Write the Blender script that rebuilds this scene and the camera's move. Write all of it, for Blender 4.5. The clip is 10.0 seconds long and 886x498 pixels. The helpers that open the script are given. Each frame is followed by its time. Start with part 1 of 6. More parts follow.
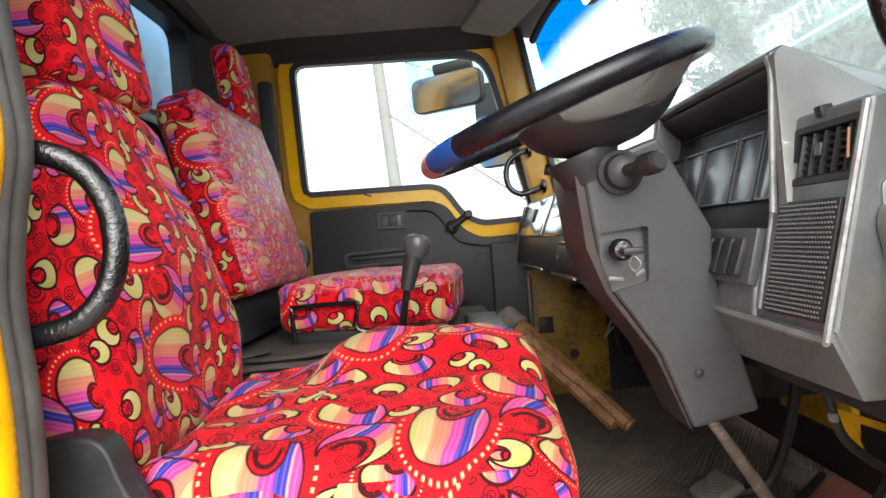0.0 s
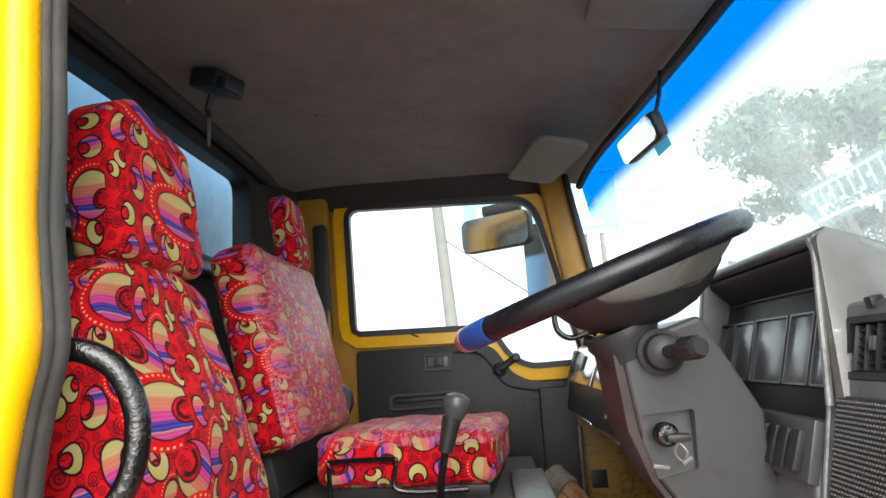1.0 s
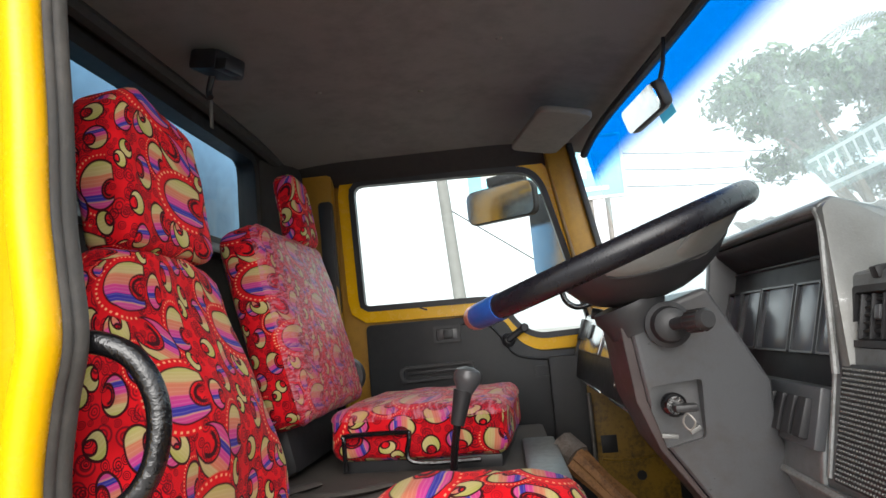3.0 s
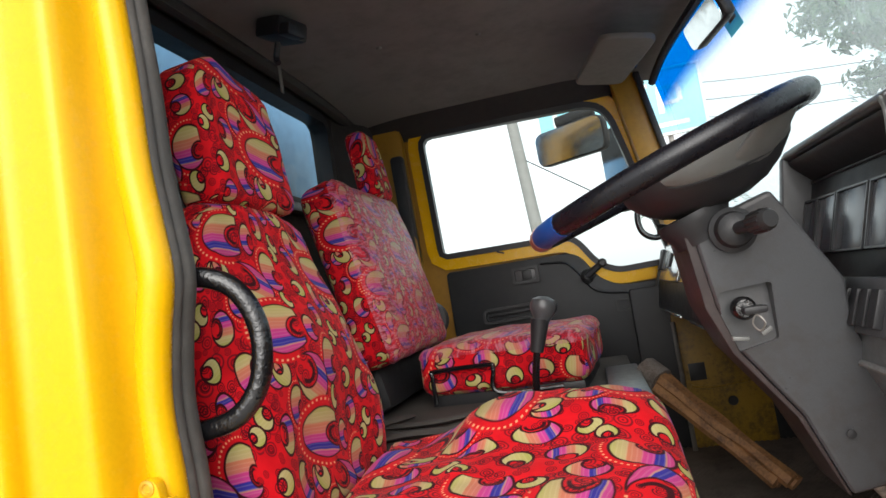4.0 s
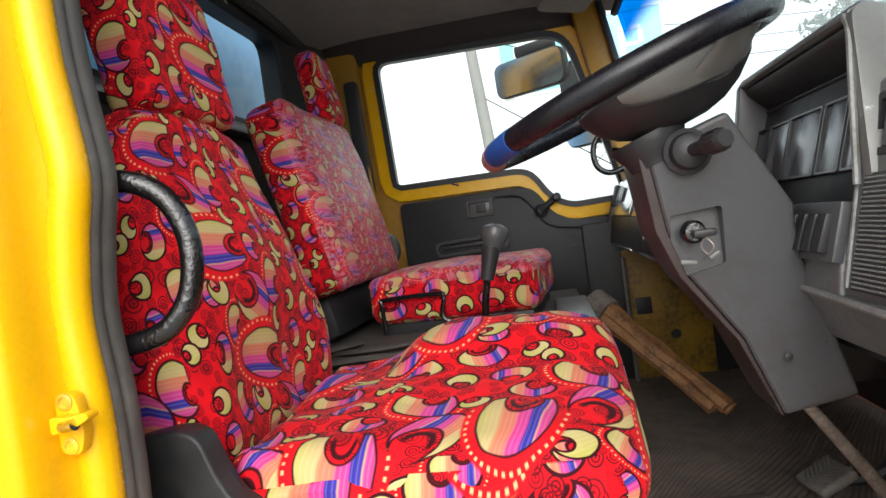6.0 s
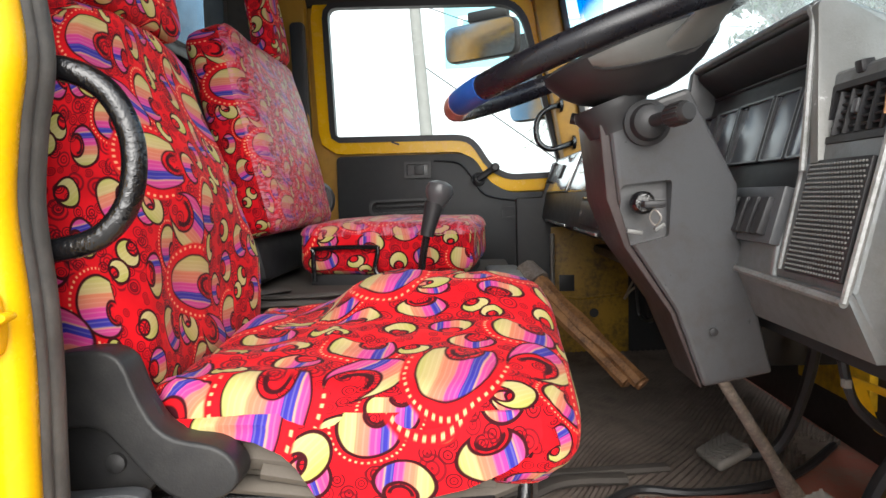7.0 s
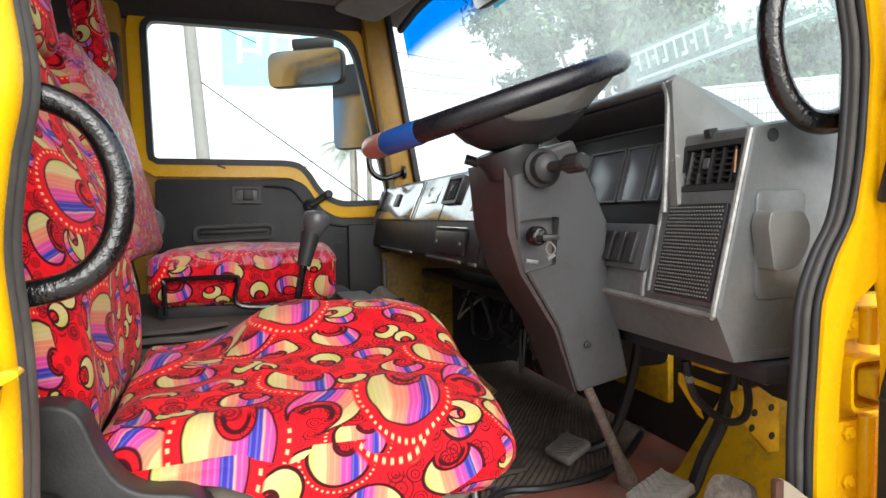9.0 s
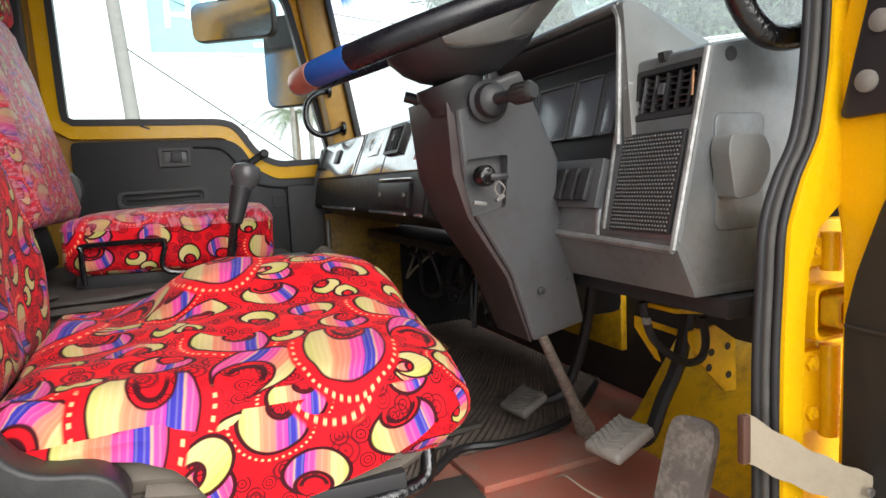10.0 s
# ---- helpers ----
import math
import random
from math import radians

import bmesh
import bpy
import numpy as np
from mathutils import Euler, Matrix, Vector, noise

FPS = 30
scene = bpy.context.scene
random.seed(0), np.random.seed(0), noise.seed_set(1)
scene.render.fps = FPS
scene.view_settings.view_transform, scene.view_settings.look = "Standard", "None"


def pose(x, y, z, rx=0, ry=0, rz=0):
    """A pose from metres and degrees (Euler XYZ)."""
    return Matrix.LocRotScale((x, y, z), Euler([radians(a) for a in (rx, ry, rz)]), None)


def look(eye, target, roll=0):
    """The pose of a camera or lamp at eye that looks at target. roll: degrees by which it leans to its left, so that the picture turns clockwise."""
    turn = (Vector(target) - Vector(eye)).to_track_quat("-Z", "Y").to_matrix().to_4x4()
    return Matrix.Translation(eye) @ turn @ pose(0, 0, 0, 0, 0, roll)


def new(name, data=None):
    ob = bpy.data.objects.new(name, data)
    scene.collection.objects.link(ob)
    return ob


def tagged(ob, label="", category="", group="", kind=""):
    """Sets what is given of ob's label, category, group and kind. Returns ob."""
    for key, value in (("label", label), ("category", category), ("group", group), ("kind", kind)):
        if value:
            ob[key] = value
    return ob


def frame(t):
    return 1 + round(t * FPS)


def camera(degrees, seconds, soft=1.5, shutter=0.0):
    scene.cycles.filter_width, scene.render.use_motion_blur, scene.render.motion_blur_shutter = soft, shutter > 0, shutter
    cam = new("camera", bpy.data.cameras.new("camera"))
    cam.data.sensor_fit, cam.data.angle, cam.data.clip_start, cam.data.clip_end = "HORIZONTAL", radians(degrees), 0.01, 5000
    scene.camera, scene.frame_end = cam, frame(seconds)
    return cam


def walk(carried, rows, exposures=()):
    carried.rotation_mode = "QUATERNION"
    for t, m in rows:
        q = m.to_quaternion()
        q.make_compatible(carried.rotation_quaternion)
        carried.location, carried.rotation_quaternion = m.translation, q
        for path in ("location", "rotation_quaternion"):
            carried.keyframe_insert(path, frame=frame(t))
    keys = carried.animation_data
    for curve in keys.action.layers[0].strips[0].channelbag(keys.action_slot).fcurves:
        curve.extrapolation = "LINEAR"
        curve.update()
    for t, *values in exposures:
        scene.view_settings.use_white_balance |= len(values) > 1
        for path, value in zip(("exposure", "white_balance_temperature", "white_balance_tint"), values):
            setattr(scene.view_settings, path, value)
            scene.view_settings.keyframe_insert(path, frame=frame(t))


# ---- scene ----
cam = camera(69.4, 10.0)
PATH = [
    (0, (0.024, 0.076, 1.62), (0.032, 2.076, 1.588), -4.5),
    (0.5, (0.054, 0.078, 1.647), (-0.095, 2.069, 1.771), -3.4),
    (1, (0.06, 0.08, 1.693), (-0.077, 2.044, 2.047), -3.4),
    (1.5, (0.054, 0.083, 1.724), (-0.062, 1.99, 2.316), -4.0),
    (2, (0.068, 0.072, 1.734), (-0.03, 1.97, 2.356), -5.9),
    (2.5, (0.069, 0.072, 1.717), (-0.014, 2.017, 2.175), -4.8),
    (3, (0.06, 0.071, 1.706), (-0.103, 2.047, 1.967), -5.0),
    (3.2, (0.06, 0.068, 1.703), (-0.172, 2.043, 1.918), -5.6),
    (4.3, (0.1, 0.022, 1.647), (-0.357, 1.967, 1.74), -9.7),
    (4.5, (0.109, 0.025, 1.643), (-0.357, 1.969, 1.688), -9.8),
    (5, (0.107, 0.03, 1.64), (-0.35, 1.977, 1.685), -9.4),
    (5.5, (0.102, 0.061, 1.646), (-0.29, 2.022, 1.65), -10.0),
    (6.8, (0.045, 0.07, 1.598), (-0.101, 2.06, 1.46), -2.5),
    (7, (0.038, 0.077, 1.6), (-0.047, 2.069, 1.438), -1.5),
    (7.5, (-0.014, 0.08, 1.581), (0.11, 2.066, 1.379), -1.7),
    (8, (-0.125, 0.063, 1.572), (0.157, 2.024, 1.293), -4.0),
    (8.5, (-0.152, 0.033, 1.589), (0.352, 1.951, 1.332), -1.5),
    (9, (-0.175, 0.043, 1.622), (0.426, 1.947, 1.514), -0.9),
    (9.5, (-0.176, 0.064, 1.619), (0.473, 1.951, 1.483), -1.9),
    (10, (-0.144, 0.111, 1.583), (0.6, 1.955, 1.367), -2.9),
]
EXPOSURES = [(0.0, 1.78), (1.0, 1.66), (2.5, 1.5), (3.2, 1.38), (4.5, 1.09), (5.5, 1.19), (7.0, 1.66), (8.0, 1.84), (8.5, 1.80), (9.0, 1.58), (10.0, 1.58)]
walk(cam, [(t, look(eye, target, roll)) for t, eye, target, roll in PATH], EXPOSURES)

# ---- light ----
world = bpy.data.worlds.new("overcast_sky")
scene.world = world
world.use_nodes = True
wt = world.node_tree
wt.nodes.clear()
w_out = wt.nodes.new("ShaderNodeOutputWorld")
w_bg = wt.nodes.new("ShaderNodeBackground")
w_sky = wt.nodes.new("ShaderNodeTexSky")
w_sky.sky_type, w_sky.sun_disc = "NISHITA", False
w_sky.sun_elevation, w_sky.sun_rotation = radians(29), radians(172)
w_sky.air_density, w_sky.dust_density, w_sky.ozone_density = 1.0, 4.0, 1.0
w_hsv = wt.nodes.new("ShaderNodeHueSaturation")
w_hsv.inputs["Saturation"].default_value = 0.22
wt.links.new(w_sky.outputs[0], w_hsv.inputs["Color"])
w_mix = wt.nodes.new("ShaderNodeMix")
w_mix.data_type = "RGBA"
w_mix.inputs[0].default_value = 0.65
w_mix.inputs[7].default_value = (4.6, 4.75, 4.9, 1)  # even cloud cover
wt.links.new(w_hsv.outputs[0], w_mix.inputs[6])
wt.links.new(w_mix.outputs[2], w_bg.inputs["Color"])
w_bg.inputs["Strength"].default_value = 0.15
wt.links.new(w_bg.outputs[0], w_out.inputs["Surface"])
sun_data = bpy.data.lights.new("sun", "SUN")
sun_data.energy, sun_data.angle, sun_data.color = 0.9, radians(60), (1.0, 0.97, 0.92)
sun = new("sun", sun_data)
sun.matrix_world = look((0.8, -5.0, 4.6), (0.0, 0.9, 1.4))


# ---- materials ----
class Nodes:
    """Short calls for building a node tree."""

    def __init__(self, name):
        self.mat = bpy.data.materials.new(name)
        self.mat.use_nodes = True
        self.tree = self.mat.node_tree
        self.bsdf = self.tree.nodes["Principled BSDF"]
        self.out = self.tree.nodes["Material Output"]

    def add(self, kind, **props):
        n = self.tree.nodes.new(kind)
        for k, v in props.items():
            setattr(n, k, v)
        return n

    def put(self, socket, value):
        if isinstance(value, bpy.types.NodeSocket):
            self.tree.links.new(value, socket)
        else:
            socket.default_value = value

    def m(self, op, a, b=0.0, c=0.0):
        n = self.add("ShaderNodeMath", operation=op)
        for i, v in enumerate((a, b, c)):
            self.put(n.inputs[i], v)
        return n.outputs[0]

    def v(self, op, a, b=(0, 0, 0)):
        n = self.add("ShaderNodeVectorMath", operation=op)
        self.put(n.inputs[0], a)
        self.put(n.inputs[1], b)
        return n.outputs["Value"] if op in ("LENGTH", "DISTANCE", "DOT_PRODUCT") else n.outputs[0]

    def xyz(self, a):
        n = self.add("ShaderNodeSeparateXYZ")
        self.put(n.inputs[0], a)
        return n.outputs

    def mix(self, fac, a, b, blend="MIX"):
        n = self.add("ShaderNodeMix", data_type="RGBA", blend_type=blend)
        self.put(n.inputs[0], fac)
        for i, c in ((6, a), (7, b)):
            self.put(n.inputs[i], c if isinstance(c, bpy.types.NodeSocket) else (*c[:3], 1))
        return n.outputs[2]

    def noise(self, vec, scale, detail=4.0, rough=0.55):
        n = self.add("ShaderNodeTexNoise")
        self.put(n.inputs["Vector"], vec)
        n.inputs["Scale"].default_value, n.inputs["Detail"].default_value, n.inputs["Roughness"].default_value = scale, detail, rough
        return n.outputs["Fac"]

    def ramp(self, fac, stops, constant=False):
        n = self.add("ShaderNodeValToRGB")
        n.color_ramp.interpolation = "CONSTANT" if constant else "LINEAR"
        while len(n.color_ramp.elements) < len(stops):
            n.color_ramp.elements.new(0.5)
        for e, (p, c) in zip(n.color_ramp.elements, stops):
            e.position, e.color = p, (*c[:3], 1)
        self.put(n.inputs[0], fac)
        return n.outputs[0]

    def span(self, x, lo, hi):
        n = self.add("ShaderNodeMapRange", interpolation_type="SMOOTHSTEP")
        self.put(n.inputs["Value"], x)
        n.inputs["From Min"].default_value, n.inputs["From Max"].default_value = lo, hi
        return n.outputs[0]

    def bump(self, height, strength=0.3, distance=0.002):
        n = self.add("ShaderNodeBump")
        n.inputs["Strength"].default_value, n.inputs["Distance"].default_value = strength, distance
        self.put(n.inputs["Height"], height)
        self.put(self.bsdf.inputs["Normal"], n.outputs[0])

    def obj(self):
        return self.add("ShaderNodeTexCoord").outputs["Object"]

    def uv(self):
        return self.add("ShaderNodeTexCoord").outputs["UV"]

    def set(self, **kw):
        for k, val in kw.items():
            self.put(self.bsdf.inputs[k.replace("_", " ")], (*val, 1) if isinstance(val, tuple) and len(val) == 3 else val)
        return self.mat


def surface(name, base, rough=0.5, metal=0.0, dirt=None, dirt_amount=0.35, grain=400.0, grain_depth=0.0004, blotch=6.0, spec=0.5, scratch=0.0):
    """A worn surface: blotches of dirt, fine grain, uneven gloss."""
    n = Nodes(name)
    p = n.obj()
    big = n.noise(p, blotch, 6, 0.6)
    fine = n.noise(p, grain, 3, 0.6)
    mid = n.noise(p, blotch * 7, 5, 0.65)
    dark = dirt or tuple(c * 0.55 for c in base)
    worn = n.m("MULTIPLY", n.span(n.m("ADD", n.m("MULTIPLY", big, 0.6), n.m("MULTIPLY", mid, 0.4)), 0.42, 0.68), dirt_amount)
    col = n.mix(worn, base, dark)
    col = n.mix(n.m("MULTIPLY", n.span(fine, 0.3, 0.75), 0.16), col, tuple(c * 0.6 for c in base))
    if scratch:
        col = n.mix(n.m("MULTIPLY", n.span(n.noise(p, blotch * 20, 8, 0.8), 0.62, 0.72), scratch), col, tuple(min(1, c * 2.2 + 0.05) for c in base))
    n.set(Base_Color=col, Metallic=metal, Roughness=n.m("ADD", rough - 0.12, n.m("MULTIPLY", mid, 0.24)), Specular_IOR_Level=spec)
    n.bump(n.m("ADD", fine, n.m("MULTIPLY", mid, 0.5)), 0.5, grain_depth)
    return n.mat


def paisley(name, plastic=False):
    """Red velvet with striped bowls, arches and commas in a slanting repeat, dotted arcs and small rings."""
    n = Nodes(name)
    uv = n.uv()
    weave = n.noise(uv, 900, 2)
    warp = n.add("ShaderNodeTexNoise")
    n.put(warp.inputs["Vector"], uv)
    warp.inputs["Scale"].default_value = 7.0
    uv2 = n.v("ADD", uv, n.v("MULTIPLY", n.v("SUBTRACT", warp.outputs["Color"], (0.5, 0.5, 0.5)), (0.016, 0.016, 0.0)))
    red = n.mix(n.span(n.noise(uv, 14, 3), 0.35, 0.7), (0.74, 0.006, 0.013), (0.58, 0.004, 0.010))
    ink = (0.040, 0.003, 0.006)
    col = red
    slant = radians(19.9)
    cs, sn = math.cos(slant), math.sin(slant)
    REP = (0.229, 0.36)

    def inside(x, edge, soft=0.06):
        return n.m("SUBTRACT", 1.0, n.span(x, edge - soft / 2, edge + soft / 2))

    def band(x, lo, hi, soft=0.05):
        return n.m("MULTIPLY", n.span(x, lo - soft / 2, lo + soft / 2), inside(x, hi, soft))

    def rings(col, scale, off, radius, rand, ring_ink=(0.11, 0.003, 0.008)):
        vec = n.v("ADD", n.v("MULTIPLY", uv2, (scale, scale, 1)), off)
        vo = n.add("ShaderNodeTexVoronoi", voronoi_dimensions="2D", feature="F1")
        n.put(vo.inputs["Vector"], vec)
        vo.inputs["Scale"].default_value, vo.inputs["Randomness"].default_value = 1.0, rand
        loc = n.v("MULTIPLY", n.v("SUBTRACT", vec, vo.outputs["Position"]), (1, 1, 0))
        rnd = n.xyz(vo.outputs["Color"])
        r = n.m("DIVIDE", n.v("LENGTH", loc), n.m("MULTIPLY", n.m("ADD", 0.7, n.m("MULTIPLY", rnd[1], 0.6)), radius))
        both = n.m("MAXIMUM", band(r, 0.78, 1.0, 0.12), n.m("MAXIMUM", band(r, 0.36, 0.56, 0.12), inside(r, 0.14, 0.1)))
        return n.mix(n.m("MULTIPLY", both, n.span(rnd[2], 0.12, 0.16)), col, ring_ink)

    turned = n.add("ShaderNodeVectorRotate", rotation_type="Z_AXIS")
    n.put(turned.inputs["Vector"], uv2)
    turned.inputs["Angle"].default_value = -slant
    cloth = turned.outputs[0]
    STRIPES = [(0.0, (0.42, 0.40, 0.10)), (0.10, (0.50, 0.42, 0.16)), (0.27, (0.54, 0.40, 0.19)), (0.30, (0.60, 0.20, 0.10)), (0.50, (0.60, 0.17, 0.13)), (0.53, (0.60, 0.055, 0.22)), (0.69, (0.54, 0.045, 0.28)), (0.71, (0.028, 0.026, 0.28)), (0.84, (0.042, 0.034, 0.31)), (0.86, (0.54, 0.28, 0.18)), (0.89, (0.56, 0.06, 0.26)), (1.0, (0.56, 0.05, 0.20))]
    CREAM_END = [(0.0, (0.40, 0.39, 0.08)), (0.35, (0.50, 0.43, 0.15)), (1.0, (0.54, 0.45, 0.20))]

    def crescent(col, u, v, size, squash, turn, bite, bite_r, dots=False, cream=False, lead=0.0):
        """A disc with a round bite out of its upper side: bowl, boat, arch or comma."""
        size, squash = size * 0.87, min(squash * 1.45, 1.75)
        cu, cv = u * cs + v * sn, -u * sn + v * cs
        wrap = n.add("ShaderNodeVectorMath", operation="WRAP")
        n.put(wrap.inputs[0], cloth)
        wrap.inputs[1].default_value = (cu + REP[0] / 2, cv + REP[1] / 2, 1)
        wrap.inputs[2].default_value = (cu - REP[0] / 2, cv - REP[1] / 2, -1)
        ro = n.add("ShaderNodeVectorRotate", rotation_type="Z_AXIS")
        n.put(ro.inputs["Vector"], n.v("SUBTRACT", wrap.outputs[0], (cu, cv, 0)))
        ro.inputs["Angle"].default_value = slant - radians(turn)
        q = n.v("MULTIPLY", ro.outputs[0], (1 / size, 1 / (size * squash), 0))
        r = n.v("LENGTH", q)
        away = n.v("LENGTH", n.v("SUBTRACT", q, (bite[0], bite[1], 0)))
        t = n.m("MULTIPLY_ADD", n.xyz(q)[0], 0.5, 0.5 + lead)
        fill = n.ramp(t, CREAM_END if cream else STRIPES)
        thread = n.span(n.m("SINE", n.m("MULTIPLY", n.xyz(q)[0], 46.0 * size / 0.05)), 0.2, 0.9)
        fill = n.mix(n.m("MULTIPLY", thread, 0.07), fill, (0.95, 0.8, 0.6))
        edge = 0.0042 / (size * (0.5 + 0.5 * squash))
        if dots:
            ang = n.m("ARCTAN2", n.xyz(q)[1], n.xyz(q)[0])
            low = inside(n.xyz(q)[1], 0.35, 0.2)
            col = n.mix(n.m("MULTIPLY", band(r, 1.0, 1.42, 0.1), low), col, red)
            dot = n.m("MULTIPLY", n.span(n.m("SINE", n.m("MULTIPLY", ang, 40.0)), 0.0, 0.5), band(r, 1.26, 1.34, 0.05))
            col = n.mix(n.m("MULTIPLY", dot, low), col, (0.90, 0.40, 0.20))
        shape = n.m("MULTIPLY", inside(r, 1.0), n.span(away, bite_r - 0.03, bite_r + 0.03))
        if dots:
            shape = n.m("MULTIPLY", shape, inside(n.xyz(q)[1], 0.66, 0.06))
        rim = n.m("MULTIPLY", inside(r, 1.0 + edge), n.span(away, bite_r - edge - 0.03, bite_r - edge + 0.03))
        if dots:
            rim = n.m("MULTIPLY", rim, inside(n.xyz(q)[1], 0.72, 0.08))
        col = n.mix(rim, col, ink)
        col = n.mix(shape, col, fill)
        if size > 0.03:
            eye = n.m("MULTIPLY", band(away, bite_r * 0.48, bite_r * 0.72, 0.06), inside(n.xyz(q)[1], bite[1] + 0.05, 0.2))
            col = n.mix(n.m("MULTIPLY", eye, inside(r, 1.0)), col, ink)
        return col

    col = rings(col, 27.0, (8.7, 4.1, 0), 0.36, 0.95, (0.20, 0.004, 0.010))
    col = rings(col, 44.0, (3.3, 1.7, 0), 0.36, 0.9)
    for motif in (
        (-0.105, 0.893, 0.049, 0.60, -6, (0.25, 0.50), 0.46, True),
        (-0.037, 1.045, 0.041, 0.50, 14, (0.1, 0.75), 0.72),
        (0.085, 1.092, 0.037, 0.46, 176, (0.1, 0.60), 0.66),
        (0.008, 0.978, 0.033, 0.52, 184, (0.0, 0.62), 0.60),
        (0.039, 0.916, 0.033, 0.54, -4, (0.25, 0.62), 0.60, False, False, 0.16),
        (-0.022, 1.100, 0.027, 0.62, 10, (0.2, 0.60), 0.58, False, False, 0.2),
        (0.045, 1.150, 0.038, 0.58, -3, (0.2, 0.52), 0.46, True),
        (-0.062, 0.970, 0.024, 0.66, 200, (0.2, 0.55), 0.66, False, True),
        (-0.172, 0.966, 0.024, 0.50, 24, (-0.1, 0.62), 0.66, False, True),
        (-0.036, 0.892, 0.024, 0.46, 12, (-0.1, 0.70), 0.66, False, True),
        (-0.089, 1.076, 0.021, 0.58, 62, (0.1, 0.60), 0.62, False, True),
        (0.068, 1.022, 0.019, 0.58, 190, (0.1, 0.60), 0.62, False, True),
        (0.100, 0.782, 0.025, 0.90, 132, (0.15, 0.50), 0.60, False, True),
        (-0.084, 0.806, 0.046, 1.02, 150, (0.05, 0.46), 0.74, False, False, 0.08),
        (0.022, 0.828, 0.056, 1.15, -6, (0.06, 0.56), 0.52, True),
    ):
        col = crescent(col, *motif)
    col = n.mix(n.m("MULTIPLY", n.span(weave, 0.35, 0.75), 0.10), col, ink)
    n.set(Base_Color=col, Roughness=0.8, Sheen_Weight=0.05, Sheen_Roughness=0.4, Specular_IOR_Level=0.15)
    folds = n.noise(uv, 26, 4)
    n.bump(n.m("ADD", n.m("MULTIPLY", weave, 0.25), folds), 0.35, 0.004)
    if plastic:
        # pale streaks put the crinkled plastic's glare into the base colour
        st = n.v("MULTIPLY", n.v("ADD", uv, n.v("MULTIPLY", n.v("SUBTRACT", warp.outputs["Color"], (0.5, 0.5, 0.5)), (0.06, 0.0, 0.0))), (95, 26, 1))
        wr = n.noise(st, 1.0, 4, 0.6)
        painted_glare = n.m("MULTIPLY", n.span(wr, 0.44, 0.64), 0.62)
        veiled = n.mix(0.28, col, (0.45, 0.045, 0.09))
        n.set(Base_Color=n.mix(painted_glare, veiled, (0.58, 0.22, 0.27)), Roughness=0.5, Coat_Weight=0.12, Coat_Roughness=0.25)
        n.bump(wr, 0.6, 0.006)
    return n.mat


def clear_glass(name, tint=(0.93, 0.97, 0.96), gloss=0.10, haze=0.0):
    """A thin pane: it lets the light straight through and mirrors a little."""
    n = Nodes(name)
    tr = n.add("ShaderNodeBsdfTransparent")
    tr.inputs[0].default_value = (*tint, 1)
    gl = n.add("ShaderNodeBsdfGlossy")
    gl.inputs["Roughness"].default_value = 0.03
    fr = n.add("ShaderNodeLayerWeight")
    fr.inputs["Blend"].default_value = 0.25
    mx = n.add("ShaderNodeMixShader")
    n.put(mx.inputs[0], n.m("MULTIPLY", fr.outputs["Fresnel"], gloss))
    n.tree.links.new(tr.outputs[0], mx.inputs[1])
    n.tree.links.new(gl.outputs[0], mx.inputs[2])
    last = mx
    if haze:
        df = n.add("ShaderNodeBsdfTranslucent")
        df.inputs[0].default_value = (0.85, 0.92, 0.92, 1)
        m2 = n.add("ShaderNodeMixShader")
        p = n.obj()
        streak = n.m("ADD", n.m("MULTIPLY", n.noise(n.v("MULTIPLY", p, (1, 1, 0.6)), 120.0, 4, 0.7), 0.65), n.m("MULTIPLY", n.noise(p, 7.0, 3, 0.6), 0.35))
        n.put(m2.inputs[0], n.m("MULTIPLY", n.span(streak, 0.05, 0.95), haze))
        n.tree.links.new(mx.outputs[0], m2.inputs[1])
        n.tree.links.new(df.outputs[0], m2.inputs[2])
        last = m2
    n.tree.links.new(last.outputs[0], n.out.inputs["Surface"])
    return n.mat


YELLOW = surface("yellow_paint", (0.80, 0.435, 0.003), 0.26, dirt=(0.60, 0.34, 0.01), dirt_amount=0.18, grain=250, grain_depth=0.0001, spec=0.3)
YELLOW_OLD = surface("worn_yellow_paint", (0.84, 0.48, 0.010), 0.42, dirt=(0.22, 0.12, 0.03), dirt_amount=0.7, grain=200, grain_depth=0.0003)
# the cab's yellow, darkened to carry the shade on its far side
SHADED_YELLOW = surface("shaded_yellow_pillar_paint", (0.40, 0.20, 0.010), 0.5, dirt=(0.20, 0.10, 0.015), dirt_amount=0.5)
GREY = surface("silver_grey_plastic", (0.205, 0.218, 0.224), 0.33, metal=0.55, dirt=(0.14, 0.137, 0.125), dirt_amount=0.6, grain=350, grain_depth=0.0006, blotch=9, scratch=0.2)
GREY_COL = surface("column_grey_plastic", (0.070, 0.073, 0.078), 0.32, dirt=(0.048, 0.040, 0.036), dirt_amount=0.7, grain=350, grain_depth=0.0005, scratch=0.15)
BROWN = surface("maroon_brown_plastic", (0.040, 0.030, 0.030), 0.4, dirt=(0.09, 0.07, 0.065), dirt_amount=0.4, grain=300)
# silver trim; also paints the sky's reflection onto the grey fascia
SILVER = surface("glossy_silver_panel", (0.62, 0.63, 0.63), 0.16, metal=0.75, dirt=(0.30, 0.30, 0.28), dirt_amount=0.4, grain=150, grain_depth=0.0001)
BLACK = surface("black_plastic", (0.024, 0.024, 0.026), 0.42, dirt=(0.034, 0.032, 0.03), dirt_amount=0.5, grain=500, spec=0.35)
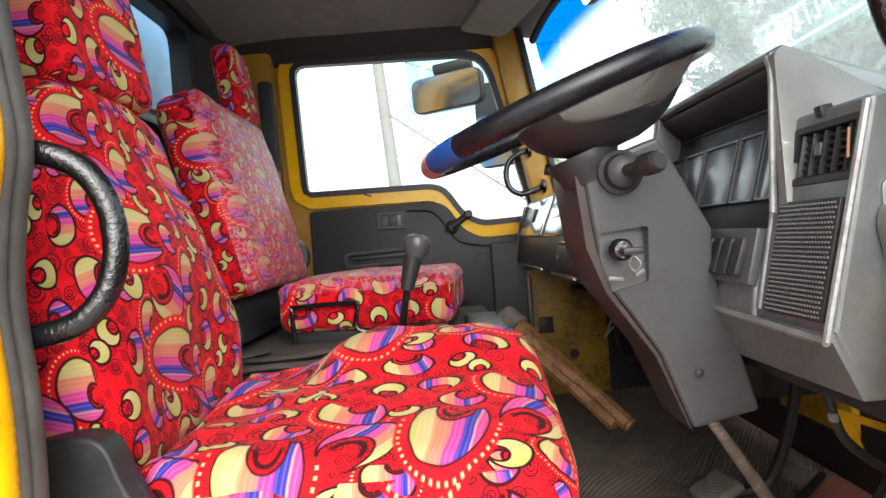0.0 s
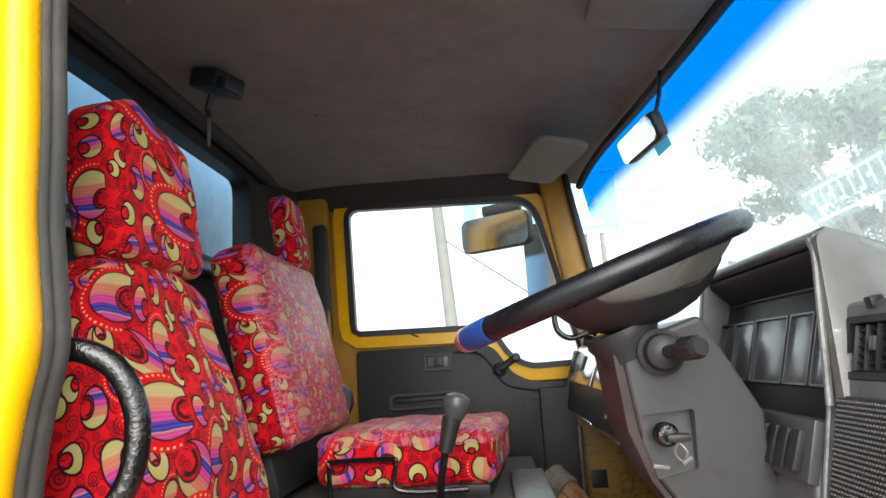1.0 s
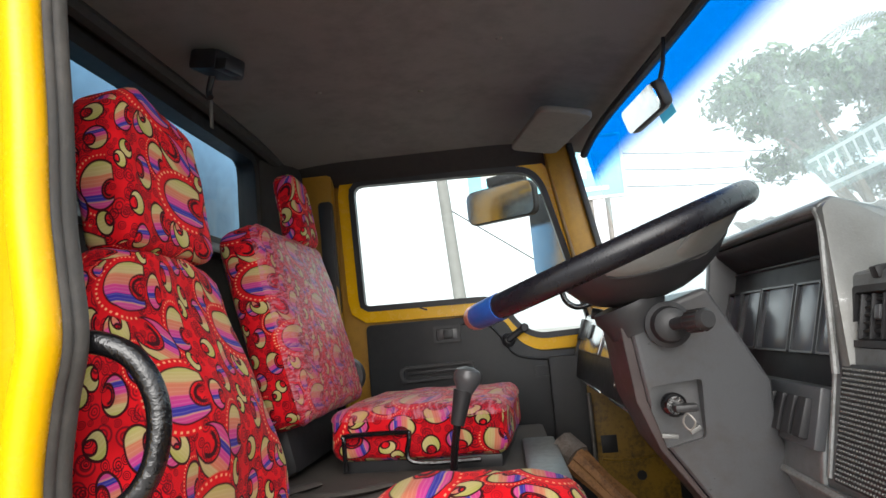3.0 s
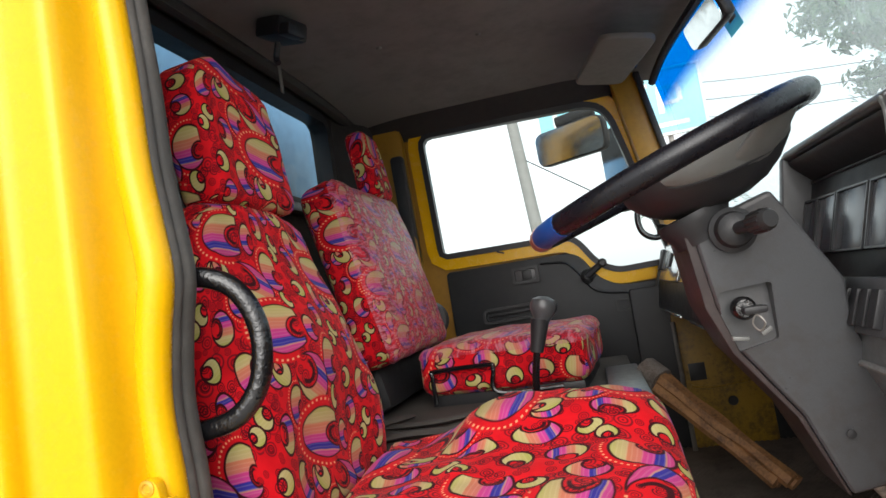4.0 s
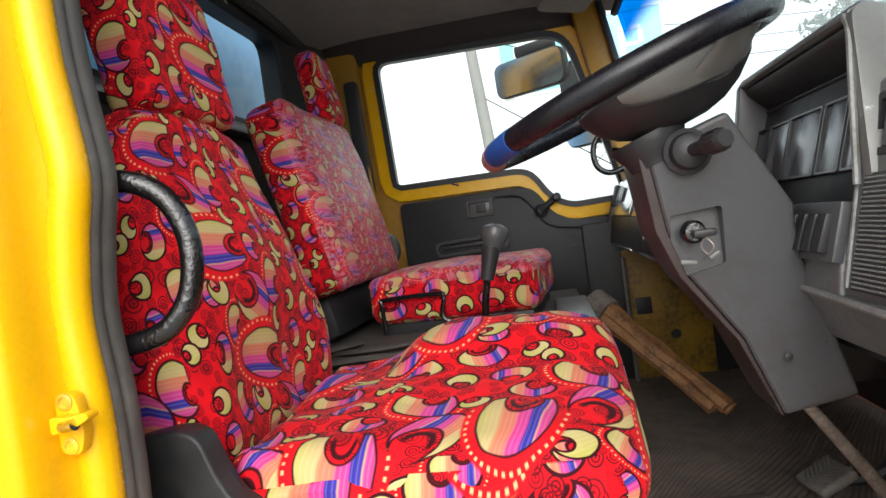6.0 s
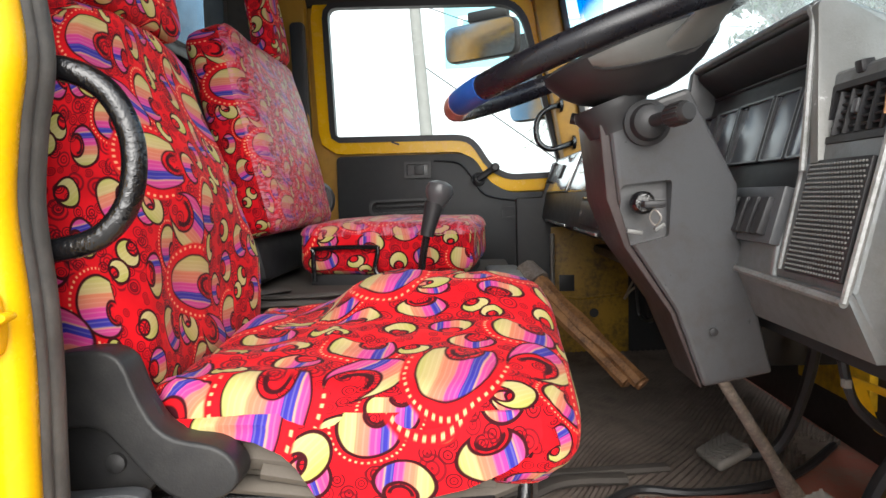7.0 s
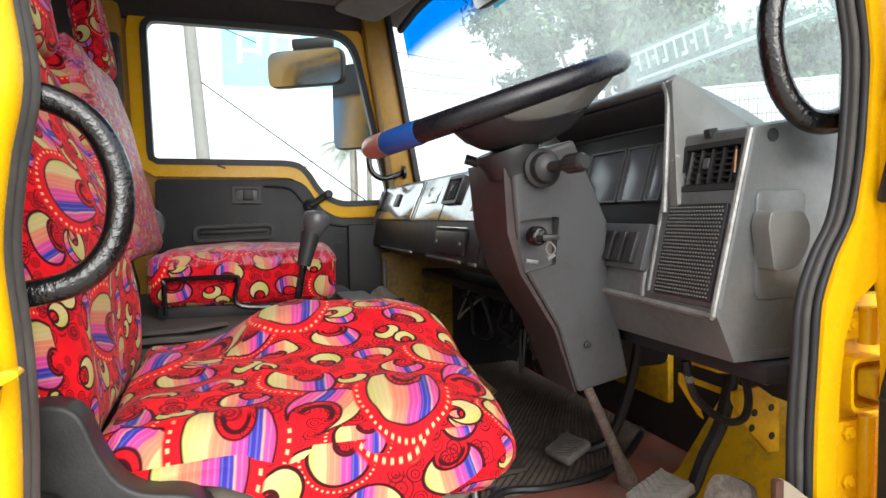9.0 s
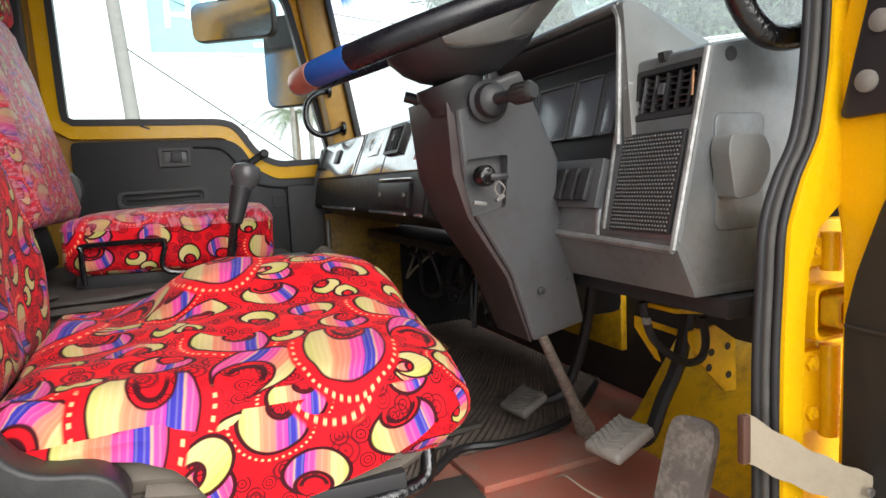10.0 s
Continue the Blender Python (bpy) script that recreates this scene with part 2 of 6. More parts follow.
CARD = surface("black_vinyl_door_card", (0.020, 0.021, 0.023), 0.45, dirt=(0.036, 0.034, 0.032), dirt_amount=0.5, grain=600, grain_depth=0.0006, spec=0.28)
BLACK_GLOSS = surface("glossy_black_enamel", (0.005, 0.005, 0.006), 0.15, dirt=(0.010, 0.010, 0.010), dirt_amount=0.3, grain=140, grain_depth=0.0030, spec=0.7, scratch=0.5)
LEATHER = surface("black_wheel_grip", (0.006, 0.006, 0.009), 0.28, dirt=(0.012, 0.012, 0.015), dirt_amount=0.4, grain=700, grain_depth=0.00035, spec=0.4)
RUBBER = surface("grey_rubber_seal", (0.055, 0.052, 0.048), 0.6, dirt=(0.12, 0.110, 0.098), dirt_amount=0.65, grain=200, grain_depth=0.0008, scratch=0.2)
LINER = surface("brown_grey_headliner", (0.25, 0.228, 0.21), 0.9, dirt=(0.16, 0.142, 0.13), dirt_amount=0.6, grain=500, grain_depth=0.0006, blotch=2.5, spec=0.1)
WALL_VINYL = surface("dark_brown_wall_lining", (0.04, 0.034, 0.03), 0.75, dirt=(0.03, 0.026, 0.024), dirt_amount=0.6)
VISOR = surface("beige_grey_visor_vinyl", (0.23, 0.21, 0.188), 0.8, dirt=(0.16, 0.145, 0.13), dirt_amount=0.5, spec=0.12)
MAT_RUBBER = surface("dusty_black_mat", (0.060, 0.052, 0.046), 0.75, dirt=(0.10, 0.085, 0.072), dirt_amount=0.8, grain=250, grain_depth=0.001, blotch=3)
# dusty mat, base lightened to make up for dim light in the footwell
FLOOR_MAT = surface("lightened_dusty_brown_floor_mat", (0.19, 0.152, 0.126), 0.7, dirt=(0.075, 0.058, 0.047), dirt_amount=0.85, grain=250, grain_depth=0.001, blotch=3)
ACCEL = surface("scuffed_accelerator_plate", (0.16, 0.14, 0.125), 0.6, dirt=(0.46, 0.41, 0.34), dirt_amount=0.8, grain=150, grain_depth=0.001, blotch=16)
RECLINER = surface("dark_grey_recliner_plastic", (0.020, 0.020, 0.021), 0.45, dirt=(0.052, 0.050, 0.047), dirt_amount=0.5, grain=350, grain_depth=0.0005, scratch=0.25, spec=0.35)
SCUFFED = surface("paint_scuffed_silver_plastic", (0.21, 0.213, 0.205), 0.36, metal=0.3, dirt=(0.11, 0.10, 0.085), dirt_amount=0.8, grain=350, grain_depth=0.0006, blotch=1.6, scratch=0.95)
# yellow darkened, blotches included, to paint in the footwell's shade
KICK = surface("shade_dimmed_yellow_panel", (0.34, 0.19, 0.012), 0.5, dirt=(0.05, 0.03, 0.01), dirt_amount=0.95, blotch=9)
RED_MAT = surface("worn_red_floor_paint", (0.42, 0.135, 0.090), 0.75, dirt=(0.32, 0.215, 0.165), dirt_amount=0.9, grain=200, grain_depth=0.0012, blotch=8)
STEEL = surface("worn_steel", (0.30, 0.29, 0.27), 0.45, metal=0.7, dirt=(0.12, 0.08, 0.05), dirt_amount=0.6)
PEDAL = surface("pale_worn_pedal_rubber", (0.42, 0.39, 0.345), 0.7, dirt=(0.11, 0.10, 0.085), dirt_amount=0.6)
DARK_PEDAL = surface("dusty_pedal_rubber", (0.20, 0.185, 0.165), 0.7, dirt=(0.08, 0.072, 0.06), dirt_amount=0.6)
# light base paints in edge highlights along with the rubbed wear
EDGE = surface("worn_silver_edge_highlight", (0.27, 0.275, 0.27), 0.38, metal=0.3, dirt=(0.14, 0.14, 0.13), dirt_amount=0.95, blotch=25)
CHROME = surface("bright_metal", (0.75, 0.75, 0.74), 0.15, metal=1.0, dirt=(0.4, 0.38, 0.35), dirt_amount=0.3)
WOOD = surface("split_brown_wood", (0.30, 0.145, 0.055), 0.6, dirt=(0.07, 0.032, 0.016), dirt_amount=0.95, grain=120, grain_depth=0.002, blotch=22)
CLOTH_GREY = surface("grey_seat_canvas", (0.115, 0.098, 0.08), 0.9, dirt=(0.055, 0.047, 0.038), dirt_amount=0.6)
WEBBING = surface("beige_webbing", (0.36, 0.305, 0.225), 0.9, dirt=(0.25, 0.2, 0.14), dirt_amount=0.5)
RAG = surface("grey_brown_rag", (0.17, 0.145, 0.125), 0.9, dirt=(0.06, 0.045, 0.035), dirt_amount=0.9, blotch=30, grain=160, grain_depth=0.003)
CREAM = surface("cream_string", (0.40, 0.37, 0.31), 0.8)
BLUE_TAPE = surface("blue_tape", (0.010, 0.070, 0.30), 0.35)
COPPER_TAPE = surface("copper_tape", (0.62, 0.28, 0.20), 0.3, metal=0.5)
RED_PLASTIC = surface("red_plastic", (0.60, 0.02, 0.03), 0.35)
FABRIC = paisley("red_paisley_velvet")
FABRIC_WRAP = paisley("red_paisley_under_clear_plastic", True)
GLASS = clear_glass("window_glass")
WINDSCREEN = clear_glass("dirty_windscreen_glass", (0.90, 0.97, 0.98), 0.10, 0.31)
GAUGE_GLASS = surface("gauge_lens", (0.10, 0.115, 0.14), 0.22, dirt=(0.14, 0.10, 0.10), dirt_amount=0.35, blotch=3, grain_depth=0.0, spec=0.9)
MIRROR = surface("mirror_silver", (0.85, 0.87, 0.88), 0.02 + 0.12, metal=1.0, dirt=(0.7, 0.7, 0.7), dirt_amount=0.2, grain_depth=0.00002)
LEATHER_BROWN = surface("brown_leather_end", (0.10, 0.045, 0.03), 0.6)
KNOB_GREY = surface("pale_grey_knob_plastic", (0.15, 0.152, 0.145), 0.38, dirt=(0.10, 0.095, 0.085), dirt_amount=0.4)
BLUE_PAINT = surface("pale_blue_body_paint", (0.17, 0.40, 0.68), 0.5, dirt=(0.11, 0.25, 0.44), dirt_amount=0.6, blotch=3)


# ---- shaping ----
def part(name, bm, mat, parent=None, label="", smooth=True, angle=40):
    """Link a bmesh as one mesh object under a thing or part."""
    bmesh.ops.recalc_face_normals(bm, faces=bm.faces)
    me = bpy.data.meshes.new(name)
    bm.to_mesh(me)
    bm.free()
    me.materials.append(mat)
    if smooth:
        me.shade_smooth()
        me.set_sharp_from_angle(angle=radians(angle))
    ob = new(name, me)
    ob.parent = parent
    if label:
        ob["label"] = label
    return ob


def thing(name, at, label, category, group="", kind=""):
    ob = new(name)
    ob.location = at
    ob.empty_display_size = 0.05
    bpy.context.view_layer.update()
    return tagged(ob, label, category, group, kind)


def under(ob, parent):
    """Parent ob to parent, keeping its place."""
    ob.parent = parent
    m = parent.matrix_basis if parent.parent is None else parent.parent.matrix_basis @ parent.matrix_parent_inverse @ parent.matrix_basis
    ob.matrix_parent_inverse = m.inverted()
    return ob


def put_part(name, bm, mat, parent, label="", **kw):
    """part(), for a bmesh that is given in world metres."""
    ob = part(name, bm, mat, None, label, **kw)
    return under(ob, parent)


def bevelled(bm, width, segments=2):
    if width > 0:
        edges = [e for e in bm.edges if len(e.link_faces) == 2 and e.calc_face_angle(0) > 0.5]
        bmesh.ops.bevel(bm, geom=edges, offset=width, segments=segments, profile=0.6, affect="EDGES", clamp_overlap=True)
    return bm


def box(centre, size, rot=(0, 0, 0), bevel=0.004, segments=2, bm=None):
    b = bmesh.new()
    bmesh.ops.create_cube(b, size=1.0)
    bmesh.ops.scale(b, vec=size, verts=b.verts)
    bevelled(b, min(bevel, min(size) * 0.45), segments)
    b.transform(pose(*centre, *rot))
    return merged(bm, b)


def merged(bm, b):
    if bm is None:
        return b
    me = bpy.data.meshes.new("tmp")
    b.to_mesh(me)
    b.free()
    bm.from_mesh(me)
    bpy.data.meshes.remove(me)
    return bm


def prism(outline, lo, hi, axis="y", bevel=0.0, segments=2, bm=None):
    """Extrude an outline between lo and hi along an axis: y takes (x, z), x takes (y, z), z takes (x, y)."""
    b = bmesh.new()

    def at(p, d):
        return {"y": (p[0], d, p[1]), "x": (d, p[0], p[1]), "z": (p[0], p[1], d)}[axis]

    low = [b.verts.new(at(p, lo)) for p in outline]
    high = [b.verts.new(at(p, hi)) for p in outline]
    n = len(outline)
    b.faces.new(low)
    b.faces.new(high[::-1])
    for i in range(n):
        b.faces.new((low[i], low[(i + 1) % n], high[(i + 1) % n], high[i]))
    bmesh.ops.recalc_face_normals(b, faces=b.faces)
    bevelled(b, bevel, segments)
    return merged(bm, b)


def smooth_path(points, steps=6, closed=False):
    """Catmull-Rom through the points."""
    pts = [Vector(p) for p in points]
    n = len(pts)
    out = []
    for i in range(n if closed else n - 1):
        a = pts[(i - 1) % n] if closed or i > 0 else pts[0]
        b, c = pts[i], pts[(i + 1) % n]
        d = pts[(i + 2) % n] if closed or i + 2 < n else pts[-1]
        for k in range(steps):
            t = k / steps
            out.append(0.5 * ((2 * b) + (c - a) * t + (2 * a - 5 * b + 4 * c - d) * t * t + (3 * b - a - 3 * c + d) * t ** 3))
    if not closed:
        out.append(pts[-1])
    return out


def tube(points, radius, sides=10, closed=False, steps=6, smooth=True, flat=1.0, bm=None):
    """Sweep a round (or flattened) section along a path; radius may be a function of 0..1."""
    path = smooth_path(points, steps, closed) if smooth else [Vector(p) for p in points]
    b = bmesh.new()
    rings, n, side = [], len(path), None
    for i, p in enumerate(path):
        nxt = path[(i + 1) % n] if closed or i + 1 < n else p
        prv = path[(i - 1) % n] if closed or i > 0 else p
        tan = (nxt - prv).normalized()
        if side is None:
            ref = Vector((0, 0, 1)) if abs(tan.z) < 0.9 else Vector((1, 0, 0))
            side = tan.cross(ref).normalized()
        side = (side - tan * side.dot(tan)).normalized()
        up = tan.cross(side)
        r = radius(i / max(1, n - 1)) if callable(radius) else radius
        rings.append([b.verts.new(p + side * (math.cos(a) * r) + up * (math.sin(a) * r * flat)) for a in (2 * math.pi * k / sides for k in range(sides))])
    for i in range(n if closed else n - 1):
        for k in range(sides):
            b.faces.new((rings[i][k], rings[i][(k + 1) % sides], rings[(i + 1) % n][(k + 1) % sides], rings[(i + 1) % n][k]))
    if not closed:
        b.faces.new(rings[0][::-1])
        b.faces.new(rings[-1])
    return merged(bm, b)


def lathe(profile, sides=24, m=None, bm=None):
    """Turn (radius, height) pairs about z."""
    b = bmesh.new()
    rings = []
    for r, h in profile:
        rings.append([b.verts.new((max(r, 1e-5) * math.cos(2 * math.pi * k / sides), max(r, 1e-5) * math.sin(2 * math.pi * k / sides), h)) for k in range(sides)])
    for i in range(len(rings) - 1):
        for k in range(sides):
            b.faces.new((rings[i][k], rings[i][(k + 1) % sides], rings[i + 1][(k + 1) % sides], rings[i + 1][k]))
    b.faces.new(rings[0][::-1])
    b.faces.new(rings[-1])
    if m is not None:
        b.transform(m)
    return merged(bm, b)


def resample(outline, count):
    """An outline as count points at even steps."""
    pts = [Vector((p[0], p[1], 0)) for p in outline]
    lens = [(pts[(i + 1) % len(pts)] - p).length for i, p in enumerate(pts)]
    total, out, i, run = sum(lens), [], 0, 0.0
    for k in range(count):
        d = total * k / count
        while run + lens[i] < d:
            run += lens[i]
            i += 1
        out.append(tuple(pts[i].lerp(pts[(i + 1) % len(pts)], (d - run) / lens[i])[:2]))
    return out


def rounded(outline, radius, steps=5):
    """An outline with its corners rounded."""
    out, n = [], len(outline)
    for i in range(n):
        p, a, c = Vector(outline[i]), Vector(outline[i - 1]), Vector(outline[(i + 1) % n])
        r = radius[i] if isinstance(radius, (list, tuple)) else radius
        da, dc = (a - p), (c - p)
        ra, rc = min(r, da.length * 0.49), min(r, dc.length * 0.49)
        s, e = p + da.normalized() * ra, p + dc.normalized() * rc
        for k in range(steps + 1):
            t = k / steps
            out.append(tuple((1 - t) ** 2 * s + 2 * t * (1 - t) * p + t * t * e))
    return out


def ring_plate(outer, inner, lo, hi, axis="y", bm=None):
    """A plate with a hole, between two outlines of equal count."""
    b = bmesh.new()

    def at(p, d):
        return {"y": (p[0], d, p[1]), "x": (d, p[0], p[1]), "z": (p[0], p[1], d)}[axis]

    rows = [[b.verts.new(at(p, d)) for p in loop] for loop, d in ((outer, lo), (inner, lo), (inner, hi), (outer, hi))]
    n = len(outer)
    for a in range(4):
        for i in range(n):
            b.faces.new((rows[a][i], rows[a][(i + 1) % n], rows[(a + 1) % 4][(i + 1) % n], rows[(a + 1) % 4][i]))
    return merged(bm, b)


def offset(outline, d):
    """Move an outline outwards by d (counter-clockwise outlines)."""
    n, out = len(outline), []
    area = sum(outline[i][0] * outline[(i + 1) % n][1] - outline[(i + 1) % n][0] * outline[i][1] for i in range(n))
    s = 1 if area > 0 else -1
    for i in range(n):
        a, p, c = Vector(outline[i - 1]), Vector(outline[i]), Vector(outline[(i + 1) % n])
        t = (c - a).normalized()
        out.append((p.x + s * t.y * d, p.y - s * t.x * d))
    return out


def pad(size, radius, shape=None, n=14, main="z", uv_at=(0.0, 0.0), turned=False, fine=1.0):
    """A stuffed cushion: a rounded block whose cover is laid out in metres from its main face over the edges."""
    sx, sy, sz = (s / 2 for s in size)
    half = (sx, sy, sz)
    b = bmesh.new()
    lay = b.loops.layers.uv.new("UVMap")
    axes = {"z": (0, 1, 2), "x": (1, 2, 0)}[main]
    u, v, w = axes
    found = {}

    def vert(c):
        key = tuple(round(x, 5) for x in c)
        if key not in found:
            p = [c[i] * half[i] for i in range(3)]
            q = [max(-half[i] + radius, min(half[i] - radius, p[i])) for i in range(3)]
            d = Vector([p[i] - q[i] for i in range(3)])
            if d.length > 1e-9:
                d = d.normalized() * radius
            r = Vector(q) + d
            found[key] = b.verts.new(shape(r, Vector(c)) if shape else r)
        return found[key]

    def grid(fixed, sign):
        i, j = [k for k in range(3) if k != fixed]
        for a in range(n):
            for c in range(n):
                cs = []
                for da, dc in ((0, 0), (1, 0), (1, 1), (0, 1)):
                    p = [0, 0, 0]
                    p[fixed], p[i], p[j] = sign, -1 + 2 * (a + da) / n, -1 + 2 * (c + dc) / n
                    cs.append(p)
                try:
                    f = b.faces.new([vert(p) for p in cs])
                except ValueError:
                    continue
                for loop, p in zip(f.loops, cs):
                    x, y, z = p[u] * half[u], p[v] * half[v], (1 - p[w]) * half[w]
                    if fixed == u:
                        x += sign * z
                    elif fixed == v:
                        y += sign * z
                    elif sign < 0:
                        x += 2.7
                    if turned:
                        x, y = -y, x
                    loop[lay].uv = (x * fine + uv_at[0], y * fine + uv_at[1])

    for f in range(3):
        grid(f, 1)
        grid(f, -1)
    return b


def puffs(p, amount, scale, seed=0.0):
    """Soft dents of a stuffed cover."""
    return amount * noise.noise(Vector(p) * scale + Vector((seed, seed * 0.7, 0)))


# ---- the cab: floor, walls, roof ----
MID = 1.565         # middle line of the cab
NEAR, FAR = 0.62, 2.51  # door planes


def side_lean(z):
    """How far the cab's sides lean in above the waist."""
    return 0.11 * max(0.0, z - 1.83)


def leaned(bm, sign=-1):
    for v in bm.verts:
        v.co.y += sign * side_lean(v.co.z)
    return bm


def slab(name, bm, mat, label, category, **kw):
    return tagged(part(name, bm, mat, None, "", **kw), label, category, kind="structure")


slab("floor", box((0.05, MID, 0.975), (1.80, 1.80, 0.05), bevel=0.005), RED_MAT, "worn red-painted cab floor with dust and scuffs", "floor")

# roof: a shallow dome of lining that turns down at the edges
roof = bmesh.new()
NX, NY = 26, 30


def header_x(y):
    u = (y - MID) / 0.86
    return 0.518 - 0.022 * u * u - 0.073 * u


def base_x(y):
    u = (y - MID) / 0.90
    return 0.73 - (0.20 if u > 0 else 0.06) * u * u


def roof_z(x, y):
    u = abs(y - MID) / 0.86
    w = max(0.0, (x - 0.05) / 0.5)
    return 2.425 - 0.055 * u ** 5 - 0.075 * w ** 2 - 0.02 * max(0.0, (-0.45 - x) / 0.3) ** 2


def sheet(fn, nu, nv, thick, outward):
    """A curved sheet of some thickness over fn(u, v), 0..1."""
    b = bmesh.new()
    tops = [[b.verts.new(fn(i / nu, j / nv)) for j in range(nv + 1)] for i in range(nu + 1)]
    for i in range(nu):
        for j in range(nv):
            b.faces.new((tops[i][j], tops[i + 1][j], tops[i + 1][j + 1], tops[i][j + 1]))
    bmesh.ops.recalc_face_normals(b, faces=b.faces)
    old = list(b.faces)
    made = bmesh.ops.extrude_face_region(b, geom=old)
    bmesh.ops.translate(b, vec=Vector(outward) * thick, verts=[v for v in made["geom"] if isinstance(v, bmesh.types.BMVert)])
    return b


def roof_point(u, v):
    y = MID - 0.87 + 1.74 * v
    x = -0.76 + (header_x(y) + 0.76) * u
    return (x, y, roof_z(x, y))


slab("ceiling", sheet(roof_point, NX, NY, 0.05, (0, 0, 1)), LINER, "sagging brown-grey fabric headliner with small stains", "ceiling", angle=60)

for bx, by in ((-0.06, 1.24), (-0.116, 1.888), (0.245, 1.278), (-0.347, 1.19), (-0.404, 1.81), (-0.60, 1.165), (0.12, 1.60)):
    tagged(part("headliner_button", lathe([(0.009, 0.004), (0.009, 0.0), (0.006, -0.004), (0.0, -0.005)], 14, pose(bx, by, roof_z(bx, by))), VISOR), "small beige plastic button pinning the headliner", "button", "headliner buttons")

# rear wall with its sliding window
hole = rounded([(1.00, 2.02), (2.13, 2.02), (2.13, 2.345), (1.00, 2.345)], 0.05)
hole = resample(hole, 96)


def matched(outer_box, inner):
    """Points of a rectangle's edge, each facing a point of the inner outline."""
    (x0, z0), (x1, z1) = outer_box
    cx, cz = sum(p[0] for p in inner) / len(inner), sum(p[1] for p in inner) / len(inner)
    out = []
    for p in inner:
        dx, dz = p[0] - cx, p[1] - cz
        k = min(((x1 - cx) if dx > 0 else (cx - x0)) / max(abs(dx), 1e-6), ((z1 - cz) if dz > 0 else (cz - z0)) / max(abs(dz), 1e-6))
        out.append((cx + dx * k, cz + dz * k))
    return out


rear = slab("wall_rear", ring_plate(matched(((NEAR - 0.02, 0.96), (FAR + 0.02, 2.45)), hole), hole, -0.79, -0.74, "x"), WALL_VINYL, "dark brown vinyl-lined rear wall of the cab", "wall", angle=30)
rear_window = thing("window_1", (-0.75, MID, 2.075), "rear cab window with black rubber frame and wet pane", "window", kind="structure")
put_part("window_frame", ring_plate(offset(hole, 0.022), offset(hole, -0.012), -0.775, -0.722, "x"), BLACK, rear_window)
put_part("pane", prism(offset(hole, -0.008), -0.764, -0.759, "x"), GLASS, rear_window).visible_shadow = False
put_part("latch", box((-0.725, 1.10, 2.235), (0.03, 0.03, 0.05), bevel=0.006), BLACK, rear_window)
put_part("ledge", box((-0.715, MID, 1.99), (0.05, 1.1, 0.03), bevel=0.01), GREY, rear_window, "grey sill ledge under the pane")
# tube added in place of the headliner's rear curve, coloured dark
slab("trim_rear", tube([(-0.715, 0.70, 2.385), (-0.71, 1.1, 2.395), (-0.71, 1.95, 2.395), (-0.715, 2.40, 2.375)], 0.022, 8), WALL_VINYL, "dark tube where the headliner turns down to the rear wall", "trim")

# far side wall and pillars
GLASS_OUT = [(-0.462, 1.828), (-0.465, 2.298), (0.235, 2.288), (0.385, 1.678), (0.19, 1.672), (0.12, 1.708), (0.07, 1.797), (0.025, 1.825)]
glass_line = resample(rounded(GLASS_OUT[::-1], [0.05, 0.05, 0.07, 0.03, 0.05, 0.09, 0.04, 0.02]), 120)
frame_line = offset(glass_line, 0.016)


wall_box = ((-0.79, 0.96), (0.52, 2.40))
wall_hole = offset(glass_line, 0.042)
wall_bm = ring_plate(matched(wall_box, wall_hole), wall_hole, FAR + 0.002, FAR + 0.05)
for v in wall_bm.verts:
    v.co.x = min(v.co.x, 0.462 - (v.co.z - 1.62) * 0.16) if v.co.z > 1.64 else v.co.x
slab("wall_left", leaned(wall_bm), SHADED_YELLOW, "yellow painted side wall around the door in a shaded tone", "wall", angle=30)

slab("wall_left_front", box((0.735, FAR + 0.027, 1.31), (0.43, 0.05, 0.70), bevel=0.004), SHADED_YELLOW, "yellow side panel ahead of the door", "wall")
door = thing("door_1", (0.0, FAR, 1.1), "closed yellow cab door with black vinyl card and window", "door", kind="structure")
put_part("door_frame", leaned(ring_plate(offset(glass_line, 0.058), frame_line, FAR - 0.022, FAR + 0.02)), YELLOW, door, "yellow painted metal window surround")
put_part("window_seal", leaned(ring_plate(frame_line, offset(glass_line, -0.006), FAR - 0.026, FAR + 0.01)), BLACK, door)
put_part("pane", leaned(prism(offset(glass_line, -0.003), FAR - 0.004, FAR, "y")), GLASS, door).visible_shadow = False
CARD_OUT = [(-0.455, 1.02), (-0.455, 1.760), (0.02, 1.760), (0.065, 1.737), (0.115, 1.652), (0.185, 1.612), (0.46, 1.612), (0.46, 1.02)]
put_part("door_card", prism(rounded(CARD_OUT, [0.02, 0.02, 0.03, 0.03, 0.03, 0.03, 0.02, 0.02]), FAR - 0.04, FAR - 0.002, "y", 0.006), CARD, door, "black vinyl door card")
put_part("card_fold", tube([(-0.09, FAR - 0.042, 1.735), (0.0, FAR - 0.044, 1.725), (0.045, FAR - 0.044, 1.68), (0.10, FAR - 0.044, 1.605), (0.22, FAR - 0.042, 1.58)], 0.005, 6), CARD, door)
inner_handle = put_part("handle_recess", ring_plate(rounded([(-0.20, 1.672), (-0.10, 1.672), (-0.10, 1.734), (-0.20, 1.734)], 0.006, 3), rounded([(-0.19, 1.682), (-0.11, 1.682), (-0.11, 1.724), (-0.19, 1.724)], 0.006, 3), FAR - 0.056, FAR - 0.04), BLACK, door)
put_part("door_lever", box((-0.145, FAR - 0.048, 1.702), (0.035, 0.012, 0.034), bevel=0.003), BLACK, door, "black door release lever")
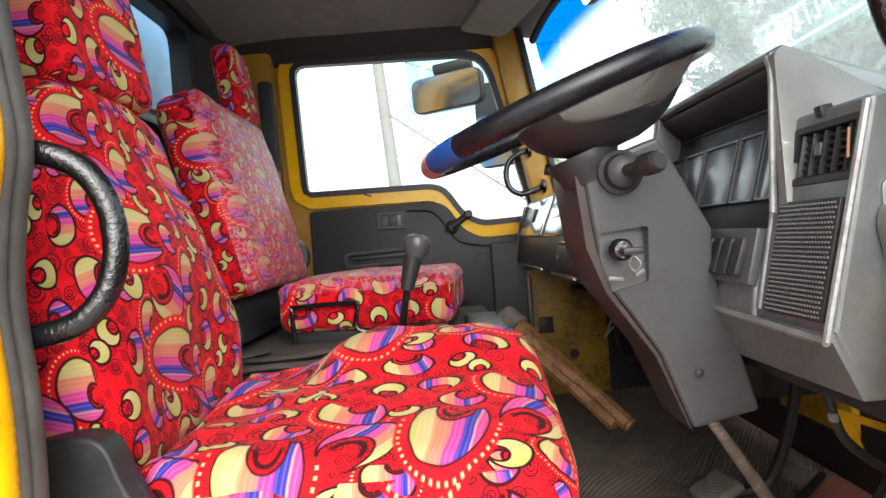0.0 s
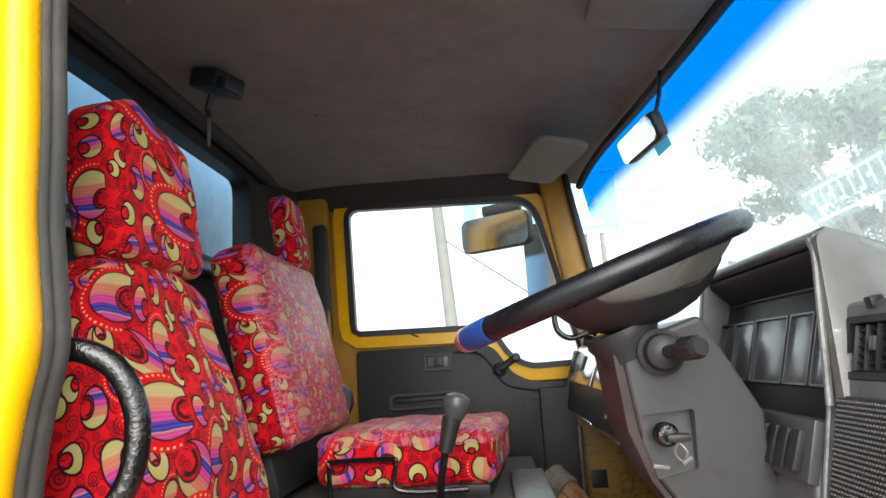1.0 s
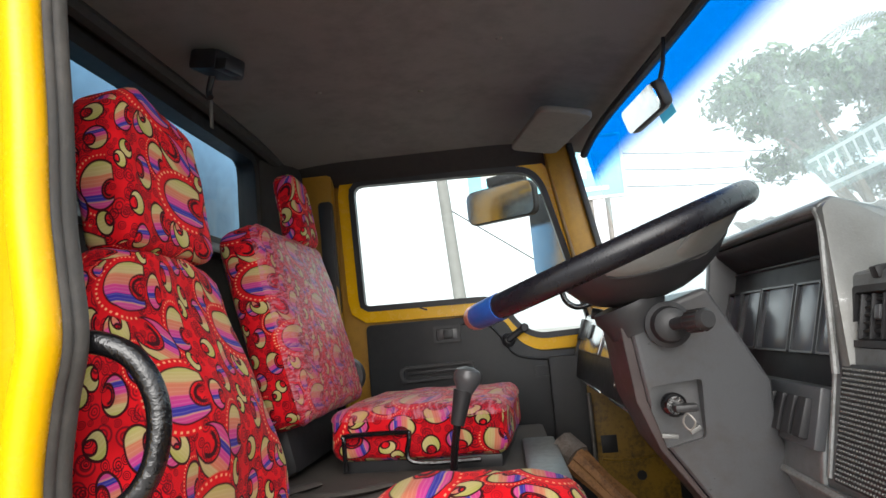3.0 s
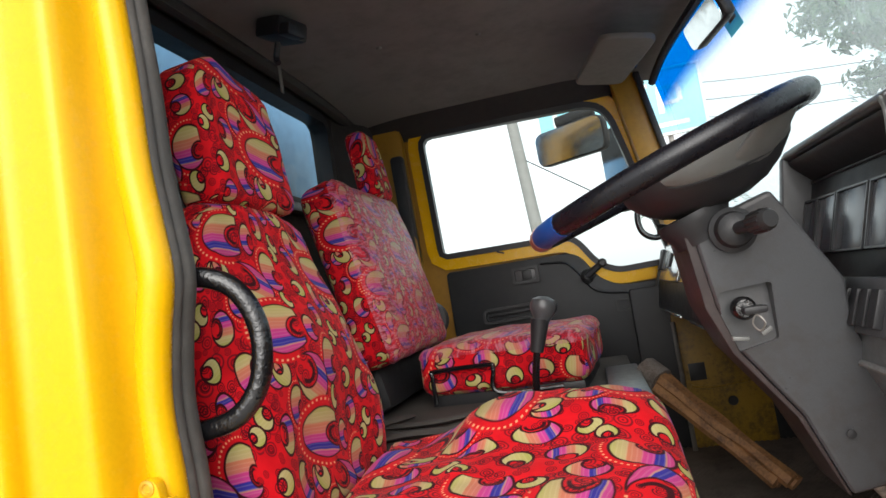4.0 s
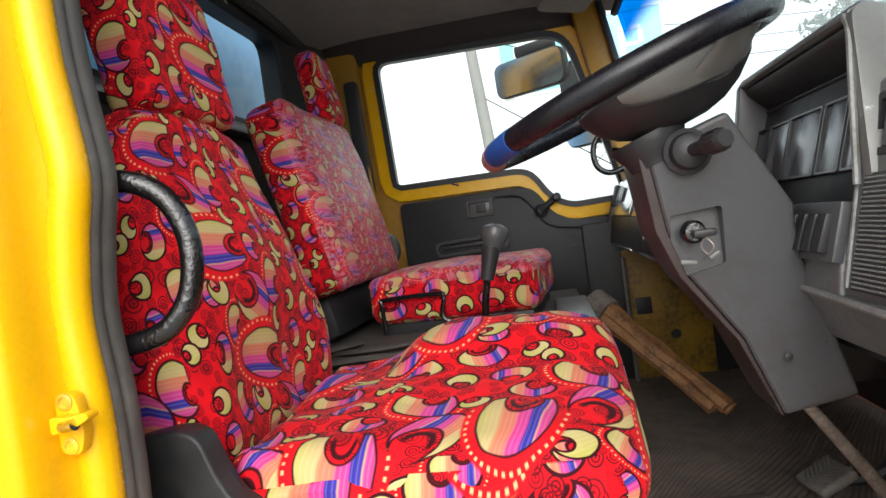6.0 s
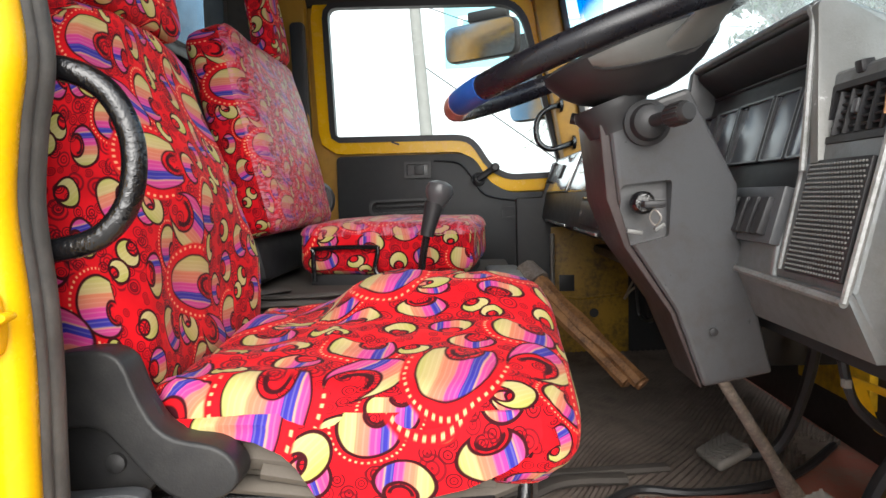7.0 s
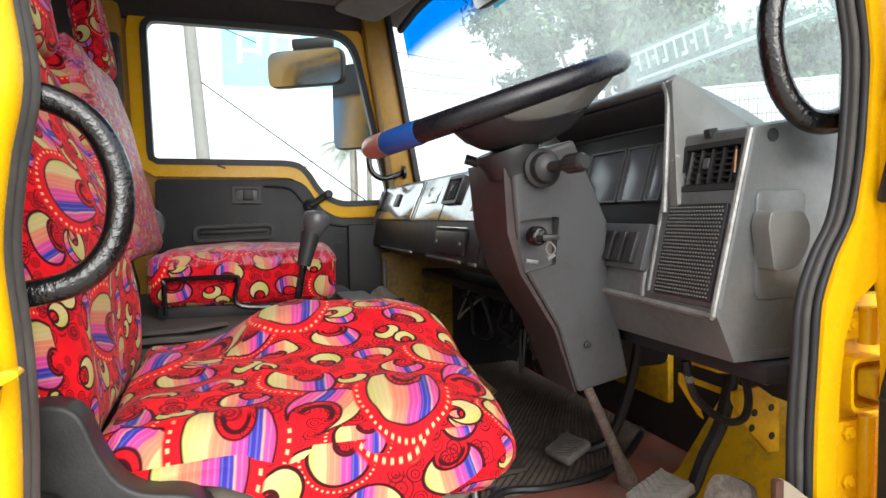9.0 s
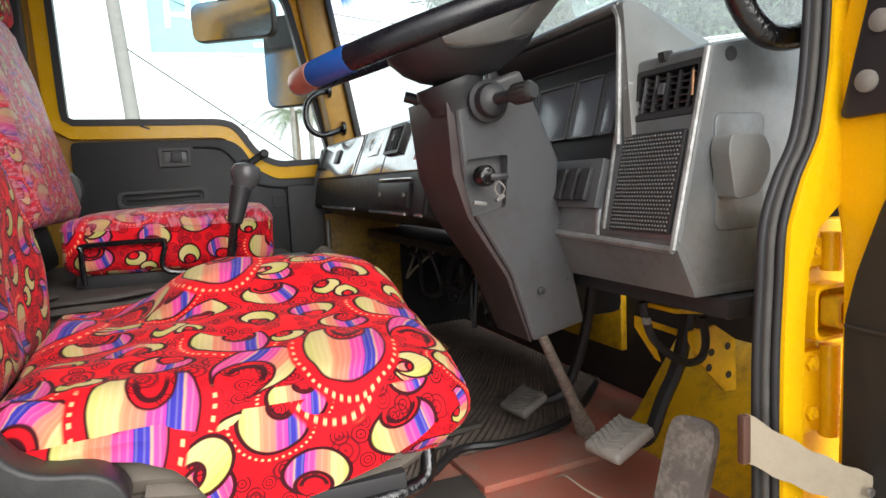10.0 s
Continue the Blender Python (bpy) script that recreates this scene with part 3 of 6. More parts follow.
put_part("lever_well", box((-0.15, FAR - 0.041, 1.702), (0.076, 0.004, 0.04), bevel=0.001), GREY_COL, door)
put_part("pull_handle", ring_plate(rounded([(-0.335, 1.535), (-0.055, 1.545), (-0.055, 1.600), (-0.335, 1.595)], 0.026, 5), rounded([(-0.322, 1.546), (-0.068, 1.555), (-0.068, 1.590), (-0.322, 1.585)], 0.017, 5), FAR - 0.062, FAR - 0.038), BLACK, door, "black rounded grab pull on the card")
put_part("pull_slot", box((-0.195, FAR - 0.046, 1.571), (0.225, 0.010, 0.012), (0, -1.5, 0), bevel=0.004), BLACK, door)
crank = put_part("crank", tube([(0.075, FAR - 0.05, 1.662), (0.075, FAR - 0.07, 1.664), (0.135, FAR - 0.078, 1.702)], 0.013, 8, smooth=False, bm=lathe([(0.026, 0), (0.024, 0.02), (0.012, 0.03)], 16, pose(0.075, FAR - 0.04, 1.662, 90))), BLACK, door, "black window crank")
put_part("crank_knob", lathe([(0.008, 0), (0.015, 0.006), (0.016, 0.03), (0.010, 0.036)], 14, pose(0.135, FAR - 0.078, 1.702, 90)), BLACK, crank)
put_part("card_recess", ring_plate(rounded([(0.16, 1.515), (0.30, 1.515), (0.30, 1.56), (0.16, 1.56)], 0.008, 3), rounded([(0.168, 1.522), (0.292, 1.522), (0.292, 1.553), (0.168, 1.553)], 0.006, 3), FAR - 0.046, FAR - 0.04), BLACK, door)
put_part("sill_wear", box((-0.233, FAR - 0.024, 1.805), (0.03, 0.004, 0.006), (0, 20, 0), bevel=0.001), BLACK, door, "chipped dark paint nick")

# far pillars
slab("pillar_front_left", prism([(0.40, 1.60), (0.475, 1.62), (0.355, 2.36), (0.265, 2.36)], FAR - 0.13, FAR - 0.02, "y", 0.012), SHADED_YELLOW, "yellow painted front pillar", "pillar")
slab("pillar_seal_left", prism([(0.472, 1.64), (0.494, 1.64), (0.372, 2.35), (0.350, 2.35)], FAR - 0.15, FAR - 0.05, "y", 0.006), BLACK, "black windscreen rubber on the pillar", "seal")
# rear pillar's shade is in its paint colour
slab("pillar_rear_left", leaned(prism([(-0.745, 1.05), (-0.535, 1.05), (-0.535, 2.36), (-0.745, 2.36)], FAR - 0.05, FAR + 0.0, "y", 0.015)), SHADED_YELLOW, "yellow painted rear pillar panel in a shaded tone", "pillar")
# lining's dark brown stands in for shade on the yellow corner
slab("corner_rear_left", prism([(-0.745, 2.20), (-0.62, 2.46), (-0.745, 2.48)], 1.05, 2.38, "z", 0.02), WALL_VINYL, "yellow rear corner coloured dark for its shade", "wall")
slab("trim_roof_left", prism([(2.44, 2.300), (2.47, 2.300), (2.50, 2.40), (2.38, 2.40), (2.405, 2.335)], -0.74, 0.33, "x", 0.004), WALL_VINYL, "dark lining edge over the passenger door", "trim")
belt = thing("seat_belt", (-0.575, FAR - 0.1, 1.5), "black seat belt strap in a black guide on the pillar", "seat belt")
put_part("guide", leaned(prism(rounded([(-0.590, 1.8), (-0.535, 1.8), (-0.535, 2.235), (-0.590, 2.235)], 0.02), FAR - 0.075, FAR - 0.052, "y", 0.004)), BLACK, belt)
put_part("strap", leaned(prism([(-0.585, 1.35), (-0.54, 1.35), (-0.54, 2.20), (-0.585, 2.20)], FAR - 0.084, FAR - 0.080, "y", 0.001)), BLACK, belt)


# windscreen, its rubber, the blue band
def screen_point(u, v, lift=0.0):
    y = MID - 0.875 + 1.73 * v
    a = Vector((base_x(y), y, 1.69))
    b = Vector((header_x(y) + 0.0, MID + (y - MID) * 0.97, roof_z(header_x(y), y) - 0.02))
    return a.lerp(b, u) + Vector((lift, 0, lift * 0.2))


ws = thing("windscreen", (0.75, MID, 1.69), "large curved windscreen, wet and hazy, with a blue shade band", "windscreen", kind="structure")
put_part("pane", sheet(lambda u, v: screen_point(u, v, 0.012), 8, 24, 0.006, (1, 0, 0.2)), WINDSCREEN, ws).visible_shadow = False
band = Nodes("blue_shade_band")
bu = band.xyz(band.uv())
tr1, tr2 = band.add("ShaderNodeBsdfTransparent"), band.add("ShaderNodeBsdfTransparent")
tr1.inputs[0].default_value, tr2.inputs[0].default_value = (0.97, 0.99, 1.0, 1), (0.0, 0.17, 0.62, 1)
bmx = band.add("ShaderNodeMixShader")
band.put(bmx.inputs[0], band.span(bu[1], 0.0, 0.5))
band.tree.links.new(tr1.outputs[0], bmx.inputs[1])
band.tree.links.new(tr2.outputs[0], bmx.inputs[2])
band.tree.links.new(bmx.outputs[0], band.out.inputs["Surface"])
bb = bmesh.new()
uvl = bb.loops.layers.uv.new("UVMap")
NB = 24
low = [bb.verts.new(screen_point(0.77, j / NB, -0.002)) for j in range(NB + 1)]
top = [bb.verts.new(screen_point(0.99, j / NB, -0.002)) for j in range(NB + 1)]
for j in range(NB):
    f = bb.faces.new((low[j], low[j + 1], top[j + 1], top[j]))
    for loop, uvv in zip(f.loops, ((j, 0), (j + 1, 0), (j + 1, 1), (j, 1))):
        loop[uvl].uv = (uvv[0] / NB, uvv[1])
shade = put_part("shade_band", bb, band.mat, ws, "blue tinted sun band, fading downwards")
shade.visible_shadow = False
put_part("header_rubber", tube([screen_point(1.0, j / 12, -0.010) for j in range(13)], 0.014, 8, steps=3), BLACK, ws)
put_part("sill_rubber", tube([screen_point(0.0, 0.14 + 0.86 * j / 12, -0.005) for j in range(13)], 0.016, 8, steps=3), BLACK, ws)

# near side: rear quarter, sill, front hinge pillar
SKIN = [(-1.2, 0.50), (-0.455, 0.50), (-0.446, 0.508), (-0.443, 0.528), (-0.41, 0.534), (-0.385, 0.534), (-0.376, 0.548), (-0.371, 0.588), (-0.353, 0.603), (-0.353, 0.609), (-1.2, 0.609)]
slab("wall_right_rear", prism(rounded(SKIN, [0.0, 0.05, 0.02, 0.02, 0.03, 0.02, 0.02, 0.02, 0.012, 0.0, 0.0], 6), 0.9, 2.40, "z"), YELLOW, "glossy yellow painted cab quarter panel with pressed folds", "body panel")
slab("body_crease", box((-0.83, 0.494, 1.537), (0.74, 0.022, 0.016), bevel=0.006), YELLOW, "pressed ledge in the yellow panel", "body panel")
slab("pillar_rear_right", prism([(-0.385, 1.0), (-0.385, 1.6), (-0.37, 1.75), (-0.385, 2.40), (-0.74, 2.40), (-0.74, 1.0)], 0.602, 0.67, "y", 0.01), WALL_VINYL, "dark inner rear pillar at the door opening", "pillar")
seal_pts = [(-0.362, 0.9), (-0.356, 1.32), (-0.352, 1.45), (-0.353, 1.52), (-0.358, 1.60), (-0.350, 1.67), (-0.339, 1.73), (-0.344, 1.79), (-0.350, 1.85), (-0.352, 1.94), (-0.358, 2.07), (-0.357, 2.25), (-0.34, 2.38)]
rear_seal = thing("door_seal", (-0.36, 0.6, 1.2), "perished grey rubber door seal, wavy and dusty", "door seal", kind="structure")
put_part("bulb", tube([(x - 0.001, 0.637, z) for x, z in seal_pts], 0.0155, 12), RUBBER, rear_seal)
put_part("lip", tube([(x + 0.004, 0.620, z) for x, z in seal_pts], 0.0085, 10), RUBBER, rear_seal)
put_part("flange", tube([(x - 0.006, 0.602, z) for x, z in seal_pts], 0.018, 12), YELLOW, rear_seal, "yellow painted edge that carries the seal")
slab("door_sill", box((0.1, 0.64, 0.93), (1.3, 0.09, 0.16), bevel=0.02), YELLOW_OLD, "scuffed yellow door sill", "sill")


# ---- seats ----
def driver_seat():
    s = thing("driver_seat", (-0.08, 1.0, 1.0), "driver's seat in red paisley velvet covers on a metal base", "seat")

    def ease(lo, hi, x):
        t = max(0.0, min(1.0, (x - lo) / (hi - lo)))
        return t * t * (3 - 2 * t)

    CX, CY, TOP = -0.082, 0.992, 1.40

    def seat_top(x, y):
        """Height of the worn cushion: low at the near side, a bolster along the far front."""
        z = 1.392 + 0.145 * (y - 0.785)
        z += (1 - ease(-0.24, -0.10, x)) * (1.402 + 0.03 * (y - 0.84) - z)
        z += 0.022 * ease(-0.21, -0.14, x) * ease(1.00, 1.14, y)
        z -= 0.034 * ease(0.05, 0.18, x) * (1 - 0.5 * ease(0.8, 1.2, y))
        return z

    def cush(r, c):
        x, y, z = r
        wx, wy = x + CX, y + CY
        k = ease(-0.9, 0.6, c.z)
        z += (seat_top(wx, wy) - TOP) * k
        if c.z > 0:
            crease = math.sin(wx * 46 + wy * 30 + 7 * noise.noise(Vector((wx, wy, 0)) * 8))
            z += k * (puffs(r, 0.008, 12) + puffs(r, 0.004, 28, 3) + 0.0028 * crease * ease(-0.02, -0.14, wx))
            z += 0.010 * math.exp(-((wx + 0.305) / 0.02) ** 2 - ((wy - 1.08) / 0.035) ** 2)
        if c.x > 0:
            x -= 0.050 * c.x * max(0.0, -c.y - 0.25) ** 2 + 0.018 * c.x * max(0.0, c.y - 0.3) ** 2
            x -= 0.015 * c.x * max(0.0, -c.z)
        if c.z < 0.3:
            y += 0.045 * max(0.0, -c.y) * min(1.0, 0.3 - c.z) * ease(0.10, 0.0, wx)
        x += puffs(r, 0.004, 14, 5)
        y += puffs(r, 0.005, 13, 7) * (1 if c.y > 0.5 else 0)
        return Vector((x, y, z))

    b = pad((0.512, 0.472, 0.13), 0.042, cush, 30, "z", (CX, CY))
    b.transform(pose(CX, CY, TOP - 0.065))
    put_part("cushion", b, FABRIC, s, "red paisley velvet seat cushion")

    # the cover's near flap, drawn down to a point
    n = 30
    fb = bmesh.new()
    lay = fb.loops.layers.uv.new("UVMap")
    HEM = ((-0.315, 1.345), (-0.245, 1.346), (-0.20, 1.338), (-0.165, 1.322), (-0.142, 1.285), (-0.122, 1.247), (-0.092, 1.258), (-0.04, 1.270), (0.03, 1.283), (0.075, 1.305), (0.112, 1.336))

    def hem(x):
        for (x0, z0), (x1, z1) in zip(HEM, HEM[1:]):
            if x <= x1:
                return z0 + (z1 - z0) * (x - x0) / (x1 - x0)
        return HEM[-1][1]

    rows = []
    for i in range(n + 1):
        t = i / n
        x = -0.315 + 0.427 * t
        low = hem(x)
        rows.append([(x, 0.7500 + 0.010 * ease(0.09, 0.115, x) + 0.003 * math.sin(t * 19 + k * 0.8) - 0.004 * (k / 6) + 0.010 * ease(0.0, 0.35, 0.35 - k / 6), 1.366 + (low - 1.366) * k / 6) for k in range(7)])
    vs = [[fb.verts.new(p) for p in row] for row in rows]
    for i in range(n):
        for k in range(6):
            f = fb.faces.new((vs[i][k], vs[i + 1][k], vs[i + 1][k + 1], vs[i][k + 1]))
            for loop in f.loops:
                loop[lay].uv = (loop.vert.co.x + 0.03, 0.765 - (1.36 - loop.vert.co.z) - 0.02)
    geom = bmesh.ops.extrude_face_region(fb, geom=list(fb.faces))
    bmesh.ops.translate(fb, vec=(0, 0.005, 0), verts=[v for v in geom["geom"] if isinstance(v, bmesh.types.BMVert)])
    put_part("cover_flap", fb, FABRIC, s, "hanging corner of the red velvet cover, tied with string")

    def back(r, c):
        x, y, z = r
        if c.x > 0:
            x += 0.028 * (1 - c.y ** 2) * (1 - c.z ** 2) + puffs(r, 0.008, 10, 2)
            x += 0.012 * math.cos(c.z * 5.0) * (1 - c.y ** 2)
        y *= 1.0 - 0.29 * max(0.0, c.z + 0.12) ** 1.5 + 0.07 * math.exp(-((c.z + 0.42) / 0.3) ** 2)
        if c.x > 0:
            x += 0.018 * math.exp(-((c.z + 0.5) / 0.35) ** 2) * ease(0.35, 0.8, abs(c.y))
        z += puffs(r, 0.007, 9, 4) - 0.03 * c.y ** 2 * max(0, c.z)
        return Vector((x, y, z))

    b = pad((0.13, 0.47, 0.54), 0.055, back, 24, "x", (1.05, 0.93), True, 1.3)
    b.transform(pose(-0.447, 0.988, 1.605, 0, -11, 0))
    put_part("backrest", b, FABRIC, s, "red paisley velvet backrest")

    def head(r, c):
        x, y, z = r
        y *= 1.0 - 0.10 * max(0.0, c.z) ** 2
        z -= max(0.0, c.z) * (0.045 * max(0.0, c.y + 0.4) / 1.4 + 0.035 * max(0.0, -0.4 - c.y) / 0.6)
        return Vector((x + puffs(r, 0.006, 12, 1), y, z + puffs(r, 0.004, 12, 6)))

    b = pad((0.085, 0.25, 0.262), 0.022, head, 16, "x", (2.03, 1.13), True, 1.3)
    b.transform(pose(-0.476, 1.003, 1.985, 0, -8, 0))
    put_part("headrest", b, FABRIC, s, "tall red paisley headrest cover")
    for y in (0.93, 1.04):
        put_part("headrest_post", tube([(-0.49, y, 1.80), (-0.515, y, 1.92)], 0.007, 8, smooth=False), STEEL, s)

    # recliner cover of grey plastic on the near side
    outline = [(-0.43, 1.362), (-0.43, 1.44), (-0.372, 1.452), (-0.326, 1.448), (-0.312, 1.400), (-0.288, 1.357), (-0.223, 1.347), (-0.203, 1.316), (-0.222, 1.290), (-0.262, 1.286), (-0.292, 1.298), (-0.332, 1.346), (-0.356, 1.372)]
    sh = put_part("recliner_cover", prism(rounded(outline, 0.026, 4), 0.712, 0.752, "y", 0.009, 3), RECLINER, s, "grey plastic recliner cover")
    put_part("hub_disc", lathe([(0.075, 0), (0.073, 0.006), (0.06, 0.010), (0.0, 0.011)], 28, pose(-0.365, 0.738, 1.345, 90)), RECLINER, sh)
    put_part("bolt", lathe([(0.011, 0), (0.011, 0.006), (0.004, 0.009)], 12, pose(-0.345, 0.728, 1.326, 90)), RECLINER, sh)
    # under-frame, runners, tubes
    put_part("canvas_roll", tube([(-0.30, 0.785, 1.322), (-0.18, 0.787, 1.312), (-0.06, 0.797, 1.285), (0.06, 0.80, 1.275)], 0.028, 10, flat=0.8), CLOTH_GREY, s, "grey canvas seat underside")
    put_part("canvas_fold", tube([(-0.20, 0.775, 1.300), (-0.08, 0.778, 1.278), (0.02, 0.785, 1.262), (0.085, 0.80, 1.275)], 0.022, 10, flat=0.6), CLOTH_GREY, s)
    put_part("canvas_fold", tube([(-0.28, 0.772, 1.285), (-0.14, 0.772, 1.272), (-0.02, 0.78, 1.252)], 0.016, 10, flat=0.6), CLOTH_GREY, s)
    put_part("underpan", box((-0.10, 1.0, 1.285), (0.42, 0.44, 0.05), bevel=0.02), CLOTH_GREY, s)
    put_part("runner", box((-0.17, 0.77, 1.255), (0.46, 0.03, 0.022), bevel=0.004), BLACK, s)
    put_part("runner", box((-0.12, 1.22, 1.255), (0.56, 0.03, 0.022), bevel=0.004), BLACK, s)
    put_part("runner_cover", box((-0.15, 0.772, 1.255), (0.34, 0.012, 0.026), bevel=0.004), BLACK, s)
    put_part("front_bar", tube([(-0.10, 0.755, 1.235), (0.03, 0.757, 1.24), (0.075, 0.765, 1.242), (0.092, 0.775, 1.255), (0.092, 0.79, 1.285), (0.07, 0.81, 1.305)], 0.009, 10), BLACK_GLOSS, s, "black bent steel bar")
    put_part("base_loop", tube([(-0.40, 0.755, 1.185), (-0.05, 0.755, 1.215), (0.03, 0.757, 1.218), (0.065, 0.76, 1.195), (0.074, 0.765, 1.10), (0.072, 0.765, 1.0)], 0.014, 10), BLACK_GLOSS, s, "black tubular seat base")
    put_part("base_loop", tube([(-0.40, 1.22, 1.185), (-0.05, 1.22, 1.215), (0.03, 1.22, 1.218), (0.065, 1.22, 1.195), (0.074, 1.22, 1.10), (0.072, 1.22, 1.0)], 0.014, 10), BLACK_GLOSS, s)
    put_part("base_box", box((-0.16, 1.0, 1.10), (0.40, 0.42, 0.20), bevel=0.01), BLACK, s)
    lever = put_part("lift_lever", prism(rounded([(-0.46, 1.272), (-0.46, 1.296), (-0.318, 1.307), (-0.300, 1.303), (-0.303, 1.284)], 0.008, 3), 0.692, 0.712, "y", 0.004), GREY_COL, s, "grey lever with raised letters LIFT")
    font = bpy.data.curves.new("lift_text", "FONT")
    font.body, font.size, font.extrude, font.align_x = "LIFT", 0.014, 0.0006, "CENTER"
    tmp = bpy.data.objects.new("tmp", font)
    me = bpy.data.meshes.new_from_object(tmp)
    bpy.data.objects.remove(tmp)
    me.materials.clear()
    me.materials.append(GREY)
    letters = new("letters", me)
    letters.matrix_basis = pose(-0.350, 0.6908, 1.2985, 90, 184, 0)
    bpy.context.view_layer.update()
    under(letters, lever)
    put_part("string", tube([(-0.30, 0.745, 1.268), (-0.22, 0.745, 1.258), (-0.155, 0.745, 1.236)], 0.0010, 6, bm=tube([(-0.122, 0.747, 1.247), (-0.138, 0.746, 1.242), (-0.155, 0.744, 1.236)], 0.0010, 6)), CREAM, s, "cream string that ties the cover")
    put_part("string_tail", tube([(-0.155, 0.744, 1.236), (-0.185, 0.742, 1.234), (-0.20, 0.740, 1.215), (-0.193, 0.738, 1.198)], 0.0008, 6, bm=tube([(-0.155, 0.744, 1.236), (-0.148, 0.740, 1.222), (-0.14, 0.738, 1.208), (-0.13, 0.739, 1.211)], 0.0008, 6)), CREAM, s)
    return s


driver_seat()


def passenger_seat():
    s = thing("passenger_seat", (-0.15, 1.87, 1.38), "passenger seat in red paisley covers, backrest wrapped in clear plastic", "seat")

    def cush(r, c):
        x, y, z = r
        if c.z > 0:
            z += 0.012 * (1 - c.x ** 2) * (1 - c.y ** 2)
        return Vector((x + puffs(r, 0.005, 12, 2), y + puffs(r, 0.005, 12, 8), z + puffs(r, 0.006, 10, 5)))

    b = pad((0.44, 0.50, 0.125), 0.035, cush, 18, "z", (3.1, 0.55))
    b.transform(pose(-0.15, 1.875, 1.475, 0, 0, -5))
    put_part("cushion", b, FABRIC, s, "red paisley passenger cushion")
    b = pad((0.446, 0.506, 0.09), 0.034, cush, 18, "z", (3.1, 0.55))
    for v in b.verts:
        v.co.z += 0.020
    b.transform(pose(-0.15, 1.875, 1.475, 0, 0, -5))
    bmesh.ops.delete(b, geom=[f for f in b.faces if f.calc_center_median().z < 1.512], context="FACES")
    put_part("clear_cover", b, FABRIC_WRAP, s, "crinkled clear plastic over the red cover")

    def back(r, c):
        x, y, z = r
        if c.x > 0:
            x += 0.018 * (1 - c.y ** 2) * (1 - c.z ** 2)
        return Vector((x + puffs(r, 0.005, 10, 3), y * (1 - 0.05 * max(0, c.z) ** 2), z + puffs(r, 0.006, 9, 4)))

    b = pad((0.11, 0.57, 0.49), 0.035, back, 18, "x", (5.3, 1.2), True, 1.45)
    b.transform(pose(-0.498, 1.79, 1.760, 0, -13, 0))
    put_part("backrest", b, FABRIC, s, "red paisley passenger backrest")
    b = pad((0.075, 0.574, 0.494), 0.034, back, 18, "x", (5.3, 1.2), True, 1.45)
    for v in b.verts:
        v.co.x += 0.0225
    b.transform(pose(-0.498, 1.79, 1.760, 0, -13, 0))
    bmesh.ops.recalc_face_normals(b, faces=b.faces)
    b.normal_update()
    bmesh.ops.delete(b, geom=[f for f in b.faces if f.normal.x < 0.25], context="FACES")
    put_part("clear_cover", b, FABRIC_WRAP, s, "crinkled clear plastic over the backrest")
    b = pad((0.07, 0.155, 0.22), 0.026, lambda r, c: Vector((r[0] + puffs(r, 0.005, 14), r[1], r[2])), 12, "x", (7.3, 2.2), False, 1.3)
    b.transform(pose(-0.528, 1.925, 2.10, 0, -8, 0))
    put_part("headrest", b, FABRIC, s, "red paisley headrest cover")
    put_part("side_pad", lathe([(0.0, 0), (0.045, 0.004), (0.06, 0.02), (0.055, 0.04), (0.0, 0.045)], 24, pose(-0.44, 2.09, 1.60, 90)), BLACK, s, "round black recliner cover")
    put_part("wire_bow", tube([(-0.345, 1.625, 1.40), (-0.345, 1.62, 1.47), (-0.335, 1.62, 1.482), (-0.20, 1.608, 1.484), (-0.185, 1.606, 1.474), (-0.18, 1.605, 1.415), (-0.02, 1.60, 1.412)], 0.006, 8), BLACK_GLOSS, s, "black wire bow beside the cushion")
    # black block added in place of the shadow below the backrest
    put_part("back_frame", box((-0.52, 1.83, 1.455), (0.12, 0.48, 0.13), (0, -13, 0), bevel=0.03), BLACK, s, "dark block standing in for shadow under the backrest")
    put_part("seat_frame", box((-0.15, 1.875, 1.397), (0.40, 0.44, 0.035), (0, 0, -5), bevel=0.008), BLACK, s)
    return s


passenger_seat()

# engine cover between and under the seats
cover = thing("engine_cover", (-0.25, 1.75, 1.0), "engine cover under dusty black matting with a bare grey front edge", "engine cover")
put_part("hump", prism(rounded([(1.26, 1.0), (1.29, 1.385), (2.30, 1.385), (2.30, 1.0)], [0.02, 0.05, 0.05, 0.02]), -0.73, 0.16, "x", 0.02), MAT_RUBBER, cover)
put_part("front_edge", box((0.125, 1.66, 1.387), (0.09, 0.5, 0.03), bevel=0.01), GREY, cover, "bare grey edge of the cover")
mat_fold = put_part("mat_fold", tube([(-0.50, 1.28, 1.388), (-0.35, 1.33, 1.394), (-0.25, 1.32, 1.396), (-0.12, 1.35, 1.392)], 0.022, 8, flat=0.28), MAT_RUBBER, cover)
put_part("mat_fold", tube([(-0.42, 1.46, 1.388), (-0.30, 1.42, 1.396), (-0.22, 1.50, 1.392)], 0.020, 8, flat=0.28), MAT_RUBBER, cover)
put_part("mat_fold", tube([(-0.55, 1.40, 1.388), (-0.46, 1.44, 1.396), (-0.40, 1.55, 1.392)], 0.024, 8, flat=0.28), MAT_RUBBER, cover)

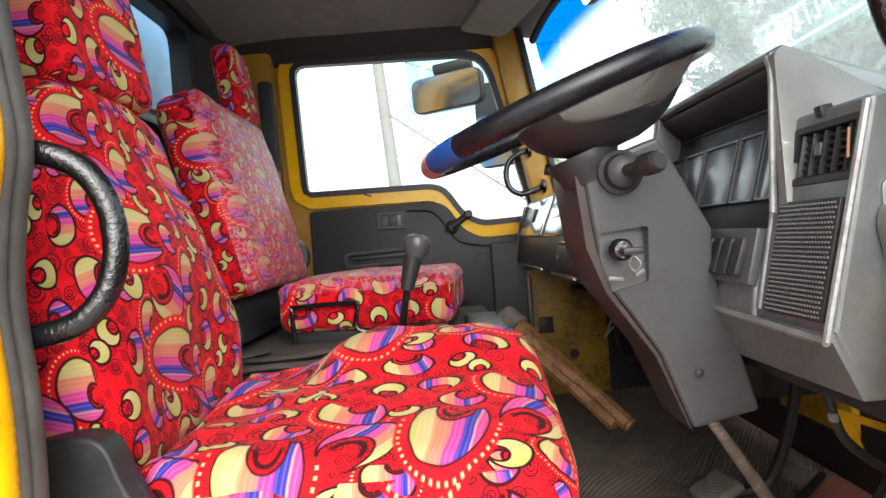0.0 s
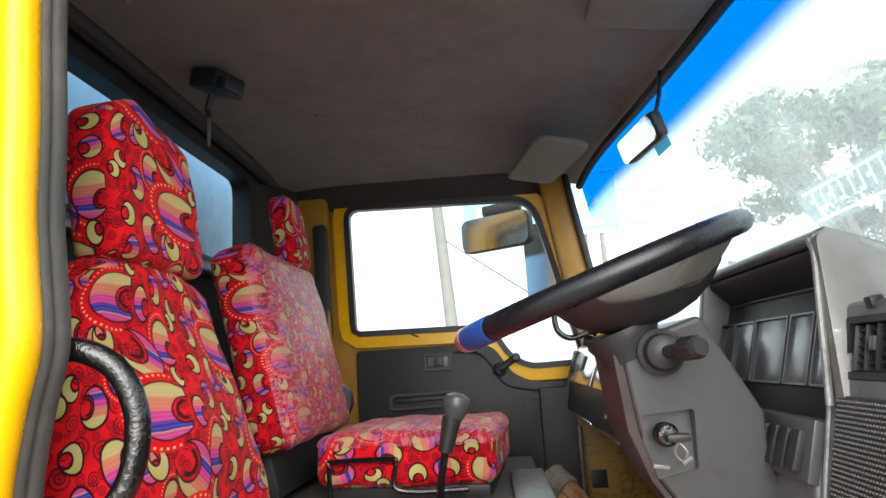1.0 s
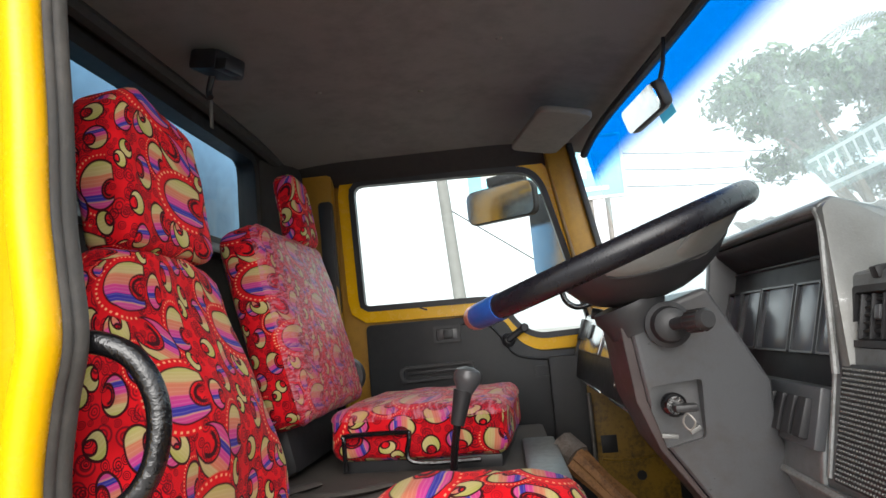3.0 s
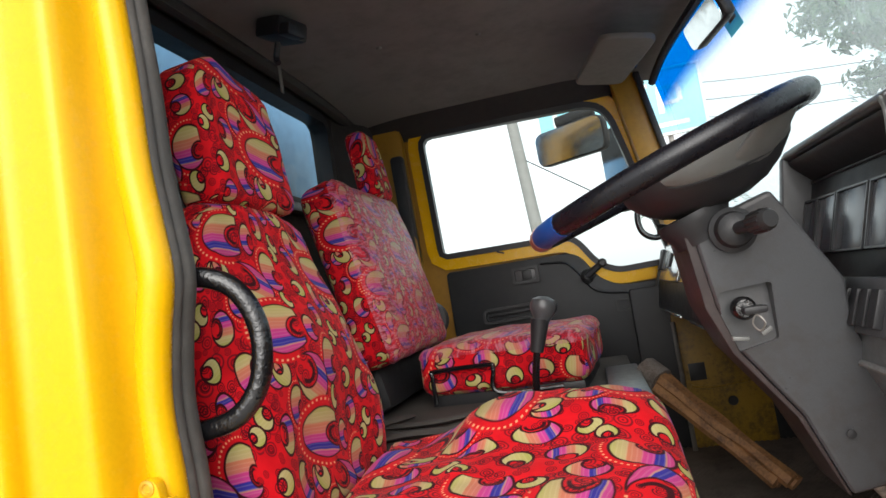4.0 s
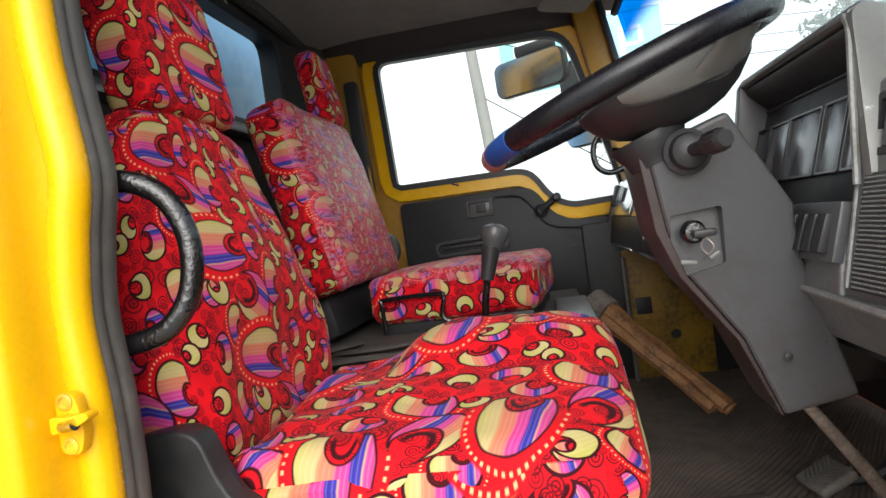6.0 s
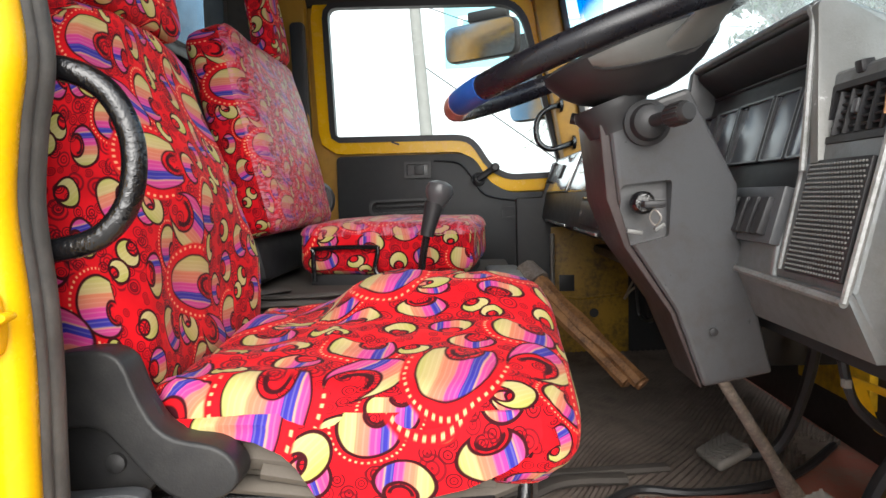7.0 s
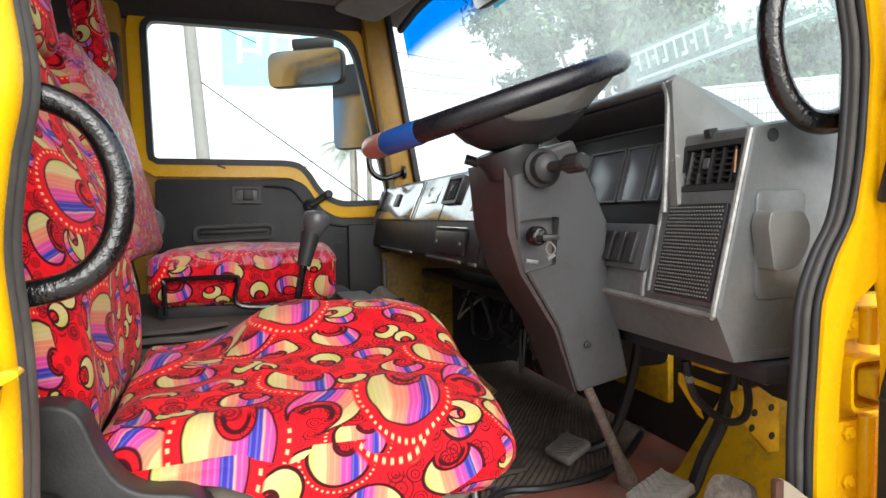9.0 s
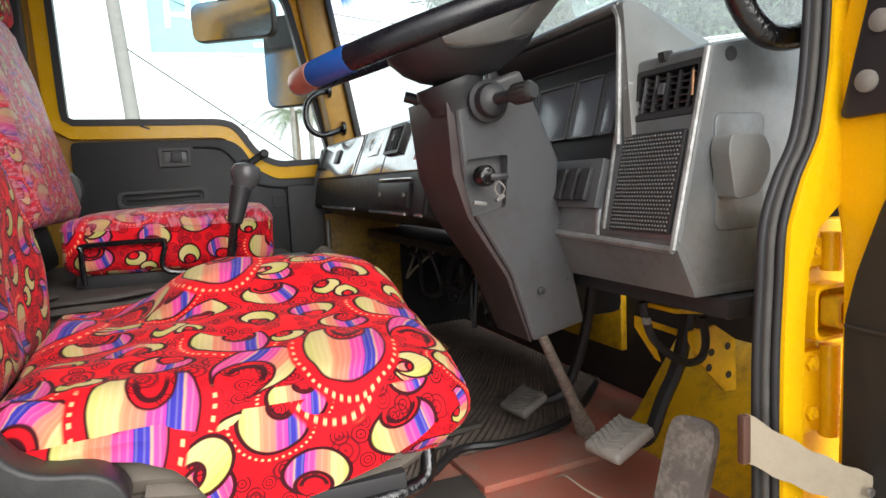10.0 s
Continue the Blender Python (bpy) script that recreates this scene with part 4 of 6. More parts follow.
gear = thing("gear_lever", (-0.07, 1.40, 1.385), "gear lever with a worn dark grey ball knob", "gear lever")
put_part("shaft", tube([(-0.07, 1.40, 1.385), (-0.062, 1.40, 1.47), (-0.043, 1.402, 1.56)], 0.008, 8), BLACK_GLOSS, gear)
put_part("sleeve", tube([(-0.052, 1.402, 1.52), (-0.034, 1.404, 1.588)], lambda t: 0.014 + 0.006 * t, 12, smooth=False), BLACK, gear)
put_part("knob", lathe([(0.012, -0.03), (0.017, -0.018), (0.027, 0.002), (0.029, 0.014), (0.024, 0.026), (0.010, 0.032)], 20, pose(-0.026, 1.405, 1.602, 0, 14, 0)), GREY_COL, gear, "shiny worn grey knob")
put_part("boot", lathe([(0.05, 0), (0.045, 0.012), (0.028, 0.03), (0.014, 0.05)], 18, pose(-0.072, 1.40, 1.383)), BLACK, gear)


# ---- steering ----
WHEEL = pose(0.213, 1.0, 1.793, 2.0, -19.7, 0)
wheel = thing("steering_wheel", (0.213, 1.0, 1.793), "black gripped steering wheel with blue and copper tape", "steering wheel")
R0, RT = 0.203, 0.0165


def arc(a0, a1, n=24, r=R0):
    return [WHEEL @ Vector((r * math.cos(radians(a0 + (a1 - a0) * i / n)), r * math.sin(radians(a0 + (a1 - a0) * i / n)), 0)) for i in range(n + 1)]


put_part("rim", tube([p for p in arc(0, 360, 72)[:-1]], RT, 14, closed=True, smooth=False), LEATHER, wheel, "black grained rim cover")
put_part("tape", tube(arc(196, 216, 8), RT + 0.001, 14, smooth=False), BLUE_TAPE, wheel, "blue tape band on the rim")
put_part("tape", tube(arc(176, 195.5, 6), RT + 0.0012, 14, smooth=False), COPPER_TAPE, wheel, "copper-coloured tape band on the rim")
# silver-grey spokes that rise from the hub towards the front of the rim
for a in (42, -42):
    sp = [WHEEL @ Vector((r * math.cos(radians(a)), r * math.sin(radians(a)), z)) for r, z in ((0.03, -0.058), (0.075, -0.052), (0.13, -0.036), (0.175, -0.014), (0.198, -0.002))]
    put_part("spoke", tube(sp, lambda t: 0.030 + 0.012 * math.sin(math.pi * t) - 0.014 * t, 14, flat=0.30), KNOB_GREY, wheel, "grey moulded spoke")
BOWL = [(0.0, -0.082), (0.03, -0.081), (0.055, -0.074), (0.078, -0.060), (0.096, -0.042), (0.108, -0.020), (0.109, -0.009), (0.100, -0.004), (0.0, -0.002)]
pb = lathe(BOWL, 36)
for v in pb.verts:
    v.co.x = v.co.x * 1.14 + 0.052
pb.transform(WHEEL)
put_part("hub_shell", pb, BLACK, wheel, "dark grey underside of the hub")


def on_bowl(a, r, z, out):
    return WHEEL @ Vector(((r + out) * math.cos(radians(a)) * 1.14 + 0.052, (r + out) * math.sin(radians(a)), z - out * 0.5))


# pale inset pad on the bowl's near flank, ringed by a seam
pb = bmesh.new()
PAD = ((0.092, -0.046), (0.096, -0.042), (0.100, -0.036), (0.104, -0.028), (0.108, -0.020), (0.1095, -0.010))
inset = []
for i in range(25):
    a = -128 + 118 * i / 24
    k = 0.35 + 0.65 * math.sin(math.pi * i / 24) ** 0.6
    inset.append([pb.verts.new(on_bowl(a, PAD[5][0] + (r - PAD[5][0]) * k, PAD[5][1] + (z - PAD[5][1]) * k, 0.0022)) for r, z in PAD])
for i in range(24):
    for k in range(5):
        pb.faces.new((inset[i][k], inset[i + 1][k], inset[i + 1][k + 1], inset[i][k + 1]))
edge_line = [tuple(row[0].co) for row in inset]
g = bmesh.ops.extrude_face_region(pb, geom=list(pb.faces))
bmesh.ops.translate(pb, vec=(0, 0.006, 0), verts=[v for v in g["geom"] if isinstance(v, bmesh.types.BMVert)])
put_part("hub_pad", pb, KNOB_GREY, wheel, "pale grey grained pad on the hub")
put_part("pad_seam", tube(edge_line, 0.0020, 6, smooth=False), BLACK, wheel)
put_part("hub_boss", lathe([(0.042, -0.112), (0.044, -0.098), (0.052, -0.082), (0.05, -0.07)], 24, WHEEL), BLACK, wheel, "dark boss under the hub")

col = thing("steering_column", (0.40, 1.08, 1.0), "grey plastic steering column shroud with key switch and stalk", "steering column")


def tapered(outline, y_top, y_bottom, width, mat, name, z_hi=1.74, z_lo=1.32, bevel=0.008, label=""):
    b = prism(outline, 0.0, width, "y", bevel, 3)
    for v in b.verts:
        t = (v.co.z - z_lo) / (z_hi - z_lo)
        if v.co.y > width / 2:
            v.co.y += 0.042 * t
        v.co.y += y_bottom + (y_top - y_bottom) * t
    return put_part(name, b, mat, col, label)


tapered([(0.228, 1.704), (0.334, 1.738), (0.410, 1.606), (0.412, 1.55), (0.446, 1.445), (0.484, 1.326), (0.384, 1.304), (0.336, 1.425), (0.268, 1.525), (0.246, 1.59)], 0.955, 1.03, 0.13, GREY_COL, "shroud", label="grey plastic shroud with worn edges")
shroud = col.children[0]

tapered([(0.216, 1.704), (0.228, 1.706), (0.246, 1.590), (0.268, 1.523), (0.336, 1.423), (0.384, 1.302), (0.379, 1.304), (0.328, 1.423), (0.258, 1.522), (0.231, 1.59)], 0.96, 1.035, 0.122, BROWN, "front_cover", bevel=0.002, label="maroon-brown face towards the driver")


def carve(ob, cutter_bm):
    """Cut a pocket out of a part and keep the result as its mesh."""
    cutter = part("pocket_cut", cutter_bm, BLACK)
    mod = ob.modifiers.new("pocket", "BOOLEAN")
    mod.object, mod.operation = cutter, "DIFFERENCE"
    bpy.context.view_layer.update()
    made = bpy.data.meshes.new_from_object(ob.evaluated_get(bpy.context.evaluated_depsgraph_get()))
    ob.modifiers.clear()
    ob.data = made
    made.shade_flat()
    bpy.data.objects.remove(cutter)


# key recess
KEY = [(0.250, 1.520), (0.319, 1.536), (0.319, 1.616), (0.250, 1.610)]
carve(shroud, prism(rounded(KEY, 0.006, 3), 0.90, 1.003, "y", 0.0))
put_part("key_barrel", lathe([(0.016, 0), (0.016, 0.014), (0.012, 0.02), (0.0, 0.021)], 18, pose(0.277, 0.982, 1.585, 90)), BLACK_GLOSS, col)
put_part("key_bow", box((0.286, 0.952, 1.583), (0.030, 0.022, 0.010), bevel=0.004), BLACK, col, "black ignition key bow")
put_part("key_ring", tube([(0.286, 0.948, 1.576), (0.294, 0.944, 1.565), (0.287, 0.946, 1.555), (0.280, 0.948, 1.565)], 0.0013, 6, closed=True), STEEL, col)
put_part("key_lip", box((0.266, 0.972, 1.545), (0.022, 0.008, 0.006), (0, 8, 0), bevel=0.002, bm=box((0.300, 0.972, 1.551), (0.016, 0.008, 0.006), (0, -30, 0), bevel=0.002)), KNOB_GREY, col)
put_part("screw", lathe([(0.006, 0), (0.006, 0.002), (0.002, 0.003)], 12, pose(0.389, 1.010, 1.394, 90)), BLACK, col)
stalk = put_part("stalk_collar", lathe([(0.031, 0), (0.031, 0.008), (0.025, 0.011), (0.022, 0.024), (0.013, 0.030)], 28, pose(0.279, 0.962, 1.692, 90)), BLACK, col, "black stalk collar")
S0, S1 = Vector((0.281, 0.936, 1.692)), Vector((0.306, 0.872, 1.696))
put_part("stalk", tube([S0, S0.lerp(S1, 0.35), S0.lerp(S1, 0.5)], 0.0085, 12, smooth=False, bm=tube([S0.lerp(S1, 0.42), S0.lerp(S1, 0.5), S0.lerp(S1, 0.93), S1], lambda t: 0.0135 if 0.1 < t < 0.9 else 0.0105, 18, smooth=False)), BLACK, col, "black ribbed stalk end")
s_axis = (S1 - S0).normalized()
s_side = s_axis.cross(Vector((0, 0, 1))).normalized()
s_up = s_axis.cross(s_side)
for k in range(14):
    a = 2 * math.pi * k / 14
    off = s_side * (math.cos(a) * 0.0135) + s_up * (math.sin(a) * 0.0135)
    put_part("stalk_rib", tube([S0.lerp(S1, 0.52) + off, S0.lerp(S1, 0.90) + off], 0.0015, 5, smooth=False), BLACK, stalk)
put_part("far_stalk", tube([(0.235, 1.08, 1.70), (0.215, 1.09, 1.712), (0.200, 1.095, 1.717)], 0.009, 10), BLACK, col)
put_part("shaft", tube([(0.425, 1.085, 1.31), (0.54, 1.18, 1.155), (0.645, 1.265, 1.005)], lambda t: 0.009 + 0.005 * t, 10, smooth=False), ACCEL, col, "bare steel steering shaft with flaking paint")
put_part("joint", tube([(0.575, 1.208, 1.105), (0.635, 1.257, 1.018)], lambda t: 0.013 + 0.009 * t, 10, smooth=False), ACCEL, col, "rusty joint at the floor")


# ---- dashboard ----
dash = thing("dashboard", (0.6, 1.2, 1.4), "grey plastic dashboard with instrument hood, vents and speaker grille", "dashboard")


def face_x(z):
    return 0.421 + (z - 1.493) * 0.23


# near end block under the hood: section in x, z, along y
END = [(0.421, 1.493), (face_x(1.735), 1.735), (0.56, 1.748), (0.66, 1.73), (0.66, 1.42), (0.451, 1.42)]
end_block = put_part("end_block", prism(END, 0.735, 0.896, "y", 0.008, 3), GREY, dash, "grey plastic end housing with scuffed edges")
LOW = [(0.416, 1.488), (0.432, 1.60), (0.66, 1.60), (0.66, 1.42), (0.45, 1.42)]
put_part("knee_panel", prism(LOW, 0.895, 1.30, "y", 0.008, 3), GREY, dash)
# instrument hood
HOOD_TOP = [(0.462, 1.826), (0.482, 1.836), (0.62, 1.785), (0.70, 1.745), (0.70, 1.73), (0.60, 1.765), (0.477, 1.810), (0.463, 1.813)]
hood = put_part("instrument_hood", prism(HOOD_TOP, 0.897, 1.315, "y", 0.006, 3), GREY, dash, "grey instrument hood with dirty top corner")
NEAR_WALL = rounded([(0.444, 1.60), (0.461, 1.822), (0.484, 1.833), (0.585, 1.752), (0.585, 1.60)], [0.002, 0.012, 0.02, 0.02, 0.002], 4)
hs = prism(NEAR_WALL, 0.888, 0.906, "y", 0.006, 2)
for v in hs.verts:
    v.co.y -= 0.045 * max(0.0, (1.83 - v.co.z)) / 0.1 if v.co.z > 1.73 else 0.045
put_part("hood_side", hs, SCUFFED, dash, "sloping side of the hood with pale scuffs")
FAR_WALL = [(0.42, 1.60), (0.458, 1.818), (0.482, 1.83), (0.64, 1.78), (0.70, 1.74), (0.70, 1.60)]
put_part("hood_side", prism(FAR_WALL, 1.30, 1.325, "y", 0.006, 2), GREY_COL, dash)
def cluster_x(z):
    return 0.4585 + 0.278 * (z - 1.639)


put_part("cluster_face", box((cluster_x(1.682) + 0.016, 1.10, 1.682), (0.02, 0.405, 0.185), (0, 15.5, 0), bevel=0.003), BLACK, dash, "black instrument panel face")
put_part("hood_lining", prism([(0.466, 1.808), (0.503, 1.772), (0.503, 1.764), (0.468, 1.800)], 0.908, 1.299, "y", 0.0), BLACK, dash, "black lining inside the hood")
put_part("lining_ledge", tube([(cluster_x(1.764) + 0.004, 0.91, 1.764), (cluster_x(1.764) + 0.004, 1.298, 1.764)], 0.0022, 6, smooth=False), GREY_COL, dash)
for y, w, h in ((1.268, 0.060, 0.092), (1.192, 0.078, 0.092), (1.0885, 0.112, 0.094), (0.988, 0.066, 0.094), (0.926, 0.036, 0.094)):
    gm = pose(cluster_x(1.684) + 0.004, y, 1.684, 0, 15.5, 0)
    gb = box((0, 0, 0), (0.010, w, h), bevel=0.002)
    gb.transform(gm)
    g = put_part("gauge", gb, GAUGE_GLASS, dash, "hazy dark gauge lens")
    rb = ring_plate(rounded([(-w / 2 - .002, -h / 2 - .002), (w / 2 + .002, -h / 2 - .002), (w / 2 + .002, h / 2 + .002), (-w / 2 - .002, h / 2 + .002)], 0.004, 3), rounded([(-w / 2 + .001, -h / 2 + .001), (w / 2 - .001, -h / 2 + .001), (w / 2 - .001, h / 2 - .001), (-w / 2 + .001, h / 2 - .001)], 0.003, 3), -0.008, -0.003, "x")
    rb.transform(gm)
    put_part("gauge_bezel", rb, GREY_COL, g)
put_part("hood_rim", tube([(0.463, 1.31, 1.818), (0.463, 1.10, 1.820), (0.464, 0.925, 1.821), (0.463, 0.902, 1.815), (0.460, 0.890, 1.795), (0.452, 0.880, 1.74), (0.441, 0.872, 1.62)], 0.0045, 8, steps=4), EDGE, dash, "worn silver rim of the hood, brightened as its highlight")
# switch row
sw = put_part("switch_plate", box((0.428, 0.965, 1.565), (0.014, 0.145, 0.075), (0, 15, 0), bevel=0.003), GREY_COL, dash, "grey switch plate")
for y in (1.017, 0.985, 0.953, 0.921):
    put_part("switch", box((0.417, y, 1.565), (0.012, 0.023, 0.05), (0, 19, 0), bevel=0.003), BLACK, sw, "black rocker switch")


def vent(parent, y, z, w, h, x, tilt):
    """A black louvred air outlet facing the seats."""
    m = pose(x, y, z, 0, tilt, 0)
    f = ring_plate(rounded([(-w / 2, -h / 2), (w / 2, -h / 2), (w / 2, h / 2), (-w / 2, h / 2)], 0.006, 3), rounded([(-w / 2 + .008, -h / 2 + .008), (w / 2 - .008, -h / 2 + .008), (w / 2 - .008, h / 2 - .008), (-w / 2 + .008, h / 2 - .008)], 0.004, 3), -0.012, 0.012, "x")
    f.transform(m)
    v = put_part("vent", f, BLACK, parent, "black louvred air vent")
    b = box((0.020, 0, 0), (0.006, w - 0.014, h - 0.014), bevel=0.001)
    b.transform(m)
    put_part("vent_well", b, BLACK, v)
    for k in range(6):
        b = box((0.000, 0, -h / 2 + 0.013 + k * (h - 0.026) / 5), (0.016, w - 0.018, 0.0028), (0, -24, 0), bevel=0.0008)
        b.transform(m)
        put_part("louvre", b, BLACK, v)
    for k in range(5):
        b = box((-0.005, (k - 2) * w * 0.17, 0), (0.012, 0.0035, h - 0.02), (0, 0, 16 - 8 * k), bevel=0.0008)
        b.transform(m)
        put_part("divider", b, BLACK, v)
    b = box((-0.010, w * 0.05, 0.004), (0.008, 0.010, 0.016), bevel=0.002)
    b.transform(m)
    put_part("tab", b, GREY_COL, v)
    return v


pocket = box((0.010, 0, 0), (0.06, 0.121, 0.066), bevel=0)
pocket.transform(pose(face_x(1.682) - 0.004, 0.802, 1.682, 0, 13, 0))
carve(end_block, pocket)
vent(dash, 0.802, 1.682, 0.127, 0.071, face_x(1.682) + 0.011, 13)
# speaker grille: a plate with raised pips
GY0, GY1, GZ0, GZ1 = 0.746, 0.867, 1.4995, 1.631
gb = bmesh.new()
for i in range(20):
    for j in range(24):
        y = GY0 + 0.006 + (GY1 - GY0 - 0.012) * i / 19 + (0.0013 if j % 2 else -0.0013)
        z = GZ0 + 0.005 + (GZ1 - GZ0 - 0.010) * j / 23
        bmesh.ops.create_cone(gb, segments=6, radius1=0.0024, radius2=0.0011, depth=0.004, cap_ends=True, matrix=pose(face_x(z) - 0.0055, y, z, 0, -75, 0))
grille_plate = put_part("speaker_grille", box((face_x((GZ0 + GZ1) / 2) - 0.002, (GY0 + GY1) / 2, (GZ0 + GZ1) / 2), (0.008, GY1 - GY0, GZ1 - GZ0 + 0.004), (0, 13, 0), bevel=0.003), BLACK, dash, "black plastic speaker grille")
put_part("grille_mesh", gb, KNOB_GREY, grille_plate, smooth=False)
# edge strips that frame the near face, pale for highlights as well as wear
put_part("edge_strip", tube([(face_x(1.481) - 0.002, 0.737, 1.481), (face_x(1.73) + 0.001, 0.738, 1.73)], 0.0045, 8, smooth=False), EDGE, dash)
put_part("edge_strip", tube([(face_x(1.50) - 0.001, 0.884, 1.50), (face_x(1.73) + 0.001, 0.898, 1.73)], 0.0035, 8, smooth=False), EDGE, dash)
LOW_SKIN = [(0.4155, 1.491), (0.4485, 1.4175), (0.655, 1.4175), (0.655, 1.43), (0.456, 1.43), (0.424, 1.490)]
put_part("lower_skirt", prism(LOW_SKIN, 0.733, 1.303, "y", 0.001), GREY, dash, "sloping grey underside of the dashboard")
put_part("lower_lip", tube([(face_x(1.481) - 0.002, 0.737, 1.481), (0.416, 1.02, 1.489), (0.416, 1.16, 1.488)], 0.005, 8, smooth=False), EDGE, dash)
# side knob housing
knob_plate = put_part("side_plate", prism(rounded([(0.481, 1.500), (0.562, 1.500), (0.565, 1.649), (0.481, 1.649)], 0.014, 4), 0.731, 0.739, "y", 0.003), GREY, dash)
put_part("side_knob", prism(rounded([(0.484, 1.540), (0.522, 1.545), (0.541, 1.572), (0.543, 1.600), (0.531, 1.620), (0.478, 1.621), (0.473, 1.600)], 0.008, 3), 0.702, 0.733, "y", 0.007, 3), KNOB_GREY, knob_plate, "pale grey turning knob")
put_part("plug_hole", lathe([(0.009, 0), (0.009, 0.0015), (0.0, 0.002)], 14, pose(0.510, 0.7345, 1.722, 90)), BLACK, dash)

put_part("clip", box((0.478, 0.815, 1.733), (0.016, 0.014, 0.014), (0, -10, 0), bevel=0.003), BLACK, dash, "small black clip on the ledge above the vent")
tagged(part("stick", tube([(0.4600, 0.745, 1.703), (0.4560, 0.744, 1.672)], 0.0016, 6, smooth=False), WOOD), "thin brown splinter stuck in the dashboard vent", "stick")

# passenger half of the dashboard
FARD = [(0.303, 1.510), (0.320, 1.60), (0.370, 1.725), (0.45, 1.745), (0.66, 1.69), (0.66, 1.47), (0.40, 1.47)]
pd = put_part("passenger_dash", prism(FARD, 1.32, 2.45, "y", 0.010, 3), BLACK, dash, "passenger side of the dashboard")

# glossy grey fascia, coloured silver for the sky it reflects, over the black lower half, with lid and vents let into it
put_part("silver_fascia", box((0.3455, 1.885, 1.664), (0.008, 1.11, 0.130), (0, 21.8, 0), bevel=0.004), SILVER, dash, "glossy grey upper fascia, silver in place of reflected sky")
glove = put_part("glove_lid", box((0.3405, 2.16, 1.663), (0.008, 0.46, 0.120), (0, 21.8, 0), bevel=0.004), SILVER, dash, "glossy grey glovebox lid, silver in place of reflected sky")
put_part("lid_gap", box((0.3425, 2.16, 1.663), (0.006, 0.474, 0.128), (0, 21.8, 0), bevel=0.002), BLACK, dash)
put_part("lid_latch", box((0.336, 2.17, 1.672), (0.006, 0.055, 0.045), (0, 21.8, 0), bevel=0.003), BLACK, glove, "black latch well")
vent(dash, 2.425, 1.675, 0.045, 0.075, 0.346, 22)
vent(dash, 1.575, 1.680, 0.115, 0.075, 0.3475, 22)
put_part("fascia_gap", box((0.3418, 1.645, 1.664), (0.004, 0.004, 0.122), (0, 21.8, 0), bevel=0.001), BLACK, dash)
put_part("fascia_gap", box((0.3418, 1.90, 1.664), (0.004, 0.004, 0.122), (0, 21.8, 0), bevel=0.001), BLACK, dash)
put_part("blank_plate", box((0.3465, 1.77, 1.676), (0.008, 0.10, 0.05), (0, 21.8, 0), bevel=0.003), SILVER, dash)
put_part("ashtray", box((0.309, 1.52, 1.553), (0.012, 0.23, 0.056), (0, 11, 0), bevel=0.004), BLACK, dash, "black pocket panel with two screws")
put_part("ashtray_lip", box((0.3165, 1.52, 1.588), (0.010, 0.235, 0.006), (0, 11, 0), bevel=0.002), SILVER, dash)
for y in (1.43, 1.61):
    put_part("screw", lathe([(0.007, 0), (0.006, 0.003), (0.0, 0.0035)], 10, pose(0.3028, y, 1.553, 0, -79, 0)), STEEL, dash)
put_part("red_lamp", box((0.335, 1.40, 1.635), (0.012, 0.05, 0.02), (0, 22, 0), bevel=0.003), RED_PLASTIC, dash, "small red plastic tab")
for y0, y1 in ((1.87, 2.30), (1.43, 1.71), (1.325, 1.37)):
    put_part("silver_strip", box((0.3035, (y0 + y1) / 2, 1.512), (0.006, y1 - y0, 0.007), bevel=0.002), SILVER, dash)
put_part("end_ribs", box((0.330, 2.456, 1.615), (0.03, 0.014, 0.20), (0, 18, 0), bevel=0.004), BLACK, dash)

# firewall below the dash
slab("wall_front", box((0.93, MID, 1.36), (0.05, 1.90, 0.80), bevel=0.01), WALL_VINYL, "dark firewall in the footwell", "wall")
slab("front_panel", box((0.98, MID, 1.20), (0.05, 1.95, 1.0), bevel=0.02), YELLOW, "yellow outer front panel of the cab", "body panel")
slab("roof", sheet(lambda u, v: tuple(Vector(roof_point(u, v)) + Vector((0, 0, 0.055))), 12, 14, 0.02, (0, 0, 1)), YELLOW, "yellow painted outer roof panel", "roof", angle=60)
slab("toe_board", prism([(0.69, 0.99), (0.76, 1.035), (0.90, 1.22), (0.92, 1.22), (0.92, 0.99)], 0.70, 1.25, "y", 0.006), YELLOW_OLD, "scuffed yellow toe board", "floor")
slab("firewall_plate", box((0.893, 1.60, 1.21), (0.02, 0.30, 0.19), bevel=0.006), YELLOW_OLD, "grimy yellow lower firewall plate", "panel")
slab("dash_support", box((0.66, MID, 1.40), (0.35, 1.70, 0.03), bevel=0.01), BLACK, "dark underside behind the dashboard", "panel")


def mat_edge(x):
    """The mat's near edge, drawn back towards the pedals."""
    t = max(0.0, min(1.0, (x - 0.20) / 0.16))
    return 1.205 + 0.095 * t * t * (3 - 2 * t) + 0.85 * max(0.0, x - 0.60) + 0.008 * math.sin(x * 24)


fm = bmesh.new()
FMX, FMY = 90, 100
grid_v = []
for i in range(FMX + 1):
    row = []
    for j in range(FMY + 1):
        x = 0.02 + 0.86 * i / FMX
        y = mat_edge(x) + (2.44 - mat_edge(x)) * j / FMY
        row.append(fm.verts.new((x, y, 1.010 + 0.010 * noise.noise(Vector((x * 6, y * 6, 0))) + (0.0045 if (i + j) % 2 else 0.0))))
    grid_v.append(row)
for i in range(FMX):
    for j in range(FMY):
        fm.faces.new((grid_v[i][j], grid_v[i + 1][j], grid_v[i + 1][j + 1], grid_v[i][j + 1]))
made = bmesh.ops.extrude_face_region(fm, geom=list(fm.faces))
